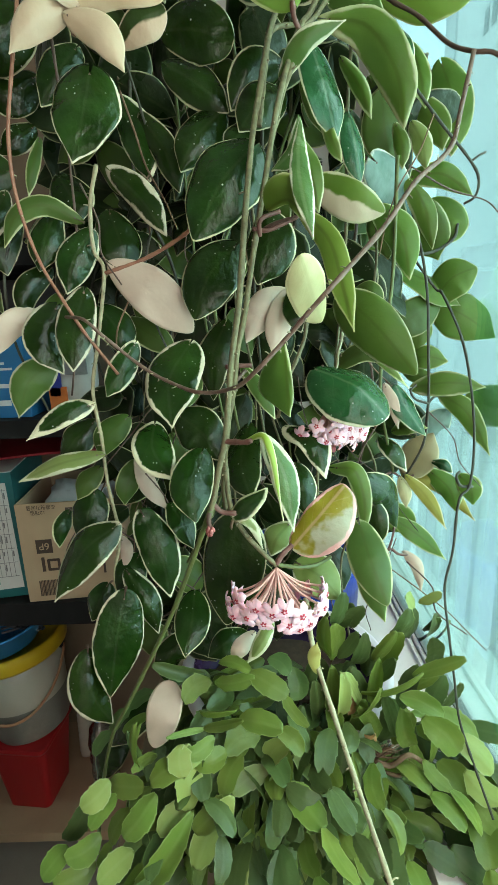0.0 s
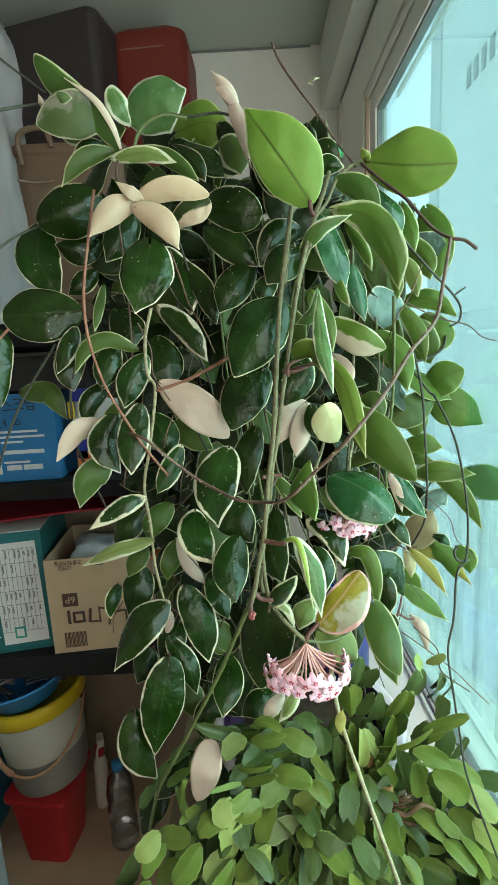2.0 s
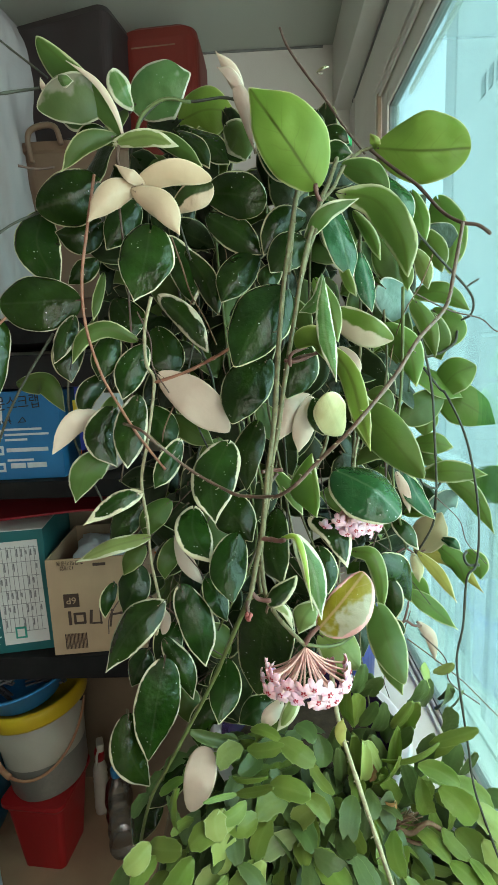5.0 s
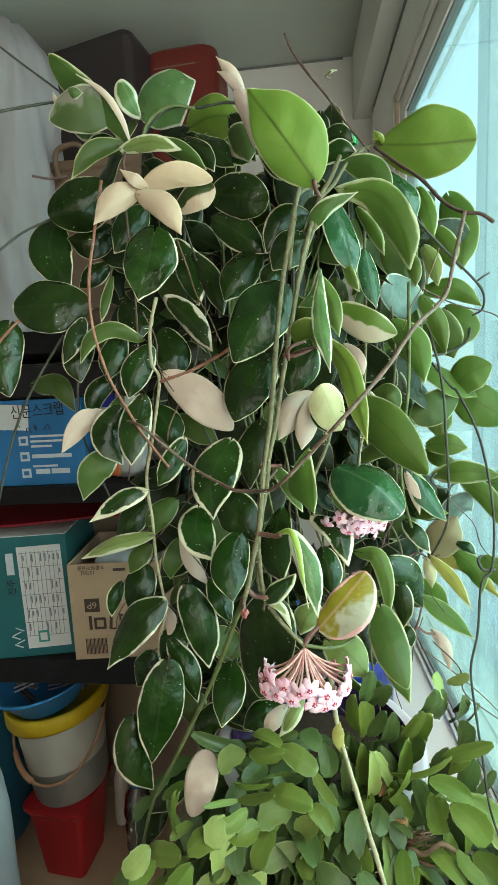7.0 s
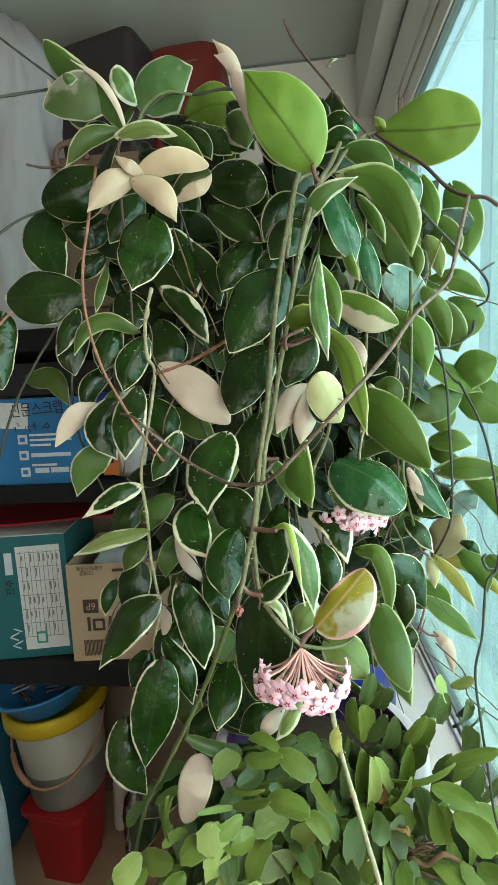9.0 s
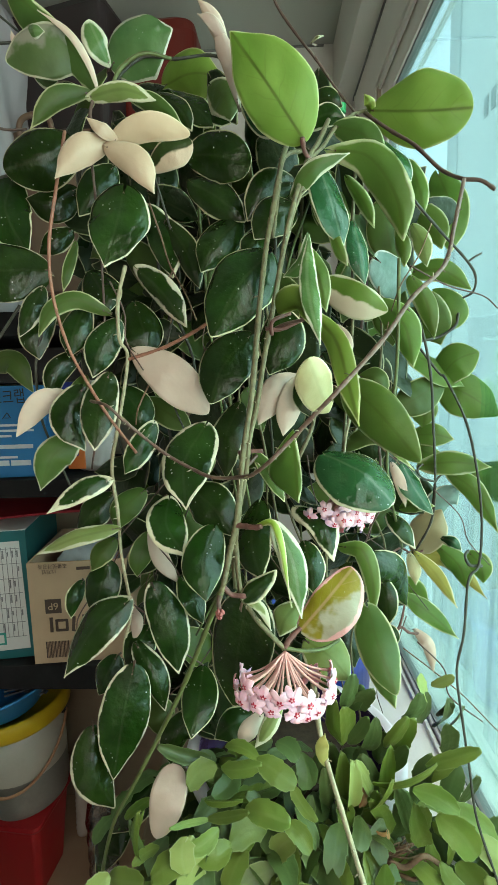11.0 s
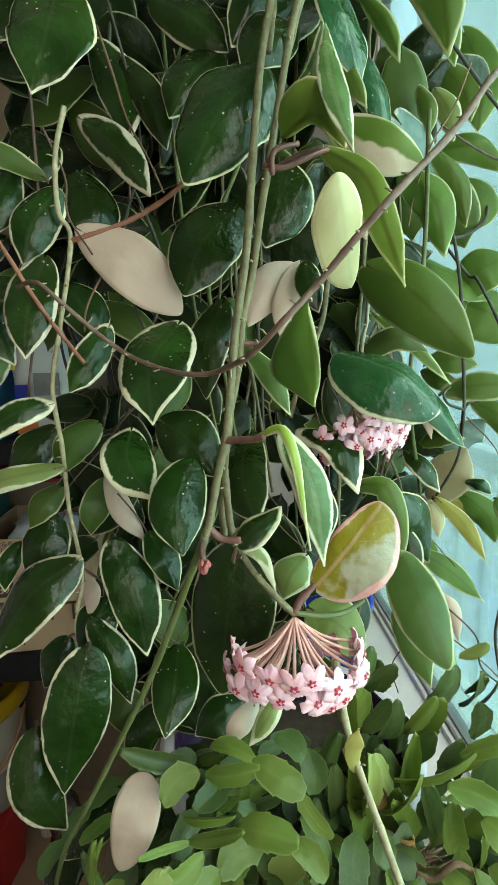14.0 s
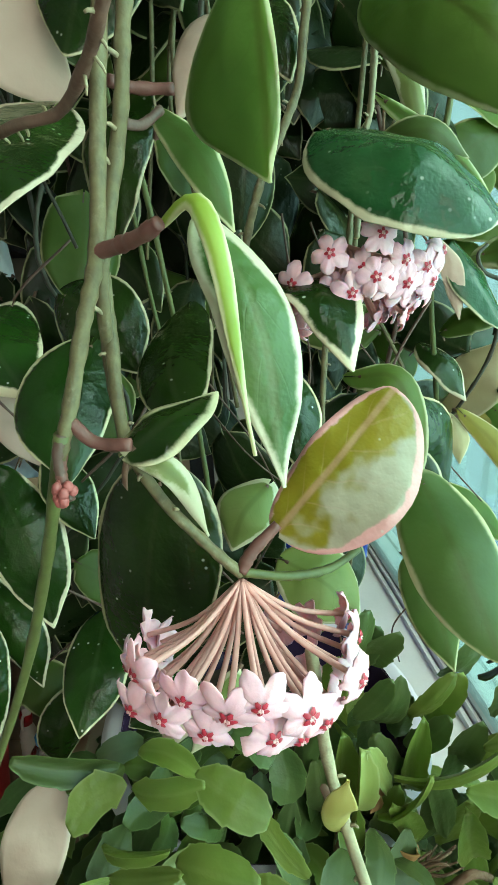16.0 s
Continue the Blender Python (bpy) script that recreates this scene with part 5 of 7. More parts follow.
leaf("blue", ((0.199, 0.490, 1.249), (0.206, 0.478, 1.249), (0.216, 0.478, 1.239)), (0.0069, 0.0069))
leaf("under", ((0.230, 0.490, 1.231), (0.237, 0.478, 1.221), (0.241, 0.478, 1.201)), (0.0125, 0.0125))
leaf("dark", ((0.110, 0.424, 1.252), (0.134, 0.434, 1.233), (0.151, 0.457, 1.186)), (0.0154, 0.0179), turn=20)
leaf("under", ((0.074, 0.400, 1.274), (0.090, 0.391, 1.273), (0.098, 0.387, 1.245), (0.099, 0.388, 1.208)), (0.0087, 0.0087))
leaf("dark", ((0.115, 0.440, 1.227), (0.121, 0.428, 1.208), (0.123, 0.428, 1.178)), (0.0121, 0.0121))
leaf("dark", ((0.119, 0.440, 1.171), (0.126, 0.428, 1.169), (0.132, 0.428, 1.156)), (0.0103, 0.0103))
leaf("under", ((0.161, 0.491, 1.180), (0.186, 0.483, 1.163), (0.220, 0.487, 1.130)), (0.0114, 0.0114), point=0.9)
leaf("cream", ((0.167, 0.470, 1.149), (0.176, 0.458, 1.139), (0.182, 0.458, 1.108)), (0.0069, 0.0069))
leaf("olive", ((0.084, 0.345, 1.242), (0.087, 0.319, 1.223), (0.097, 0.305, 1.194)), (0.0154, 0.0159), point=0.6, rim=1.5)
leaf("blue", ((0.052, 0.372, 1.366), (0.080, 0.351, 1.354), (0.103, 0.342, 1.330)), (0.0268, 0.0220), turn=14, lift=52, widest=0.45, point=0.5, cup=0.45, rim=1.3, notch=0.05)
leaf("young", ((0.028, 0.327, 1.234), (0.047, 0.330, 1.255), (0.072, 0.345, 1.277)), (0.0116, 0.0259), lift=20, widest=0.5, point=0.45, cup=0.12, notch=0.03, stalked=0)
leaf("bright", ((0.010, 0.308, 1.324), (0.021, 0.293, 1.302), (0.026, 0.291, 1.263)), (0.0098, 0.0089), turn=14, widest=0.42, point=0.75, rim=1.6, stalked=0)
# extra blade standing in for the folded underside of the leaf above
leaf("spring", ((-0.001, 0.309, 1.326), (0.007, 0.300, 1.329), (0.012, 0.293, 1.316), (0.015, 0.290, 1.296), (0.019, 0.289, 1.272)), (0.0037, 0.0021), widest=0.33, point=1.1, cup=0.5, stalked=0)
leaf("margd", ((0.030, 0.382, 1.317), (0.049, 0.356, 1.311), (0.056, 0.341, 1.284)), (0.0119, 0.0119), lift=50, point=0.7, rim=1.5)
leaf("dark", ((-0.015, 0.312, 1.268), (-0.004, 0.318, 1.275), (0.010, 0.336, 1.280)), (0.0085, 0.0078), lift=35, point=0.6, rim=1.8)
leaf("pale", ((-0.015, 0.312, 1.268), (-0.002, 0.312, 1.259), (0.005, 0.325, 1.234)), (0.0042, 0.0035), point=0.8, rim=2)
leaf("dark", ((-0.015, 0.361, 1.241), (-0.024, 0.360, 1.195), (-0.030, 0.370, 1.136)), (0.0296, 0.0275), turn=-10, point=0.6)
leaf("dark", ((-0.067, 0.433, 1.130), (-0.067, 0.403, 1.117), (-0.073, 0.384, 1.091)), (0.0185, 0.0185))
leaf("dark", ((-0.004, 0.432, 1.308), (-0.011, 0.387, 1.286), (-0.002, 0.355, 1.262)), (0.0169, 0.0169))
leaf("dark", ((-0.072, 0.452, 1.317), (-0.050, 0.435, 1.304), (-0.031, 0.429, 1.276)), (0.0231, 0.0231))
leaf("dark", ((-0.046, 0.400, 1.293), (-0.053, 0.374, 1.272), (-0.050, 0.360, 1.242)), (0.0194, 0.0194))
leaf("margd", ((-0.095, 0.440, 1.312), (-0.092, 0.408, 1.295), (-0.072, 0.389, 1.271)), (0.0199, 0.0187), rim=1.7)
leaf("cream", ((-0.117, 0.449, 1.275), (-0.105, 0.437, 1.250), (-0.087, 0.437, 1.222)), (0.0088, 0.0088), point=0.8)
leaf("margd", ((-0.052, 0.409, 1.388), (-0.065, 0.369, 1.362), (-0.061, 0.342, 1.328)), (0.0230, 0.0209), turn=-10, widest=0.4, point=0.8, rim=1.2)
leaf("dark", ((-0.022, 0.434, 1.404), (-0.034, 0.422, 1.375), (-0.035, 0.422, 1.336)), (0.0156, 0.0156), turn=-20)
leaf("dark", ((-0.010, 0.435, 1.470), (-0.034, 0.419, 1.443), (-0.047, 0.415, 1.408)), (0.0249, 0.0238), turn=-10, point=0.65)
leaf("dark", ((0.007, 0.387, 1.531), (-0.016, 0.375, 1.505), (-0.040, 0.375, 1.465)), (0.0261, 0.0281), turn=-10, point=0.65)
leaf("cream", ((-0.120, 0.441, 1.458), (-0.084, 0.430, 1.432), (-0.051, 0.431, 1.398)), (0.0213, 0.0213), widest=0.5, point=0.6, cup=0.1)
leaf("margd", ((-0.120, 0.460, 1.541), (-0.092, 0.444, 1.514), (-0.070, 0.440, 1.481)), (0.0143, 0.0120), point=0.7, rim=2)
leaf("margd", ((-0.114, 0.485, 1.606), (-0.095, 0.473, 1.570), (-0.087, 0.473, 1.534)), (0.0169, 0.0169), turn=-20, rim=1.2)
leaf("dark", ((-0.090, 0.474, 1.588), (-0.069, 0.462, 1.554), (-0.059, 0.462, 1.521)), (0.0128, 0.0128))
leaf("dark", ((-0.062, 0.450, 1.640), (-0.033, 0.438, 1.633), (-0.005, 0.438, 1.622)), (0.0214, 0.0214), widest=0.5, point=0.5)
leaf("dark", ((-0.063, 0.460, 1.620), (-0.035, 0.448, 1.600), (-0.011, 0.448, 1.578)), (0.0174, 0.0163))
leaf("dark", ((0.033, 0.450, 1.612), (0.009, 0.438, 1.601), (-0.009, 0.438, 1.575)), (0.0168, 0.0168))
leaf("dark", ((0.034, 0.440, 1.587), (0.013, 0.428, 1.575), (-0.003, 0.428, 1.556)), (0.0182, 0.0182))
leaf("dark", ((0.007, 0.440, 1.566), (-0.005, 0.428, 1.552), (-0.011, 0.428, 1.540)), (0.0117, 0.0117))
leaf("dark", ((-0.018, 0.450, 1.580), (-0.039, 0.438, 1.557), (-0.054, 0.438, 1.531)), (0.0184, 0.0184))
leaf("margd", ((-0.211, 0.455, 1.542), (-0.246, 0.443, 1.540), (-0.288, 0.443, 1.540)), (0.0285, 0.0285), widest=0.5, point=0.5, rim=0.7)
leaf("margd", ((-0.298, 0.450, 1.522), (-0.306, 0.438, 1.487), (-0.299, 0.438, 1.443)), (0.0227, 0.0239), point=0.65, rim=0.7)
leaf("margd", ((-0.213, 0.450, 1.523), (-0.220, 0.438, 1.501), (-0.233, 0.438, 1.476)), (0.0104, 0.0104))
leaf("dark", ((-0.217, 0.470, 1.517), (-0.227, 0.458, 1.483), (-0.225, 0.458, 1.455)), (0.0167, 0.0167))
leaf("olive", ((-0.150, 0.445, 1.499), (-0.174, 0.436, 1.509), (-0.198, 0.432, 1.500), (-0.212, 0.433, 1.475)), (0.0090, 0.0090), turn=-20)
leaf("dark", ((-0.173, 0.455, 1.506), (-0.181, 0.443, 1.480), (-0.188, 0.443, 1.456)), (0.0148, 0.0148))
leaf("margd", ((-0.140, 0.450, 1.489), (-0.154, 0.438, 1.464), (-0.164, 0.438, 1.435)), (0.0164, 0.0164), rim=0.8)
leaf("dark", ((-0.128, 0.475, 1.510), (-0.117, 0.463, 1.480), (-0.114, 0.463, 1.456)), (0.0214, 0.0214))
leaf("margd", ((-0.177, 0.442, 1.424), (-0.186, 0.430, 1.398), (-0.173, 0.430, 1.364)), (0.0147, 0.0184))
leaf("margd", ((-0.145, 0.427, 1.436), (-0.151, 0.409, 1.402), (-0.154, 0.403, 1.368)), (0.0168, 0.0168), rim=1)
leaf("dark", ((-0.141, 0.455, 1.424), (-0.123, 0.443, 1.403), (-0.119, 0.443, 1.378)), (0.0173, 0.0173))
leaf("olive", ((-0.120, 0.470, 1.411), (-0.093, 0.458, 1.396), (-0.071, 0.458, 1.381)), (0.0139, 0.0139))
leaf("margd", ((-0.105, 0.431, 1.389), (-0.117, 0.415, 1.364), (-0.130, 0.412, 1.344)), (0.0123, 0.0123))
leaf("oliv2", ((-0.194, 0.455, 1.372), (-0.213, 0.443, 1.357), (-0.228, 0.443, 1.322)), (0.0191, 0.0166), point=0.8)
leaf("margd", ((-0.151, 0.425, 1.335), (-0.173, 0.413, 1.329), (-0.209, 0.413, 1.306)), (0.0108, 0.0108), point=0.8, rim=1.8)
leaf("dark", ((-0.158, 0.450, 1.314), (-0.175, 0.438, 1.298), (-0.191, 0.438, 1.277)), (0.0152, 0.0152))
leaf("pale", ((-0.144, 0.413, 1.290), (-0.176, 0.401, 1.286), (-0.216, 0.401, 1.270)), (0.0083, 0.0083), point=0.7)
leaf("olive", ((-0.158, 0.450, 1.266), (-0.169, 0.438, 1.255), (-0.179, 0.438, 1.237)), (0.0115, 0.0115))
leaf("dark", ((-0.164, 0.445, 1.242), (-0.169, 0.433, 1.220), (-0.181, 0.433, 1.192)), (0.0191, 0.0191))
leaf("dark", ((-0.197, 0.455, 1.217), (-0.202, 0.443, 1.204), (-0.207, 0.443, 1.182)), (0.0092, 0.0092))
leaf("margd", ((-0.126, 0.379, 1.232), (-0.150, 0.363, 1.217), (-0.180, 0.360, 1.171)), (0.0176, 0.0198), point=0.9, rim=1)
leaf("dark", ((-0.164, 0.450, 1.133), (-0.172, 0.438, 1.118), (-0.181, 0.438, 1.097)), (0.0158, 0.0158))
leaf("margd", ((-0.134, 0.410, 1.142), (-0.144, 0.399, 1.095), (-0.157, 0.400, 1.032)), (0.0256, 0.0244), point=0.7, rim=1)
leaf("margd", ((-0.179, 0.412, 1.075), (-0.176, 0.400, 1.040), (-0.157, 0.400, 0.999)), (0.0175, 0.0212))
leaf("margd", ((-0.110, 0.420, 1.226), (-0.093, 0.408, 1.190), (-0.087, 0.408, 1.142)), (0.0192, 0.0192))
leaf("margd", ((-0.135, 0.435, 1.155), (-0.114, 0.423, 1.127), (-0.106, 0.423, 1.090)), (0.0138, 0.0138))
leaf("dark", ((-0.127, 0.450, 1.166), (-0.136, 0.438, 1.151), (-0.150, 0.438, 1.124)), (0.0175, 0.0175))
leaf("olive", ((-0.131, 0.460, 1.074), (-0.117, 0.448, 1.063), (-0.114, 0.448, 1.036)), (0.0174, 0.0174))
leaf("cream", ((-0.148, 0.455, 1.188), (-0.137, 0.443, 1.178), (-0.141, 0.443, 1.156)), (0.0071, 0.0071))
leaf("cream", ((-0.087, 0.375, 1.073), (-0.092, 0.356, 1.054), (-0.103, 0.350, 1.021)), (0.0160, 0.0167), widest=0.45, point=0.52, cup=0.12, notch=0, stalked=0)
leaf("bright", ((0.039, 0.362, 1.541), (0.035, 0.363, 1.521), (0.020, 0.376, 1.511)), (0.0070, 0.0052), lift=30, widest=0.6, point=0.8, notch=0, stalked=0)
leaf("bright", ((0.040, 0.360, 1.539), (0.035, 0.325, 1.495), (0.041, 0.302, 1.451)), (0.0079, 0.0059), lift=30, widest=0.7, point=0.8, notch=0, stalked=0)
leaf("backlit", ((0.015, 0.352, 1.479), (0.029, 0.331, 1.480), (0.042, 0.322, 1.461)), (0.0145, 0.0040), lift=-20, widest=0.45, point=0.8, notch=0)
leaf("backlit", ((0.043, 0.371, 1.481), (0.058, 0.345, 1.457), (0.064, 0.325, 1.424), (0.069, 0.311, 1.395)), (0.0092, 0.0092), point=0.8)
leaf("under", ((0.039, 0.400, 1.541), (0.050, 0.388, 1.514), (0.057, 0.388, 1.484)), (0.0096, 0.0096))
leaf("hgreen", ((0.060, 0.410, 1.512), (0.084, 0.398, 1.495), (0.111, 0.398, 1.485)), (0.0144, 0.0165), point=0.6)
leaf("under", ((0.121, 0.458, 1.501), (0.140, 0.446, 1.477), (0.149, 0.446, 1.437)), (0.0147, 0.0147))
leaf("cream", ((0.069, 0.450, 1.480), (0.080, 0.438, 1.465), (0.086, 0.438, 1.449)), (0.0079, 0.0079))
leaf("cream", ((0.033, 0.437, 1.431), (0.014, 0.423, 1.418), (-0.003, 0.421, 1.387)), (0.0153, 0.0153))
leaf("cream", ((0.035, 0.425, 1.429), (0.026, 0.413, 1.403), (0.020, 0.413, 1.377)), (0.0117, 0.0117))
leaf("dark", ((0.038, 0.418, 1.429), (0.039, 0.406, 1.412), (0.045, 0.406, 1.394)), (0.0098, 0.0098))
leaf("butter", ((0.033, 0.301, 1.442), (0.042, 0.322, 1.423), (0.054, 0.354, 1.402)), (0.0137, 0.0147), widest=0.55, point=0.5, notch=0, stalked=0)
leaf("dark", ((0.019, 0.403, 1.488), (0.018, 0.391, 1.461), (0.008, 0.391, 1.433)), (0.0209, 0.0209))
leaf("under", ((0.024, 0.327, 1.392), (0.025, 0.319, 1.363), (0.027, 0.323, 1.337)), (0.0038, 0.0237), lift=15, widest=0.58, point=0.75, notch=0, stalked=0)
leaf("olive", ((-0.005, 0.365, 1.369), (0.008, 0.353, 1.352), (0.018, 0.353, 1.330)), (0.0069, 0.0069))
leaf("under", ((0.078, 0.400, 1.422), (0.096, 0.370, 1.401), (0.126, 0.352, 1.361)), (0.0198, 0.0211), point=0.6)
leaf("under", ((0.088, 0.420, 1.393), (0.114, 0.408, 1.369), (0.140, 0.408, 1.343)), (0.0046, 0.0046), point=0.8)
leaf("cream", ((0.134, 0.460, 1.339), (0.139, 0.448, 1.322), (0.145, 0.448, 1.297)), (0.0059, 0.0059))
leaf("pale", ((0.093, 0.440, 1.429), (0.102, 0.428, 1.405), (0.110, 0.428, 1.378)), (0.0062, 0.0062))
leaf("olive", ((0.101, 0.460, 1.430), (0.114, 0.448, 1.427), (0.123, 0.448, 1.407)), (0.0122, 0.0122))
leaf("olive", ((0.079, 0.420, 1.364), (0.100, 0.408, 1.377), (0.123, 0.408, 1.366)), (0.0092, 0.0092))
leaf("pale", ((0.029, 0.370, 1.234), (0.017, 0.358, 1.226), (0.012, 0.358, 1.210)), (0.0129, 0.0129))
leaf("pale", ((0.042, 0.420, 1.168), (0.064, 0.408, 1.158), (0.082, 0.408, 1.134)), (0.0219, 0.0219))
leaf("cream", ((-0.006, 0.385, 1.115), (-0.019, 0.373, 1.108), (-0.027, 0.373, 1.092)), (0.0083, 0.0083))
leaf("pale", ((0.011, 0.375, 1.133), (0.001, 0.363, 1.121), (-0.012, 0.363, 1.100)), (0.0075, 0.0075))
leaf("olive", ((-0.299, 0.490, 1.457), (-0.261, 0.478, 1.458), (-0.244, 0.478, 1.422)), (0.0094, 0.0175))
leaf("cream", ((-0.201, 0.455, 1.418), (-0.221, 0.443, 1.410), (-0.248, 0.443, 1.378)), (0.0126, 0.0126))
leaf("dark", ((-0.188, 0.465, 1.460), (-0.206, 0.453, 1.441), (-0.213, 0.453, 1.414)), (0.0121, 0.0121))
leaf("olive", ((-0.179, 0.460, 1.437), (-0.184, 0.448, 1.424), (-0.195, 0.448, 1.412)), (0.0082, 0.0082))
leaf("olive", ((-0.180, 0.460, 1.567), (-0.184, 0.448, 1.541), (-0.191, 0.448, 1.519)), (0.0055, 0.0055))
leaf("dark", ((-0.174, 0.480, 1.544), (-0.159, 0.468, 1.521), (-0.153, 0.468, 1.502)), (0.0204, 0.0204))
leaf("olive", ((-0.126, 0.455, 1.316), (-0.143, 0.443, 1.302), (-0.153, 0.443, 1.278)), (0.0146, 0.0146))
leaf("olive", ((-0.123, 0.460, 1.268), (-0.130, 0.448, 1.248), (-0.135, 0.448, 1.226)), (0.0123, 0.0123))
leaf("dark", ((0.038, 0.400, 1.277), (0.043, 0.388, 1.258), (0.045, 0.388, 1.234)), (0.0141, 0.0141))
leaf("dark", ((-0.083, 0.430, 1.231), (-0.071, 0.418, 1.216), (-0.062, 0.418, 1.189)), (0.0127, 0.0127))
leaf("dark", ((-0.119, 0.420, 1.008), (-0.143, 0.408, 0.991), (-0.166, 0.408, 0.961)), (0.0167, 0.0167))
leaf("dark", ((-0.156, 0.420, 0.957), (-0.172, 0.408, 0.945), (-0.186, 0.408, 0.910)), (0.0175, 0.0175))
leaf("dark", ((-0.080, 0.430, 1.080), (-0.096, 0.418, 1.064), (-0.102, 0.418, 1.032)), (0.0161, 0.0161))
leaf("dark", ((-0.015, 0.420, 1.089), (-0.037, 0.408, 1.086), (-0.054, 0.408, 1.071)), (0.0155, 0.0155))
leaf("lime", ((0.042, 0.290, 1.150), (0.038, 0.278, 1.174), (0.040, 0.278, 1.185)), (0.0046, 0.0050), point=0.9)
leaf("olive", ((0.094, 0.370, 1.192), (0.101, 0.358, 1.175), (0.112, 0.358, 1.142)), (0.0106, 0.0120))
leaf("pale", ((0.068, 0.600, 1.828), (0.074, 0.588, 1.826), (0.082, 0.588, 1.827)), (0.0017, 0.0017), point=0.8)

vine("grey", 0.0022, (0.069, 0.460, 1.670), (0.056, 0.430, 1.637), (0.043, 0.400, 1.608), (0.027, 0.385, 1.559), (0.014, 0.370, 1.497), (0.004, 0.355, 1.447), (-0.003, 0.345, 1.408), (-0.009, 0.336, 1.384), (-0.012, 0.334, 1.360), (-0.017, 0.332, 1.336), (-0.020, 0.324, 1.316), (-0.022, 0.330, 1.298), (-0.024, 0.340, 1.279), (-0.023, 0.344, 1.261))
vine("grey", 0.0023, (0.039, 0.480, 1.685), (0.031, 0.450, 1.650), (0.023, 0.420, 1.619), (0.015, 0.400, 1.577), (0.007, 0.380, 1.534), (-0.000, 0.355, 1.478), (-0.006, 0.335, 1.420), (-0.013, 0.324, 1.378), (-0.016, 0.322, 1.353), (-0.020, 0.322, 1.322), (-0.025, 0.318, 1.302), (-0.030, 0.312, 1.279), (-0.034, 0.311, 1.267))
vine("green", 0.0020, (-0.032, 0.310, 1.274), (-0.051, 0.330, 1.223), (-0.072, 0.345, 1.170), (-0.100, 0.360, 1.110), (-0.127, 0.370, 1.055), (-0.151, 0.375, 1.007), (-0.169, 0.380, 0.939), (-0.183, 0.385, 0.868))
vine("red", 0.0015, (0.160, 0.370, 1.578), (0.142, 0.340, 1.536), (0.130, 0.325, 1.505), (0.101, 0.300, 1.480), (0.079, 0.285, 1.453), (0.048, 0.268, 1.422), (0.034, 0.272, 1.407), (0.021, 0.280, 1.392), (0.006, 0.280, 1.377), (-0.006, 0.296, 1.365), (-0.015, 0.312, 1.360), (-0.027, 0.328, 1.356), (-0.041, 0.336, 1.356), (-0.056, 0.352, 1.359), (-0.074, 0.364, 1.366), (-0.088, 0.368, 1.375), (-0.103, 0.368, 1.388), (-0.115, 0.364, 1.400), (-0.129, 0.370, 1.411), (-0.153, 0.400, 1.414))
vine("orange", 0.0015, (-0.171, 0.430, 1.655), (-0.181, 0.425, 1.604), (-0.189, 0.420, 1.555), (-0.189, 0.420, 1.510), (-0.176, 0.415, 1.463), (-0.157, 0.410, 1.427), (-0.140, 0.410, 1.397), (-0.117, 0.410, 1.364))
vine("scarred", 0.0018, (-0.126, 0.440, 1.540), (-0.135, 0.440, 1.508), (-0.136, 0.440, 1.472), (-0.129, 0.440, 1.453), (-0.138, 0.430, 1.393), (-0.148, 0.430, 1.348), (-0.145, 0.430, 1.302), (-0.144, 0.430, 1.254), (-0.135, 0.420, 1.206), (-0.142, 0.420, 1.174))
vine("brown", 0.0013, (0.018, 0.520, 1.829), (0.026, 0.520, 1.810), (0.045, 0.510, 1.776), (0.062, 0.500, 1.748), (0.081, 0.490, 1.714), (0.102, 0.480, 1.681))
vine("scarred", 0.0018, (0.036, 0.310, 1.200), (0.040, 0.295, 1.165), (0.0515, 0.268, 1.13), (0.0625, 0.241, 1.10), (0.0775, 0.205, 1.06), (0.093, 0.170, 1.02), (0.105, 0.140, 0.985))
vine("dark", 0.0014, (-0.022, 0.460, 1.726), (-0.045, 0.470, 1.737), (-0.075, 0.470, 1.735), (-0.105, 0.470, 1.738), (-0.127, 0.460, 1.716), (-0.133, 0.450, 1.694))
vine("green", 0.0018, (-0.134, 0.450, 1.691), (-0.125, 0.450, 1.714), (-0.102, 0.450, 1.728), (-0.077, 0.460, 1.729))
vine("brown", 0.0015, (-0.032, 0.310, 1.274), (-0.034, 0.310, 1.266), (-0.032, 0.310, 1.255))
vine("orange", 0.0018, (-0.129, 0.440, 1.452), (-0.097, 0.440, 1.461), (-0.072, 0.440, 1.472), (-0.046, 0.430, 1.485), (-0.016, 0.420, 1.507))
vine("dark", 0.0014, (-0.219, 0.460, 1.488), (-0.230, 0.460, 1.451), (-0.234, 0.470, 1.396), (-0.225, 0.480, 1.352), (-0.209, 0.480, 1.308))
vine("brown", 0.0015, (-0.146, 0.440, 1.688), (-0.147, 0.430, 1.666), (-0.136, 0.420, 1.642), (-0.128, 0.420, 1.638))
vine("brown", 0.0014, (0.008, 0.370, 1.467), (0.020, 0.360, 1.472), (0.037, 0.350, 1.474))
vine("grey", 0.0016, (0.097, 0.470, 1.639), (0.092, 0.460, 1.574), (0.091, 0.450, 1.497), (0.088, 0.450, 1.435), (0.081, 0.440, 1.374), (0.073, 0.420, 1.315))
vine("wine", 0.0021, (-0.020, 0.322, 1.321), (-0.012, 0.316, 1.322), (-0.006, 0.310, 1.323), (-0.001, 0.306, 1.325))
vine("wine", 0.0020, (-0.030, 0.312, 1.277), (-0.024, 0.312, 1.271), (-0.014, 0.311, 1.270))
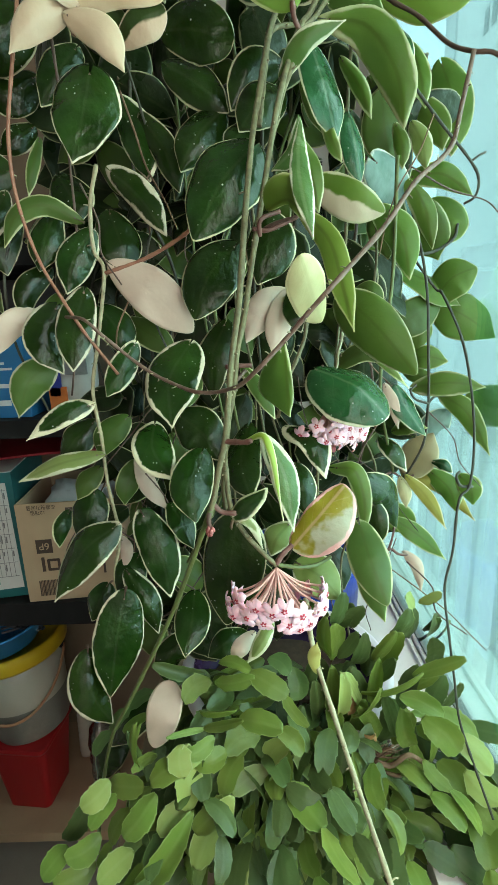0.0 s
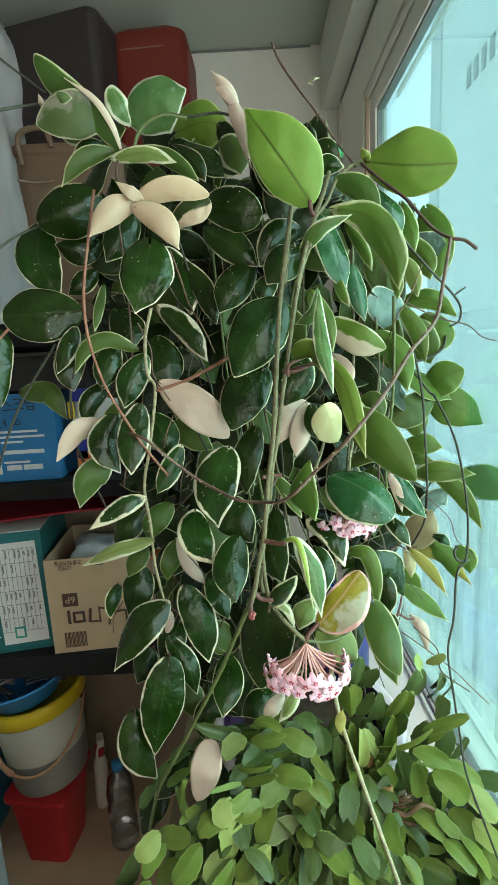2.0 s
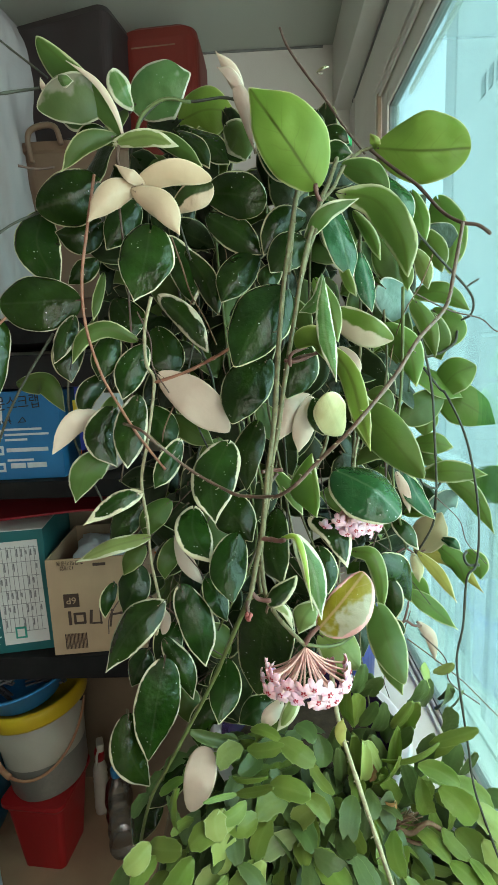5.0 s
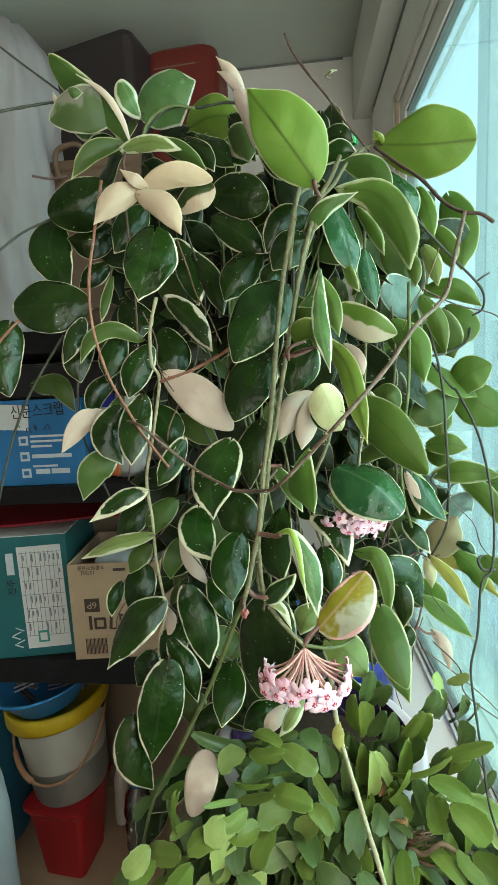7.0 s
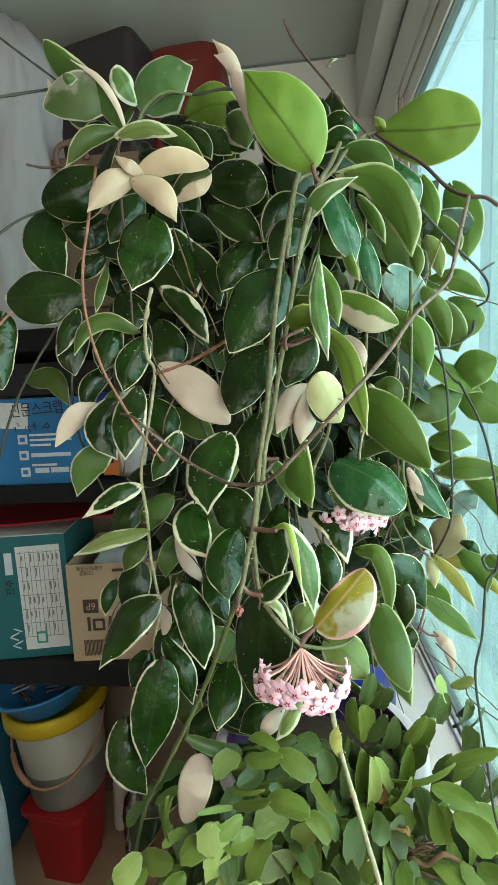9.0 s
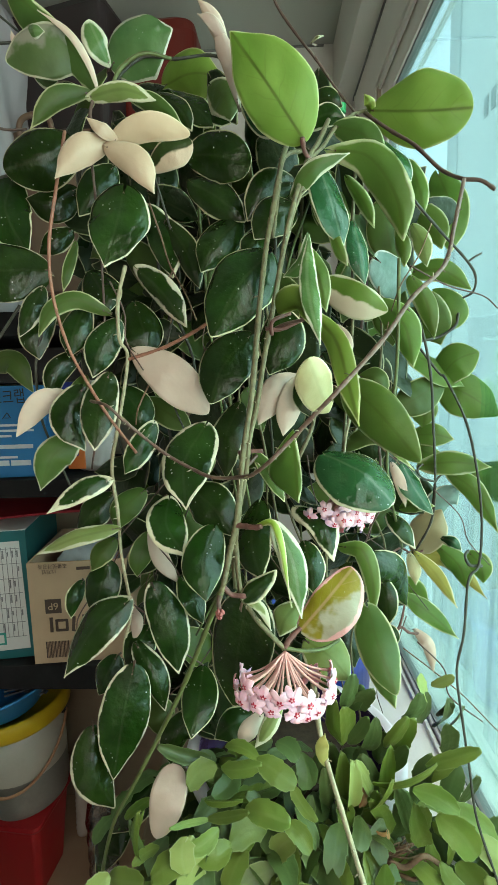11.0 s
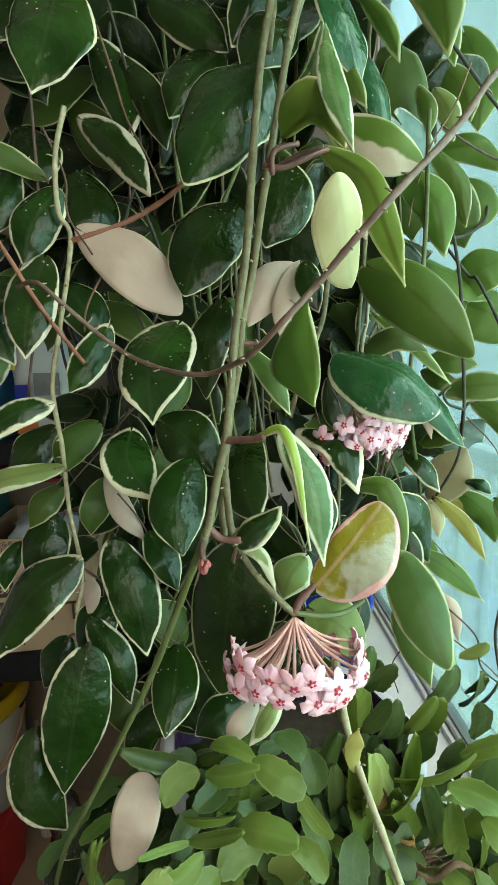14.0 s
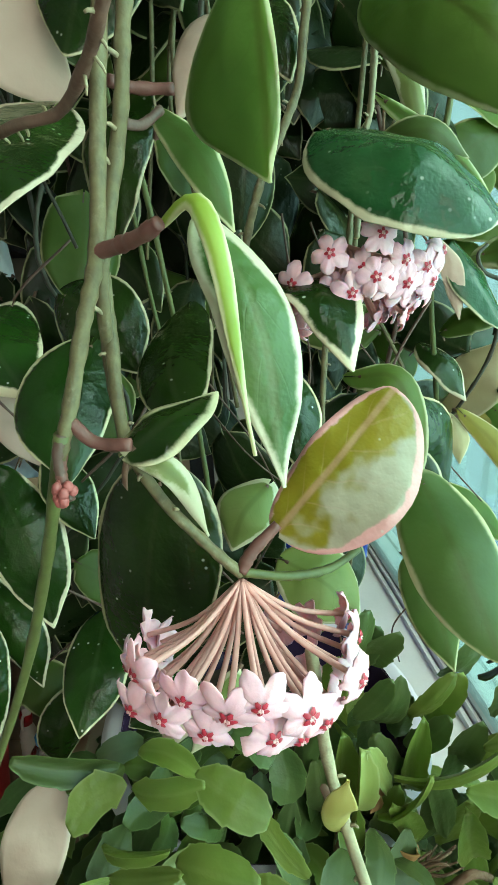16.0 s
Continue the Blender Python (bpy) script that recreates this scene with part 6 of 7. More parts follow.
vine("wine", 0.0018, (-0.018, 0.350, 1.372), (-0.011, 0.355, 1.372), (0.001, 0.356, 1.372))
vine("brown", 0.0016, (-0.015, 0.350, 1.361), (-0.010, 0.355, 1.362), (-0.004, 0.360, 1.368))
vine("grey", 0.0018, (0.051, 0.400, 1.422), (0.049, 0.400, 1.408), (0.047, 0.400, 1.391), (0.041, 0.395, 1.376), (0.032, 0.390, 1.358), (0.026, 0.385, 1.341), (0.022, 0.385, 1.325))
vine("scarred", 0.0015, (0.083, 0.420, 1.421), (0.083, 0.420, 1.405), (0.082, 0.420, 1.388), (0.078, 0.415, 1.373), (0.072, 0.400, 1.334))
vine("grey", 0.0014, (0.059, 0.400, 1.292), (0.058, 0.400, 1.266), (0.058, 0.400, 1.249), (0.059, 0.400, 1.226))
vine("wine", 0.0018, (-0.033, 0.312, 1.270), (-0.034, 0.311, 1.264), (-0.033, 0.309, 1.260))
vine("bark", 0.0055, (0.072, 0.390, 0.994), (0.068, 0.385, 0.973), (0.071, 0.380, 0.948), (0.072, 0.370, 0.913))
vine("bark", 0.0026, (0.107, 0.400, 0.927), (0.117, 0.385, 0.956), (0.131, 0.380, 0.957), (0.148, 0.380, 0.970), (0.169, 0.390, 0.948))
vine("bark", 0.0020, (0.114, 0.400, 0.916), (0.124, 0.385, 0.943), (0.139, 0.380, 0.944), (0.157, 0.390, 0.939))
vine("dark", 0.0013, (-0.296, 0.400, 1.569), (-0.289, 0.420, 1.587), (-0.267, 0.440, 1.614), (-0.245, 0.460, 1.632), (-0.232, 0.480, 1.643))
vine("dark", 0.0015, (-0.294, 0.420, 1.712), (-0.277, 0.430, 1.727), (-0.253, 0.450, 1.742), (-0.217, 0.470, 1.756))
vine("dark", 0.0011, (-0.294, 0.440, 1.829), (-0.287, 0.450, 1.813), (-0.263, 0.460, 1.794), (-0.235, 0.470, 1.774), (-0.227, 0.480, 1.770))
vine("orange", 0.0015, (-0.358, 0.430, 1.407), (-0.329, 0.430, 1.450), (-0.310, 0.435, 1.493), (-0.290, 0.440, 1.517), (-0.277, 0.455, 1.536))
vine("dark", 0.0014, (-0.236, 0.450, 1.508), (-0.268, 0.450, 1.466), (-0.296, 0.450, 1.422), (-0.324, 0.455, 1.363), (-0.350, 0.460, 1.292))
vine("brown", 0.0012, (-0.259, 0.460, 1.679), (-0.244, 0.470, 1.679), (-0.229, 0.480, 1.684))
vine("dark", .0013, (0.121, 0.460, 1.640), (0.142, 0.460, 1.607), (0.174, 0.465, 1.573), (0.207, 0.470, 1.541), (0.216, 0.470, 1.525), (0.216, 0.475, 1.512), (0.208, 0.480, 1.507))
vine("dark", .0010, (0.209, 0.470, 1.541), (0.215, 0.470, 1.545), (0.223, 0.475, 1.549))
vine("brown", .0007, (0.148, 0.460, 1.536), (0.187, 0.465, 1.517), (0.224, 0.470, 1.507), (0.240, 0.470, 1.494), (0.257, 0.470, 1.488))
vine("dark", .0014, (0.161, 0.490, 1.511), (0.174, 0.485, 1.460), (0.179, 0.480, 1.421), (0.180, 0.475, 1.382), (0.182, 0.470, 1.322), (0.182, 0.475, 1.278), (0.175, 0.490, 1.244), (0.169, 0.500, 1.227))
vine("dark", .0013, (0.162, 0.500, 1.473), (0.189, 0.490, 1.433), (0.194, 0.480, 1.425), (0.212, 0.470, 1.381), (0.221, 0.460, 1.329), (0.223, 0.450, 1.278), (0.217, 0.440, 1.238), (0.205, 0.435, 1.224), (0.196, 0.420, 1.177), (0.186, 0.410, 1.142), (0.185, 0.390, 1.101), (0.186, 0.375, 1.066), (0.187, 0.360, 1.032), (0.198, 0.345, 0.992), (0.211, 0.330, 0.950))
vine("dark", .0017, (0.159, 0.510, 1.466), (0.197, 0.520, 1.471), (0.217, 0.520, 1.483), (0.223, 0.525, 1.498))
vine("dark", .0012, (0.182, 0.470, 1.318), (0.168, 0.468, 1.323), (0.162, 0.466, 1.332), (0.168, 0.468, 1.338))
vine("dark", .0012, (0.182, 0.470, 1.318), (0.190, 0.475, 1.324), (0.203, 0.480, 1.324))
vine("dark", .0016, (0.222, 0.445, 1.235), (0.208, 0.440, 1.238), (0.203, 0.440, 1.248), (0.208, 0.445, 1.251))
vine("wine", .0013, (0.169, 0.500, 1.227), (0.154, 0.490, 1.238), (0.141, 0.480, 1.237))
vine("wine", .0012, (0.169, 0.500, 1.227), (0.176, 0.500, 1.229), (0.182, 0.500, 1.231))
vine("wine", .0015, (0.140, 0.460, 1.156), (0.147, 0.460, 1.160), (0.157, 0.465, 1.151), (0.170, 0.470, 1.147))
vine("wine", .0013, (0.144, 0.460, 1.159), (0.149, 0.465, 1.169), (0.157, 0.480, 1.182))
vine("dark", .0013, (0.182, 0.470, 1.320), (0.182, 0.475, 1.286))
vine("grey", .0020, (-0.022, 0.335, 1.317), (-0.021, 0.331, 1.297), (-0.018, 0.322, 1.270), (-0.009, 0.320, 1.251), (0.003, 0.321, 1.235), (0.015, 0.322, 1.221))
vine("green", .0016, (0.015, 0.322, 1.222), (0.031, 0.326, 1.217), (0.047, 0.334, 1.214), (0.061, 0.345, 1.215))
vine("wine", .0021, (0.015, 0.322, 1.222), (0.019, 0.324, 1.228), (0.028, 0.327, 1.236))
vine("grey", .0018, (0.022, 0.385, 1.535), (0.030, 0.388, 1.564), (0.038, 0.392, 1.584), (0.044, 0.402, 1.609), (0.059, 0.420, 1.629), (0.074, 0.450, 1.658), (0.093, 0.468, 1.678), (0.108, 0.475, 1.685))
vine("wine", .0019, (0.038, 0.388, 1.621), (0.040, 0.395, 1.615), (0.045, 0.402, 1.610))
vine("grey", .0021, (0.013, 0.400, 1.549), (0.019, 0.410, 1.592), (0.026, 0.430, 1.626), (0.046, 0.450, 1.640))
vine("wine", .0016, (0.010, 0.360, 1.464), (0.011, 0.355, 1.474), (0.025, 0.360, 1.480))
vine("wine", .0016, (0.005, 0.360, 1.469), (0.017, 0.360, 1.468), (0.036, 0.362, 1.476), (0.043, 0.368, 1.480))
vine("brown", .0016, (0.106, 0.475, 1.683), (0.124, 0.450, 1.654), (0.139, 0.425, 1.629), (0.151, 0.395, 1.596), (0.160, 0.374, 1.580), (0.171, 0.366, 1.575), (0.179, 0.360, 1.566))


# ---- flower heads ----
petal_skin = plain("petal_pink", (0.74, 0.48, 0.56), 0.6, 0.14, 130, 0.12, fine=900)
corona_skin = plain("corona_red", (0.42, 0.03, 0.055), 0.35, 0.2, 200, 0.1)
bud_skin = plain("bud_pink", (0.32, 0.10, 0.09), 0.5, 0.25, 160, 0.2)
BUDS = Vector((-0.0330, 0.3080, 1.2580))
crown_skin = plain("crown_pale", (0.80, 0.55, 0.55), 0.3, 0.1, 200, 0.1)
pedicel_skin = plain("pedicel_pink", (0.66, 0.36, 0.32), 0.5, 0.15, 120, 0.2)


def flower_mesh(size, seed):
    """A waxy five-lobed flower facing +z: flat fused lobes with a crinkled, turned-back rim and a small red star."""
    rng = random.Random(seed)
    verts, faces, slots = [], [], []
    rings, segs = 7, 60
    flop = [rng.uniform(0.5, 1.5) for k in range(5)]
    long = [rng.uniform(0.93, 1.07) for k in range(5)]
    shift = rng.uniform(0, 6.28)
    for face in (0, 1):
        start = len(verts)
        for i in range(rings + 1):
            f = i / rings
            for j in range(segs):
                k, p = divmod(j / segs * 5, 1.0)
                k, p = int(k), abs(2 * p - 1)
                a = 2 * math.pi * j / segs
                rim = (0.325 + 0.190 * (1 - p ** 1.8)) * long[k]
                rim *= 1 + 0.13 * noise.noise(Vector((4.4 * math.cos(a), 4.4 * math.sin(a), shift)))
                r = size * (0.02 + (rim - 0.02) * f)
                bow = 1 - p
                z = -size * (0.13 * flop[k] * bow * f ** 4 + 0.05 * f ** 2) + 0.11 * size * noise.noise(Vector((3.2 * math.cos(a), 3.2 * math.sin(a), shift + 7))) * f ** 3
                z -= 0.03 * size * p * f ** 2
                verts.append((r * math.cos(a), r * math.sin(a), z - (0.0004 if face else 0)))
        for i in range(rings):
            for j in range(segs):
                q, w = start + i * segs + j, start + i * segs + (j + 1) % segs
                g = (q, q + segs, w + segs, w)
                faces.append(g if not face else g[::-1])
                slots.append(0)
    n = (rings + 1) * segs
    for j in range(segs):
        q, w = rings * segs + j, rings * segs + (j + 1) % segs
        faces.append((q, q + n, w + n, w))
        slots.append(0)
    # the star: five glossy red lobes round a pale heart
    for k in range(5):
        a = 2 * math.pi * (k + 0.5) / 5
        for reach, wide, high, slot in ((0.150, 0.050, 0.075, 1), (0.070, 0.020, 0.09, 2)):
            s = len(verts)
            for x, y, z in ((0, 0, 0.7), (0.55, 1, 0.5), (1.0, 0.45, 0.2), (1.0, -0.45, 0.2), (0.55, -1, 0.5), (0.55, 0, 1.0)):
                x, y, z = x * reach * size, y * wide * size, z * high * size
                verts.append((x * math.cos(a) - y * math.sin(a), x * math.sin(a) + y * math.cos(a), z))
            faces += [(s + (i + 1) % 5, s + 5, s + i) for i in range(5)]
            slots += [slot] * 5
    me = mesh_of("flower", verts, faces, (petal_skin, corona_skin, crown_skin), slots)
    smooth(me)
    return me


petal_skin.node_tree.nodes["Principled BSDF"].inputs["Subsurface Weight"].default_value = 0.3
petal_skin.node_tree.nodes["Principled BSDF"].inputs["Subsurface Scale"].default_value = 0.002
flower_kinds = [flower_mesh(0.0165, k) for k in range(5)]


def umbel(top, axis, reach, n, seed, spread=62.0, size=1.0):
    """A flower head: stalks fan out from the top, each with one flower that faces outwards."""
    rng = random.Random(seed)
    ob = new("flower_head")
    ob.parent = hoya
    axis = Vector(axis).normalized()
    turn = axis.to_track_quat("Z", "Y").to_matrix()
    heads = []
    for k in range(n):
        f = (k + 0.5) / n
        a = k * 2.39996
        tilt = radians(spread) * (0.52 + 0.48 * f) + rng.uniform(-0.13, 0.13)
        d = turn @ Vector((math.sin(tilt) * math.cos(a), math.sin(tilt) * math.sin(a), math.cos(tilt)))
        if d.y > 0.45:
            continue
        end = Vector(top) + d * reach * (1 + 0.09 * rng.uniform(-1, 1)) + axis * 0.0
        mid = (Vector(top) + end) / 2 - d.cross(d.cross(axis)) * 0.004
        part("pedicel", tube(spline([Vector(top), mid, end], 5), (0.0008, 0.0010), 6), pedicel_skin, ob, "", True)
        flat = Vector((d.x, d.y, 0))
        face = (d * 0.45 + flat.normalized() * 0.55 + Vector((rng.uniform(-0.25, 0.25), rng.uniform(-0.35, 0.05), rng.uniform(-0.15, 0.3)))).normalized()
        heads.append((end, face))
    for end, face in heads:
        fl = new("flower", rng.choice(flower_kinds))
        fl.parent = ob
        m = face.to_track_quat("Z", "Y").to_matrix().to_4x4()
        fl.matrix_local = Matrix.Translation(end) @ m @ Matrix.Rotation(rng.uniform(0, 6.28), 4, "Z") @ Matrix.Scale(size * rng.uniform(0.92, 1.06), 4)
    return tagged(ob, "domed cluster of small waxy pink flowers with red centres")


umbel((0.015, 0.322, 1.219), (-0.02, -0.22, -0.97), 0.0450, 37, 3, 67, 1.05)
umbel((0.064, 0.386, 1.329), (0.10, -0.42, -0.90), 0.036, 42, 5, 60, 0.88)

# a small ball of red buds below the fork of the main stems
buds = new("bud_cluster")
buds.parent = hoya
tagged(buds, "small tight ball of dark pink flower buds")
rng = random.Random(6)
for k in range(16):
    d = Vector((rng.gauss(0, 1), rng.gauss(0, 1), rng.gauss(-0.3, 1))).normalized()
    bm = bmesh.new()
    bmesh.ops.create_icosphere(bm, subdivisions=2, radius=0.0014)
    for v in bm.verts:
        v.co = Vector((v.co.x, v.co.y, v.co.z * 1.25)) + BUDS + d * 0.0026
    part("bud", bm, bud_skin, buds, "", True)

# ---- dim leaves and vines deeper in the plant ----
rng = random.Random(21)
fill = {"v": [], "f": [], "s": [], "margin": [], "mid": [], "spot": []}
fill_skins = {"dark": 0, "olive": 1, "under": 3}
for k in range(680):
    z = rng.uniform(1.03, 1.76)
    low, high = (-0.18, 0.12) if z > 1.68 else (-0.20, 0.18) if z > 1.52 else (-0.17, 0.19) if z > 1.3 else (-0.165, 0.19) if z > 1.14 else (-0.16, 0.06)
    x = rng.uniform(low, high)
    y = rng.uniform(0.50, 0.68)
    if z > 1.60:
        y = rng.uniform(0.495, 0.60)
    if k >= 520:
        x, y, z = rng.uniform(-0.20, 0.0), rng.uniform(0.55, 0.66), rng.uniform(1.42, 1.71)
    a = rng.gauss(-90, 45)
    ln = rng.uniform(0.05, 0.075)
    base = Vector((x, y, z))
    along = Vector((ln * math.cos(radians(a)), rng.uniform(-0.02, 0.02), ln * math.sin(radians(a))))
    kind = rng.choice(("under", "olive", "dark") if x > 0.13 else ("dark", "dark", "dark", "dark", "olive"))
    verts, faces, slots, margin, mid, spot = leaf_shape(along.length, ln * rng.uniform(0.6, 0.75), rng.uniform(5, 30), k + 5000, rows=12, cols=8)
    along.normalize()
    face = Matrix.Rotation(radians(rng.uniform(-50, 50)), 3, along) @ (Vector((0, -1, 0.1)) - along * Vector((0, -1, 0.1)).dot(along)).normalized()
    m = Matrix.Translation(base) @ Matrix((along.cross(face), along, face)).transposed().to_4x4()
    n = len(fill["v"])
    fill["v"] += [m @ Vector(v) for v in verts]
    fill["f"] += [tuple(i + n for i in f) for f in faces]
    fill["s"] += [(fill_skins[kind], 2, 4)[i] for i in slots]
    fill["margin"] += margin
    fill["mid"] += mid
    fill["spot"] += [c for p in spot for c in p]
me = mesh_of("inner_foliage", fill["v"], fill["f"], (skin_inner_shade, skin_olive, skin_back, skin_light, petiole_skin), fill["s"])
me.attributes.new("margin", "FLOAT", "POINT").data.foreach_set("value", fill["margin"])
me.attributes.new("midrib", "FLOAT", "POINT").data.foreach_set("value", fill["mid"])
me.attributes.new("blade", "FLOAT_VECTOR", "POINT").data.foreach_set("vector", fill["spot"])
smooth(me)
inner = tagged(new("inner_foliage", me), "dense inner leaves with shade put into their dark colour", kind="stuff")
inner.parent = hoya
for k in range(24):
    x = rng.uniform(-0.17, 0.13)
    y = rng.uniform(0.44, 0.60)
    pts = [(x + rng.gauss(0, 0.008) + 0.01 * i * rng.uniform(-1, 1), y + rng.gauss(0, 0.01), (1.64 if x < 0.08 else 1.54) - i * 0.10) for i in range(rng.randint(4, 6))]
    vine(rng.choice(("grey", "green", "dark", "dark", "brown")), rng.uniform(0.0011, 0.0019), *pts)

for k in range(34):
    # thin bare tendrils among the leaves
    x, z = rng.uniform(-0.16, 0.17), rng.uniform(1.12, 1.62)
    y = rng.uniform(0.43, 0.50)
    dx = rng.uniform(-0.03, 0.03)
    pts = [(x + dx * i + rng.gauss(0, 0.005), y + rng.gauss(0, 0.006), z - 0.028 * i) for i in range(rng.randint(3, 5))]
    vine(rng.choice(("brown", "bark", "brown")), rng.uniform(0.0005, 0.0009), *pts)

# pot of the wax plant, high up behind the leaves
pot = thing("hanging_pot", "dark plastic pot of the wax plant hidden among its leaves", "pot")
part("body", lathe(((0.0, 0.0), (0.075, 0.0), (0.098, 0.15), (0.104, 0.15), (0.104, 0.165), (0.094, 0.165), (0.09, 0.15), (0.0, 0.145)), 40), pot_dark, pot, "", True)
pot.matrix_world = pose(-0.02, 0.70, 1.50)

# ---- the holiday cactus below ----
cactus_skins = [leaf_skin("cactus_green", (0.085, 0.160, 0.026), (0.160, 0.245, 0.046), (0.22, 0.31, 0.10), 0.0006, 0.0, 0.34, (0.45, 0.58, 0.20), 0.32, veins=0.25)]
# darker copy of the joint skin, with shade between joints put into it
cactus_shade_tone = leaf_skin("cactus_green_in_shade", (0.038, 0.078, 0.022), (0.075, 0.128, 0.038), (0.11, 0.17, 0.06), 0.0006, 0.0, 0.36, (0.36, 0.50, 0.20), 0.26, veins=0.25)
cactus_skins.append(cactus_shade_tone)
# paler copy of the joint skin, with light on the joints put into it
cactus_skins.append(leaf_skin("cactus_green_in_light", (0.21, 0.30, 0.075), (0.29, 0.37, 0.11), (0.33, 0.42, 0.18), 0.0006, 0.0, 0.45, (0.45, 0.5, 0.15), 0.2, veins=0.2))
cactus_shaped = random.Random(31)


def segment_mesh(seed):
    """One flat, toothed stem joint along +y, 36 mm long, with a raised midrib."""
    rng = random.Random(seed)
    rows, cols = 30, 6
    wide = rng.uniform(0.52, 0.66)
    teeth = rng.choice((2, 3, 3))
    verts, faces, margin, mid = [], [], [], []
    bow = rng.uniform(-0.12, 0.12)
    curve = rng.uniform(-0.55, 0.1)
    fold = rng.uniform(-0.05, 0.42)
    for face in (1, -1):
        for i in range(rows + 1):
            u = i / rows
            half = 0.5 * wide * min(1.0, 0.22 + 2.1 * u ** 0.8) ** 1.0 * (1 - max(0.0, (u - 0.62) / 0.38) ** 2 * 0.62)
            saw = (u * teeth + 0.35) % 1.0
            half *= 0.89 + 0.14 * saw ** 3
            if u > 0.97:
                half *= 0.88
            for j in range(cols + 1):
                v = 2 * j / cols - 1
                lift = 0.022 * (1 - abs(v)) ** 4 * face + 0.010 * face * (1 - v * v)
                lift += curve * (u - 0.5) ** 2 - curve * 0.25 + fold * abs(v) ** 1.3 * half
                verts.append(tuple(0.036 * c for c in (v * half + bow * math.sin(math.pi * u), u, lift)))
                margin.append((1 - abs(v)) * half * 0.036)
                mid.append(abs(v * half) * 0.036)
    w = cols + 1
    n = (rows + 1) * w
    for i in range(rows):
        for j in range(cols):
            a = i * w + j
            faces.append((a, a + 1, a + w + 1, a + w))
            b = n + a
            faces.append((b, b + w, b + w + 1, b + 1))
    for j in range(cols):
        a = rows * w + j
        faces.append((a, a + 1, n + a + 1, n + a))
        faces.append((j, n + j, n + j + 1, j + 1))
    for i in range(rows):
        a = i * w
        faces.append((a, a + w, n + a + w, n + a))
        a += cols
        faces.append((a, n + a, n + a + w, a + w))
    out = []
    for skin in cactus_skins:
        me = mesh_of("stem_joint", verts, faces, (skin,))
        me.attributes.new("margin", "FLOAT", "POINT").data.foreach_set("value", margin)
        me.attributes.new("midrib", "FLOAT", "POINT").data.foreach_set("value", mid)
        smooth(me)
        out.append(me)
    return out


joint_kinds = [segment_mesh(40 + k) for k in range(8)]
cactus = thing("holiday_cactus", "bushy holiday cactus with flat toothed green stem joints", "plant")


def joint(base, tip, face, rng, skin=0, width=0.0):
    base, tip = Vector(base), Vector(tip)
    along = (tip - base).normalized()
    face = Vector(face)
    face = (face - along * face.dot(along)).normalized()
    turn = Matrix((along.cross(face), along, face)).transposed().to_4x4()
    ob = new("stem_joint", rng.choice(joint_kinds)[skin])
    ob.parent = cactus
    ln = (tip - base).length / 0.036
    ob.matrix_local = Matrix.Translation(base) @ turn @ Matrix.Diagonal((width / 0.0209 if width else ln * rng.uniform(0.88, 1.08), ln, ln, 1))
    return ob


def fitted_joint(base, tip, width, skin=0):
    """A joint placed and sized to fit the camera's view, its flat side turned roughly towards it."""
    rng = cactus_shaped
    face = Vector((rng.gauss(0, 0.5), -1, rng.gauss(0.7, 0.45)))
    base, tip = Vector(base), Vector(tip)
    tip = tip + (tip - base) * 0.08
    return joint(base, tip, face, rng, skin, width)


def branch(start, heading, rise, n, rng, length=0.036, droop=0.34, skin=0):
    """A chain of joints that arches from the start and hangs at its end."""
    p = Vector(start)
    az = heading
    el = rise
    side = rng.uniform(-0.9, 0.9)
    for k in range(n):
        d = Vector((math.cos(az) * math.cos(el), math.sin(az) * math.cos(el), math.sin(el)))
        q = p + d * length * rng.uniform(0.85, 1.15)
        if q.x > 0.12 and q.z > 0.95:
            break
        up = Vector((0, 0, 1)) if abs(d.z) < 0.85 else Vector((-math.cos(az), -math.sin(az), 0.2))
        face = up + Vector((rng.gauss(0, 0.45), rng.gauss(-0.35, 0.45), 0))
        joint(p, q, face, rng, skin)
        p = q - d * 0.0015
        az += rng.gauss(side * 0.15, 0.22)
        el -= droop * rng.uniform(0.6, 1.4)
    return p


rng = random.Random(77)
CX, CY, CZ = 0.06, 0.50, 0.965
for k in range(64):
    a = rng.uniform(-math.pi * 1.02, 0.1)
    r = rng.uniform(0.0, 0.10)
    start = (CX + r * math.cos(a) * 1.5, CY + r * math.sin(a) * 0.8, CZ + rng.uniform(-0.04, 0.03))
    branch(start, a + rng.gauss(0, 0.35), rng.uniform(-0.1, 0.7), rng.randint(3, 6), rng, rng.uniform(0.025, 0.034), rng.uniform(0.2, 0.42), 1 if rng.random() < 0.75 else 0)

for k in range(105):
    # shoots that spill over the front of the pot
    x = rng.uniform(-0.10, 0.24)
    start = (x, rng.uniform(0.37, 0.46), rng.uniform(0.90, 1.005) - 0.12 * abs(x - 0.05))
    branch(start, radians(-90 + rng.gauss(45 * (x - 0.03) / 0.15, 32)), rng.uniform(-0.35, 0.5), rng.randint(2, 5), rng, rng.uniform(0.026, 0.036), rng.uniform(0.15, 0.4), 1 if rng.random() < 0.55 else 0)

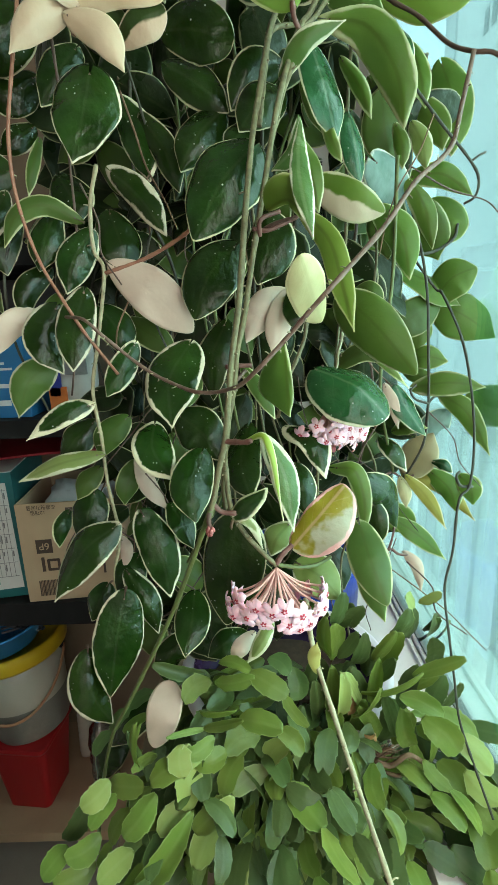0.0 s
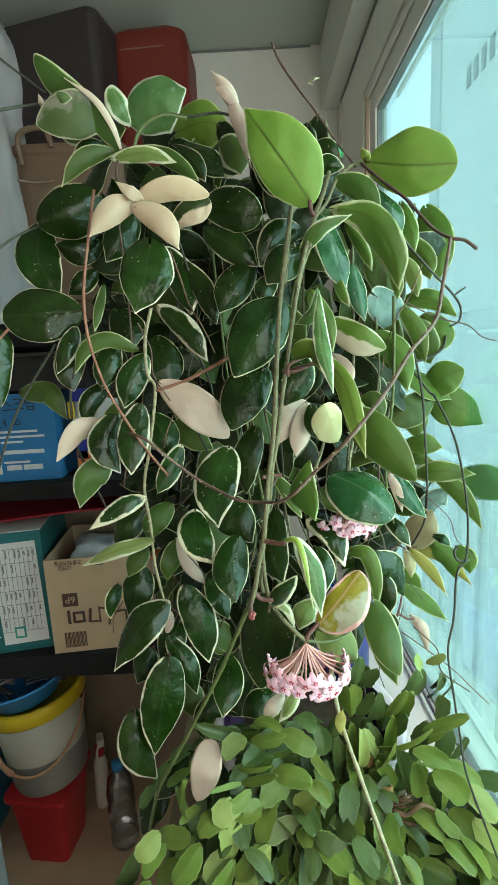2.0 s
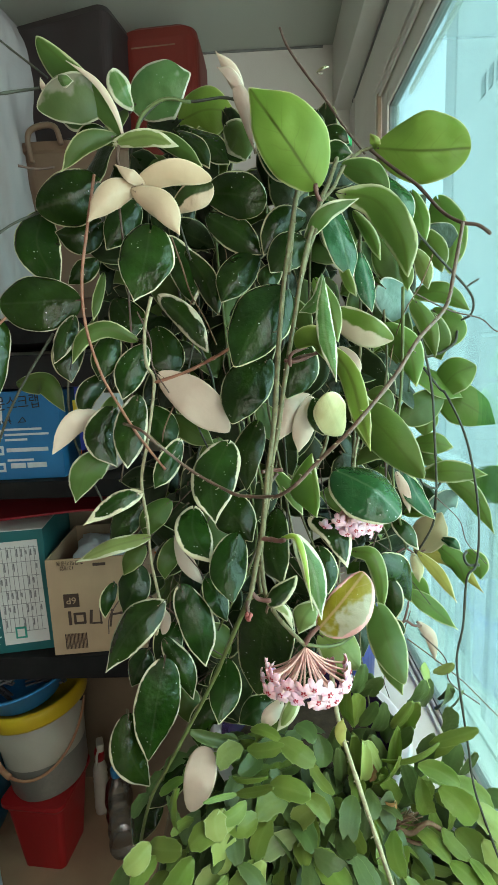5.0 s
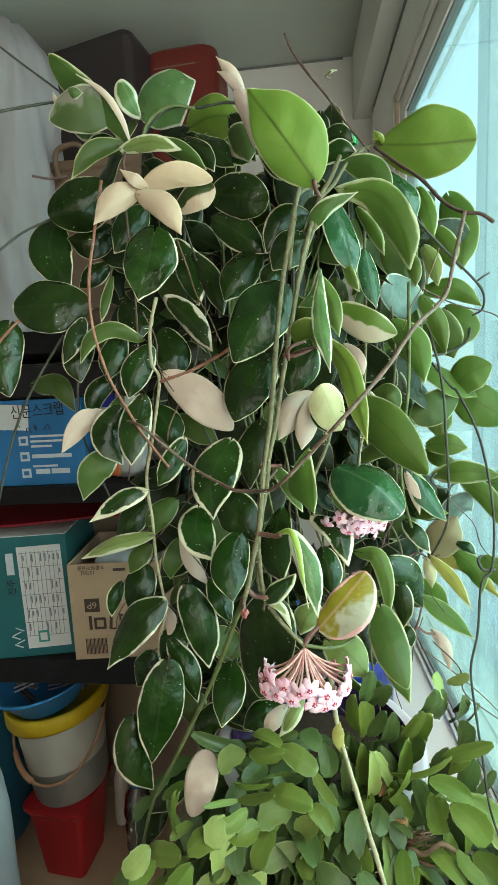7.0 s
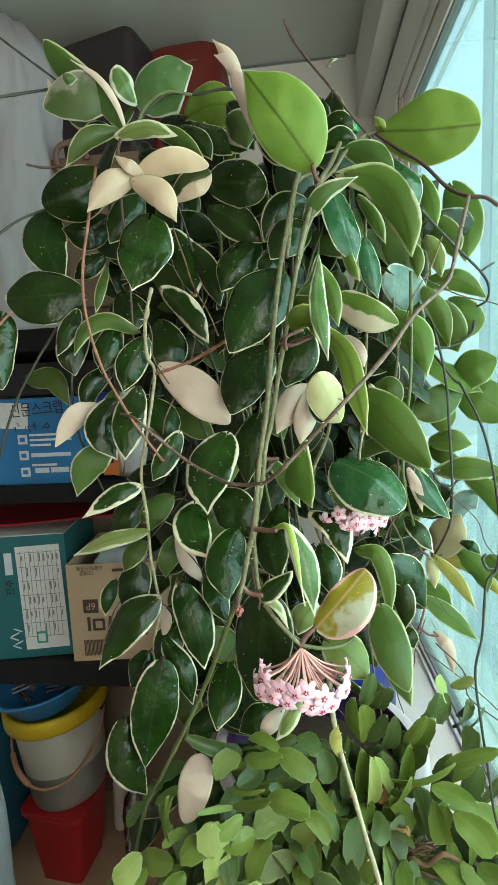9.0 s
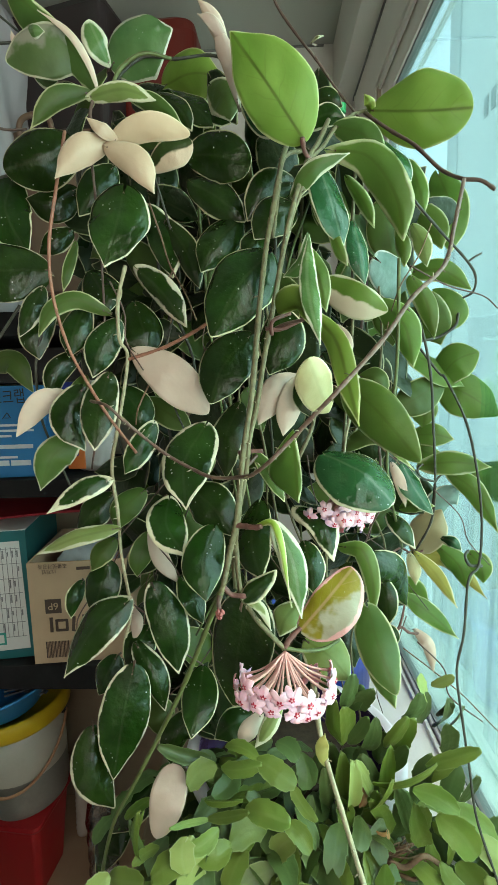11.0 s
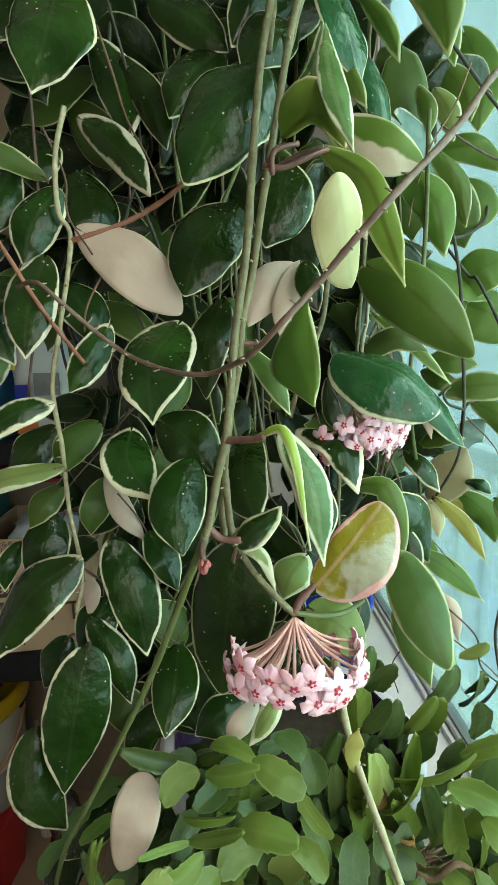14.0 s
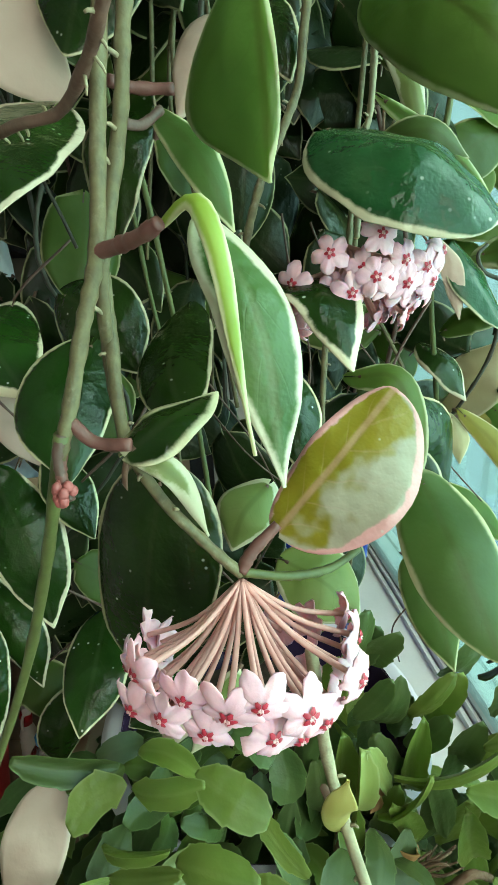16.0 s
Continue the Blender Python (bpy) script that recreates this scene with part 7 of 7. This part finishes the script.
for k in range(70):
    # the far side by the sill and the low front
    x = rng.uniform(0.06, 0.24) if k < 45 else rng.uniform(-0.10, 0.10)
    start = (x, rng.uniform(0.38, 0.46), rng.uniform(0.85, 0.96))
    branch(start, radians(-90 + rng.gauss(30 * (x - 0.03) / 0.15, 40)), rng.uniform(-0.4, 0.4), rng.randint(2, 4), rng, rng.uniform(0.036, 0.048), rng.uniform(0.1, 0.35), 1 if rng.random() < 0.5 else 0)

for k in range(105):
    # a dense curtain of shoots in front of the pot
    x = rng.uniform(-0.11, 0.13)
    start = (x, rng.uniform(0.355, 0.395), rng.uniform(0.86, 1.03) - 0.25 * max(0, -x - 0.02))
    branch(start, radians(-90 + rng.gauss(20 * (x - 0.03) / 0.15, 40)), rng.uniform(-0.9, 0.2), rng.randint(1, 3), rng, rng.uniform(0.030, 0.042), rng.uniform(0.1, 0.3), 1 if rng.random() < 0.6 else 0)

fitted_joint((-0.055, 0.386, 1.069), (-0.099, 0.372, 1.093), 0.0128, 1)
fitted_joint((-0.048, 0.371, 1.076), (-0.071, 0.357, 1.067), 0.0215, 0)
fitted_joint((-0.043, 0.366, 1.077), (-0.008, 0.352, 1.093), 0.0142, 0)
fitted_joint((-0.039, 0.371, 1.095), (-0.010, 0.357, 1.095), 0.0122, 0)
fitted_joint((-0.010, 0.356, 1.096), (0.021, 0.342, 1.084), 0.0225, 0)
fitted_joint((0.019, 0.351, 1.078), (0.039, 0.337, 1.056), 0.0116, 0)
fitted_joint((0.008, 0.386, 1.086), (0.026, 0.372, 1.080), 0.0179, 1)
fitted_joint((0.032, 0.391, 1.071), (0.035, 0.377, 1.047), 0.0191, 1)
fitted_joint((-0.056, 0.351, 1.040), (-0.020, 0.337, 1.061), 0.0109, 0)
fitted_joint((-0.058, 0.356, 1.055), (-0.025, 0.342, 1.069), 0.0055, 0)
fitted_joint((-0.021, 0.346, 1.055), (0.015, 0.332, 1.058), 0.0232, 0)
fitted_joint((0.013, 0.341, 1.048), (0.033, 0.327, 1.036), 0.0152, 0)
fitted_joint((-0.042, 0.376, 1.003), (-0.013, 0.362, 0.988), 0.0295, 1)
fitted_joint((-0.045, 0.346, 1.036), (-0.069, 0.332, 1.031), 0.0146, 0)
fitted_joint((-0.052, 0.351, 1.040), (-0.084, 0.337, 1.046), 0.0074, 0)
fitted_joint((-0.116, 0.356, 1.011), (-0.115, 0.342, 1.050), 0.0102, 0)
fitted_joint((-0.122, 0.361, 1.005), (-0.112, 0.347, 1.049), 0.0062, 0)
fitted_joint((-0.099, 0.346, 1.017), (-0.118, 0.332, 1.016), 0.0128, 0)
fitted_joint((-0.074, 0.336, 1.039), (-0.071, 0.322, 1.021), 0.0219, 2)
fitted_joint((0.071, 0.401, 1.074), (0.065, 0.387, 1.125), 0.0205, 0)
fitted_joint((0.079, 0.416, 1.098), (0.083, 0.402, 1.142), 0.0200, 1)
fitted_joint((0.092, 0.416, 1.098), (0.102, 0.402, 1.128), 0.0166, 1)
fitted_joint((0.080, 0.406, 1.068), (0.095, 0.392, 1.105), 0.0153, 1)
fitted_joint((0.119, 0.416, 1.055), (0.135, 0.402, 1.097), 0.0156, 0)
fitted_joint((0.117, 0.416, 1.033), (0.136, 0.402, 1.065), 0.0168, 1)
fitted_joint((0.165, 0.426, 1.099), (0.149, 0.412, 1.130), 0.0213, 2)
fitted_joint((0.138, 0.421, 1.081), (0.149, 0.407, 1.119), 0.0190, 1)
fitted_joint((0.172, 0.436, 1.108), (0.186, 0.422, 1.129), 0.0148, 2)
fitted_joint((0.174, 0.436, 1.063), (0.182, 0.422, 1.102), 0.0219, 1)
fitted_joint((0.193, 0.436, 1.064), (0.198, 0.422, 1.094), 0.0138, 1)
fitted_joint((0.188, 0.436, 1.029), (0.183, 0.422, 1.073), 0.0209, 1)
fitted_joint((0.150, 0.386, 1.061), (0.190, 0.372, 1.089), 0.0145, 0)
fitted_joint((0.101, 0.391, 1.038), (0.152, 0.377, 1.070), 0.0080, 0)
fitted_joint((0.195, 0.416, 1.035), (0.178, 0.402, 1.009), 0.0233, 1)
fitted_joint((0.133, 0.371, 1.051), (0.167, 0.357, 1.043), 0.0171, 0)
fitted_joint((0.146, 0.346, 1.051), (0.172, 0.332, 1.029), 0.0282, 0)
fitted_joint((0.078, 0.401, 1.001), (0.079, 0.387, 1.062), 0.0187, 2)
fitted_joint((0.104, 0.401, 1.012), (0.084, 0.387, 1.062), 0.0164, 2)
fitted_joint((0.093, 0.391, 1.008), (0.114, 0.377, 1.052), 0.0193, 0)
fitted_joint((0.005, 0.356, 0.994), (0.023, 0.342, 1.031), 0.0190, 2)
fitted_joint((0.042, 0.401, 1.015), (0.032, 0.387, 0.971), 0.0187, 1)
fitted_joint((0.051, 0.411, 1.019), (0.058, 0.397, 1.074), 0.0168, 1)
fitted_joint((0.061, 0.411, 0.989), (0.055, 0.397, 1.045), 0.0181, 1)
fitted_joint((0.089, 0.406, 0.951), (0.075, 0.392, 1.009), 0.0191, 1)
fitted_joint((0.119, 0.396, 0.976), (0.099, 0.382, 1.026), 0.0185, 0)
fitted_joint((0.142, 0.401, 0.972), (0.124, 0.387, 1.034), 0.0186, 1)
fitted_joint((0.153, 0.386, 0.977), (0.136, 0.372, 1.032), 0.0180, 0)
fitted_joint((0.196, 0.416, 0.989), (0.205, 0.402, 1.033), 0.0202, 1)
fitted_joint((-0.015, 0.386, 1.029), (0.011, 0.372, 1.053), 0.0118, 1)
fitted_joint((0.000, 0.386, 1.015), (-0.020, 0.372, 1.043), 0.0139, 1)
fitted_joint((-0.142, 0.336, 1.000), (-0.163, 0.322, 0.988), 0.0239, 2)
fitted_joint((-0.145, 0.341, 0.991), (-0.111, 0.327, 1.003), 0.0222, 0)
fitted_joint((-0.135, 0.331, 0.990), (-0.156, 0.317, 0.972), 0.0196, 0)
fitted_joint((-0.098, 0.326, 0.995), (-0.124, 0.312, 0.968), 0.0255, 0)
fitted_joint((-0.067, 0.326, 0.984), (-0.093, 0.312, 0.970), 0.0235, 2)
fitted_joint((-0.069, 0.336, 1.039), (-0.068, 0.322, 0.987), 0.0274, 2)
fitted_joint((-0.114, 0.346, 1.001), (-0.111, 0.332, 1.063), 0.0117, 0)
fitted_joint((-0.110, 0.351, 1.002), (-0.120, 0.337, 1.051), 0.0086, 1)
fitted_joint((-0.032, 0.351, 0.997), (-0.057, 0.337, 0.989), 0.0236, 1)
fitted_joint((-0.031, 0.328, 0.990), (-0.061, 0.314, 0.969), 0.0236, 0)
fitted_joint((-0.029, 0.321, 0.997), (-0.061, 0.307, 0.940), 0.0311, 2)
fitted_joint((0.006, 0.346, 0.996), (-0.028, 0.332, 0.989), 0.0223, 0)
fitted_joint((0.015, 0.341, 1.001), (0.002, 0.327, 0.961), 0.0241, 0)
fitted_joint((0.002, 0.331, 0.957), (-0.007, 0.317, 0.902), 0.0242, 0)
fitted_joint((-0.008, 0.326, 0.957), (-0.039, 0.312, 0.922), 0.0177, 0)
fitted_joint((0.049, 0.351, 0.959), (0.046, 0.337, 0.932), 0.0263, 0)
fitted_joint((0.049, 0.346, 0.921), (0.030, 0.332, 0.877), 0.0232, 2)
fitted_joint((0.050, 0.346, 0.922), (0.069, 0.332, 0.895), 0.0199, 0)
fitted_joint((0.092, 0.326, 0.932), (0.092, 0.312, 0.881), 0.0273, 2)
fitted_joint((0.028, 0.356, 1.003), (0.060, 0.342, 0.973), 0.0260, 0)
fitted_joint((0.137, 0.376, 0.892), (0.178, 0.362, 0.885), 0.0227, 0)
fitted_joint((0.161, 0.376, 1.025), (0.203, 0.362, 1.006), 0.0234, 0)
fitted_joint((0.183, 0.361, 1.014), (0.213, 0.347, 0.987), 0.0249, 2)
fitted_joint((0.168, 0.361, 0.918), (0.216, 0.347, 0.909), 0.0240, 0)
fitted_joint((0.200, 0.366, 0.964), (0.229, 0.352, 0.943), 0.0248, 2)
fitted_joint((0.066, 0.346, 0.883), (0.073, 0.332, 0.859), 0.0203, 2)
fitted_joint((-0.121, 0.316, 0.943), (-0.148, 0.302, 0.928), 0.0246, 2)
fitted_joint((-0.159, 0.321, 0.921), (-0.191, 0.307, 0.919), 0.0231, 0)
fitted_joint((-0.185, 0.326, 0.936), (-0.204, 0.312, 0.921), 0.0232, 0)
fitted_joint((-0.155, 0.331, 0.943), (-0.182, 0.317, 0.936), 0.0212, 0)
fitted_joint((-0.177, 0.356, 0.951), (-0.194, 0.342, 0.926), 0.0190, 1)
fitted_joint((-0.064, 0.316, 0.987), (-0.111, 0.302, 0.927), 0.0230, 0)
fitted_joint((-0.022, 0.316, 0.944), (-0.035, 0.302, 0.917), 0.0204, 2)
fitted_joint((0.147, 0.366, 0.866), (0.179, 0.352, 0.835), 0.0272, 1)
fitted_joint((0.104, 0.386, 0.887), (0.131, 0.372, 0.858), 0.0244, 1)
fitted_joint((0.080, 0.391, 0.913), (0.102, 0.377, 0.884), 0.0243, 1)
fitted_joint((0.207, 0.356, 0.938), (0.226, 0.342, 0.920), 0.0223, 0)
fitted_joint((0.183, 0.346, 0.894), (0.218, 0.332, 0.869), 0.0280, 1)
fitted_joint((0.134, 0.391, 0.919), (0.172, 0.377, 0.912), 0.0146, 0)
fitted_joint((0.117, 0.396, 0.944), (0.148, 0.382, 0.944), 0.0121, 0)
fitted_joint((0.017, 0.366, 0.886), (0.038, 0.352, 0.844), 0.0258, 1)
fitted_joint((-0.096, 0.346, 0.904), (-0.074, 0.332, 0.875), 0.0224, 1)
fitted_joint((0.080, 0.426, 1.092), (0.094, 0.412, 1.124), 0.0182, 1)
fitted_joint((0.076, 0.416, 1.058), (0.074, 0.402, 1.107), 0.0227, 0)
fitted_joint((0.099, 0.421, 1.048), (0.107, 0.407, 1.092), 0.0171, 1)
fitted_joint((0.135, 0.421, 1.043), (0.144, 0.407, 1.091), 0.0195, 0)
fitted_joint((0.162, 0.436, 1.066), (0.160, 0.422, 1.108), 0.0210, 1)
fitted_joint((0.179, 0.436, 1.074), (0.186, 0.422, 1.099), 0.0161, 1)
fitted_joint((0.124, 0.416, 0.996), (0.121, 0.402, 1.064), 0.0143, 0)
fitted_joint((0.116, 0.416, 1.003), (0.093, 0.402, 1.055), 0.0237, 1)
fitted_joint((0.165, 0.426, 1.001), (0.164, 0.412, 1.048), 0.0205, 1)
fitted_joint((0.144, 0.411, 0.950), (0.152, 0.397, 1.004), 0.0252, 0)
fitted_joint((0.172, 0.416, 0.957), (0.184, 0.402, 0.990), 0.0189, 0)
fitted_joint((0.081, 0.416, 0.986), (0.073, 0.402, 1.057), 0.0183, 0)
fitted_joint((0.099, 0.411, 0.960), (0.106, 0.397, 1.019), 0.0201, 0)
fitted_joint((0.130, 0.416, 0.950), (0.134, 0.402, 1.015), 0.0247, 1)
fitted_joint((0.060, 0.416, 0.947), (0.052, 0.402, 1.014), 0.0188, 1)
fitted_joint((0.179, 0.416, 0.911), (0.181, 0.402, 0.966), 0.0221, 0)
fitted_joint((0.160, 0.426, 1.008), (0.185, 0.412, 1.036), 0.0122, 0)
fitted_joint((0.117, 0.431, 1.023), (0.118, 0.417, 1.068), 0.0163, 1)
fitted_joint((0.098, 0.436, 0.999), (0.093, 0.422, 1.047), 0.0218, 1)
fitted_joint((0.155, 0.436, 0.967), (0.154, 0.422, 1.018), 0.0216, 1)
fitted_joint((0.077, 0.436, 1.001), (0.066, 0.422, 1.051), 0.0209, 1)
fitted_joint((0.196, 0.436, 0.952), (0.188, 0.422, 1.005), 0.0202, 1)
fitted_joint((0.120, 0.416, 0.898), (0.120, 0.402, 0.962), 0.0222, 0)
fitted_joint((0.094, 0.416, 0.901), (0.081, 0.402, 0.966), 0.0212, 1)
fitted_joint((0.163, 0.416, 0.893), (0.161, 0.402, 0.957), 0.0215, 0)
fitted_joint((0.146, 0.426, 0.879), (0.146, 0.412, 0.939), 0.0222, 1)

# withered joints and fibres in the middle of the cactus
tagged(leaf("dry", ((0.097, 0.385, 0.957), (0.103, 0.375, 0.985), (0.110, 0.370, 1.006)), (0.009, 0.011), turn=20, lift=10, widest=0.5, point=0.9, cup=0.9, twist=90, stalked=0, parent=cactus), "withered curled brown joint")
fibres = random.Random(91)
for k in range(12):
    a = Vector((0.104, 0.400, 0.937)).lerp(Vector((0.123, 0.390, 0.964)), fibres.random()) + Vector((0, 0, fibres.uniform(-0.006, 0.006)))
    b = Vector((0.123, 0.390, 0.964)).lerp(Vector((0.156, 0.395, 0.955)), fibres.random()) + Vector((0, fibres.uniform(-0.008, 0.008), fibres.uniform(-0.008, 0.012)))
    part("dry_fibre", tube(spline([a, (a + b) / 2 + Vector((0, -0.004, fibres.uniform(-0.006, 0.010))), b], 5), (0.0012, 0.0006), 5), bark["bark"], cactus, "", True)

cactus_pot = thing("cactus_pot", "pinkish white pot with dark purple inside holding the cactus", "pot")
part("body", lathe(((0.0, 0.0), (0.085, 0.0), (0.095, 0.01), (0.122, 0.172), (0.130, 0.176), (0.132, 0.184), (0.126, 0.188), (0.116, 0.186)), 52), pot_white, cactus_pot, "", True)
part("inner_glaze", lathe(((0.1165, 0.1875), (0.112, 0.17), (0.106, 0.14), (0.0, 0.139)), 52), purple_glaze, cactus_pot, "dark purple inside", True)
part("soil", lathe(((0.0, 0.15), (0.104, 0.142), (0.104, 0.1405), (0.0, 0.1402)), 30), soil, cactus_pot)
cactus_pot.matrix_world = pose(0.032, 0.50, 0.80)
blue_pail = thing("blue_pail", "deep blue plastic pail behind the cactus", "pail")
part("body", lathe(((0.0, 0.0), (0.075, 0.0), (0.078, 0.005), (0.098, 0.19), (0.104, 0.195), (0.104, 0.205), (0.096, 0.205), (0.090, 0.02), (0.0, 0.015)), 44), deep_blue_plastic, blue_pail, "", True)
blue_pail.matrix_world = pose(0.080, 0.745, 0.80) @ Matrix.Scale(1.05, 4)
stand = thing("plant_stand", "plain plant stand under the pots", "stand")
part("top", box((0.42, 0.64, 0.03), (0.03, 0.60, 0.785), 0.004), card_in, stand)
for sx in (-1, 1):
    for sy in (-1, 1):
        part("leg", box((0.03, 0.03, 0.77), (0.03 + sx * 0.18, 0.60 + sy * 0.29, 0.385)), card_in, stand)

clip = thing("plant_clip", "small bright green plastic clip on the stems of the wax plant", "clip")
part("band", lathe(((0.0030, -0.004), (0.0042, -0.004), (0.0042, 0.004), (0.0030, 0.004), (0.0030, -0.004)), 16, (0.090, 0.520, 1.712)), clip_green, clip, "", True)
part("tab", box((0.003, 0.004, 0.010), (0.0945, 0.520, 1.712), 0.0008), clip_green, clip)
leaf("dry", ((0.098, 0.405, 1.028), (0.094, 0.397, 1.018), (0.088, 0.392, 1.010)), (0.006, 0.005), turn=20, cup=0.8, twist=60, parent=cactus)
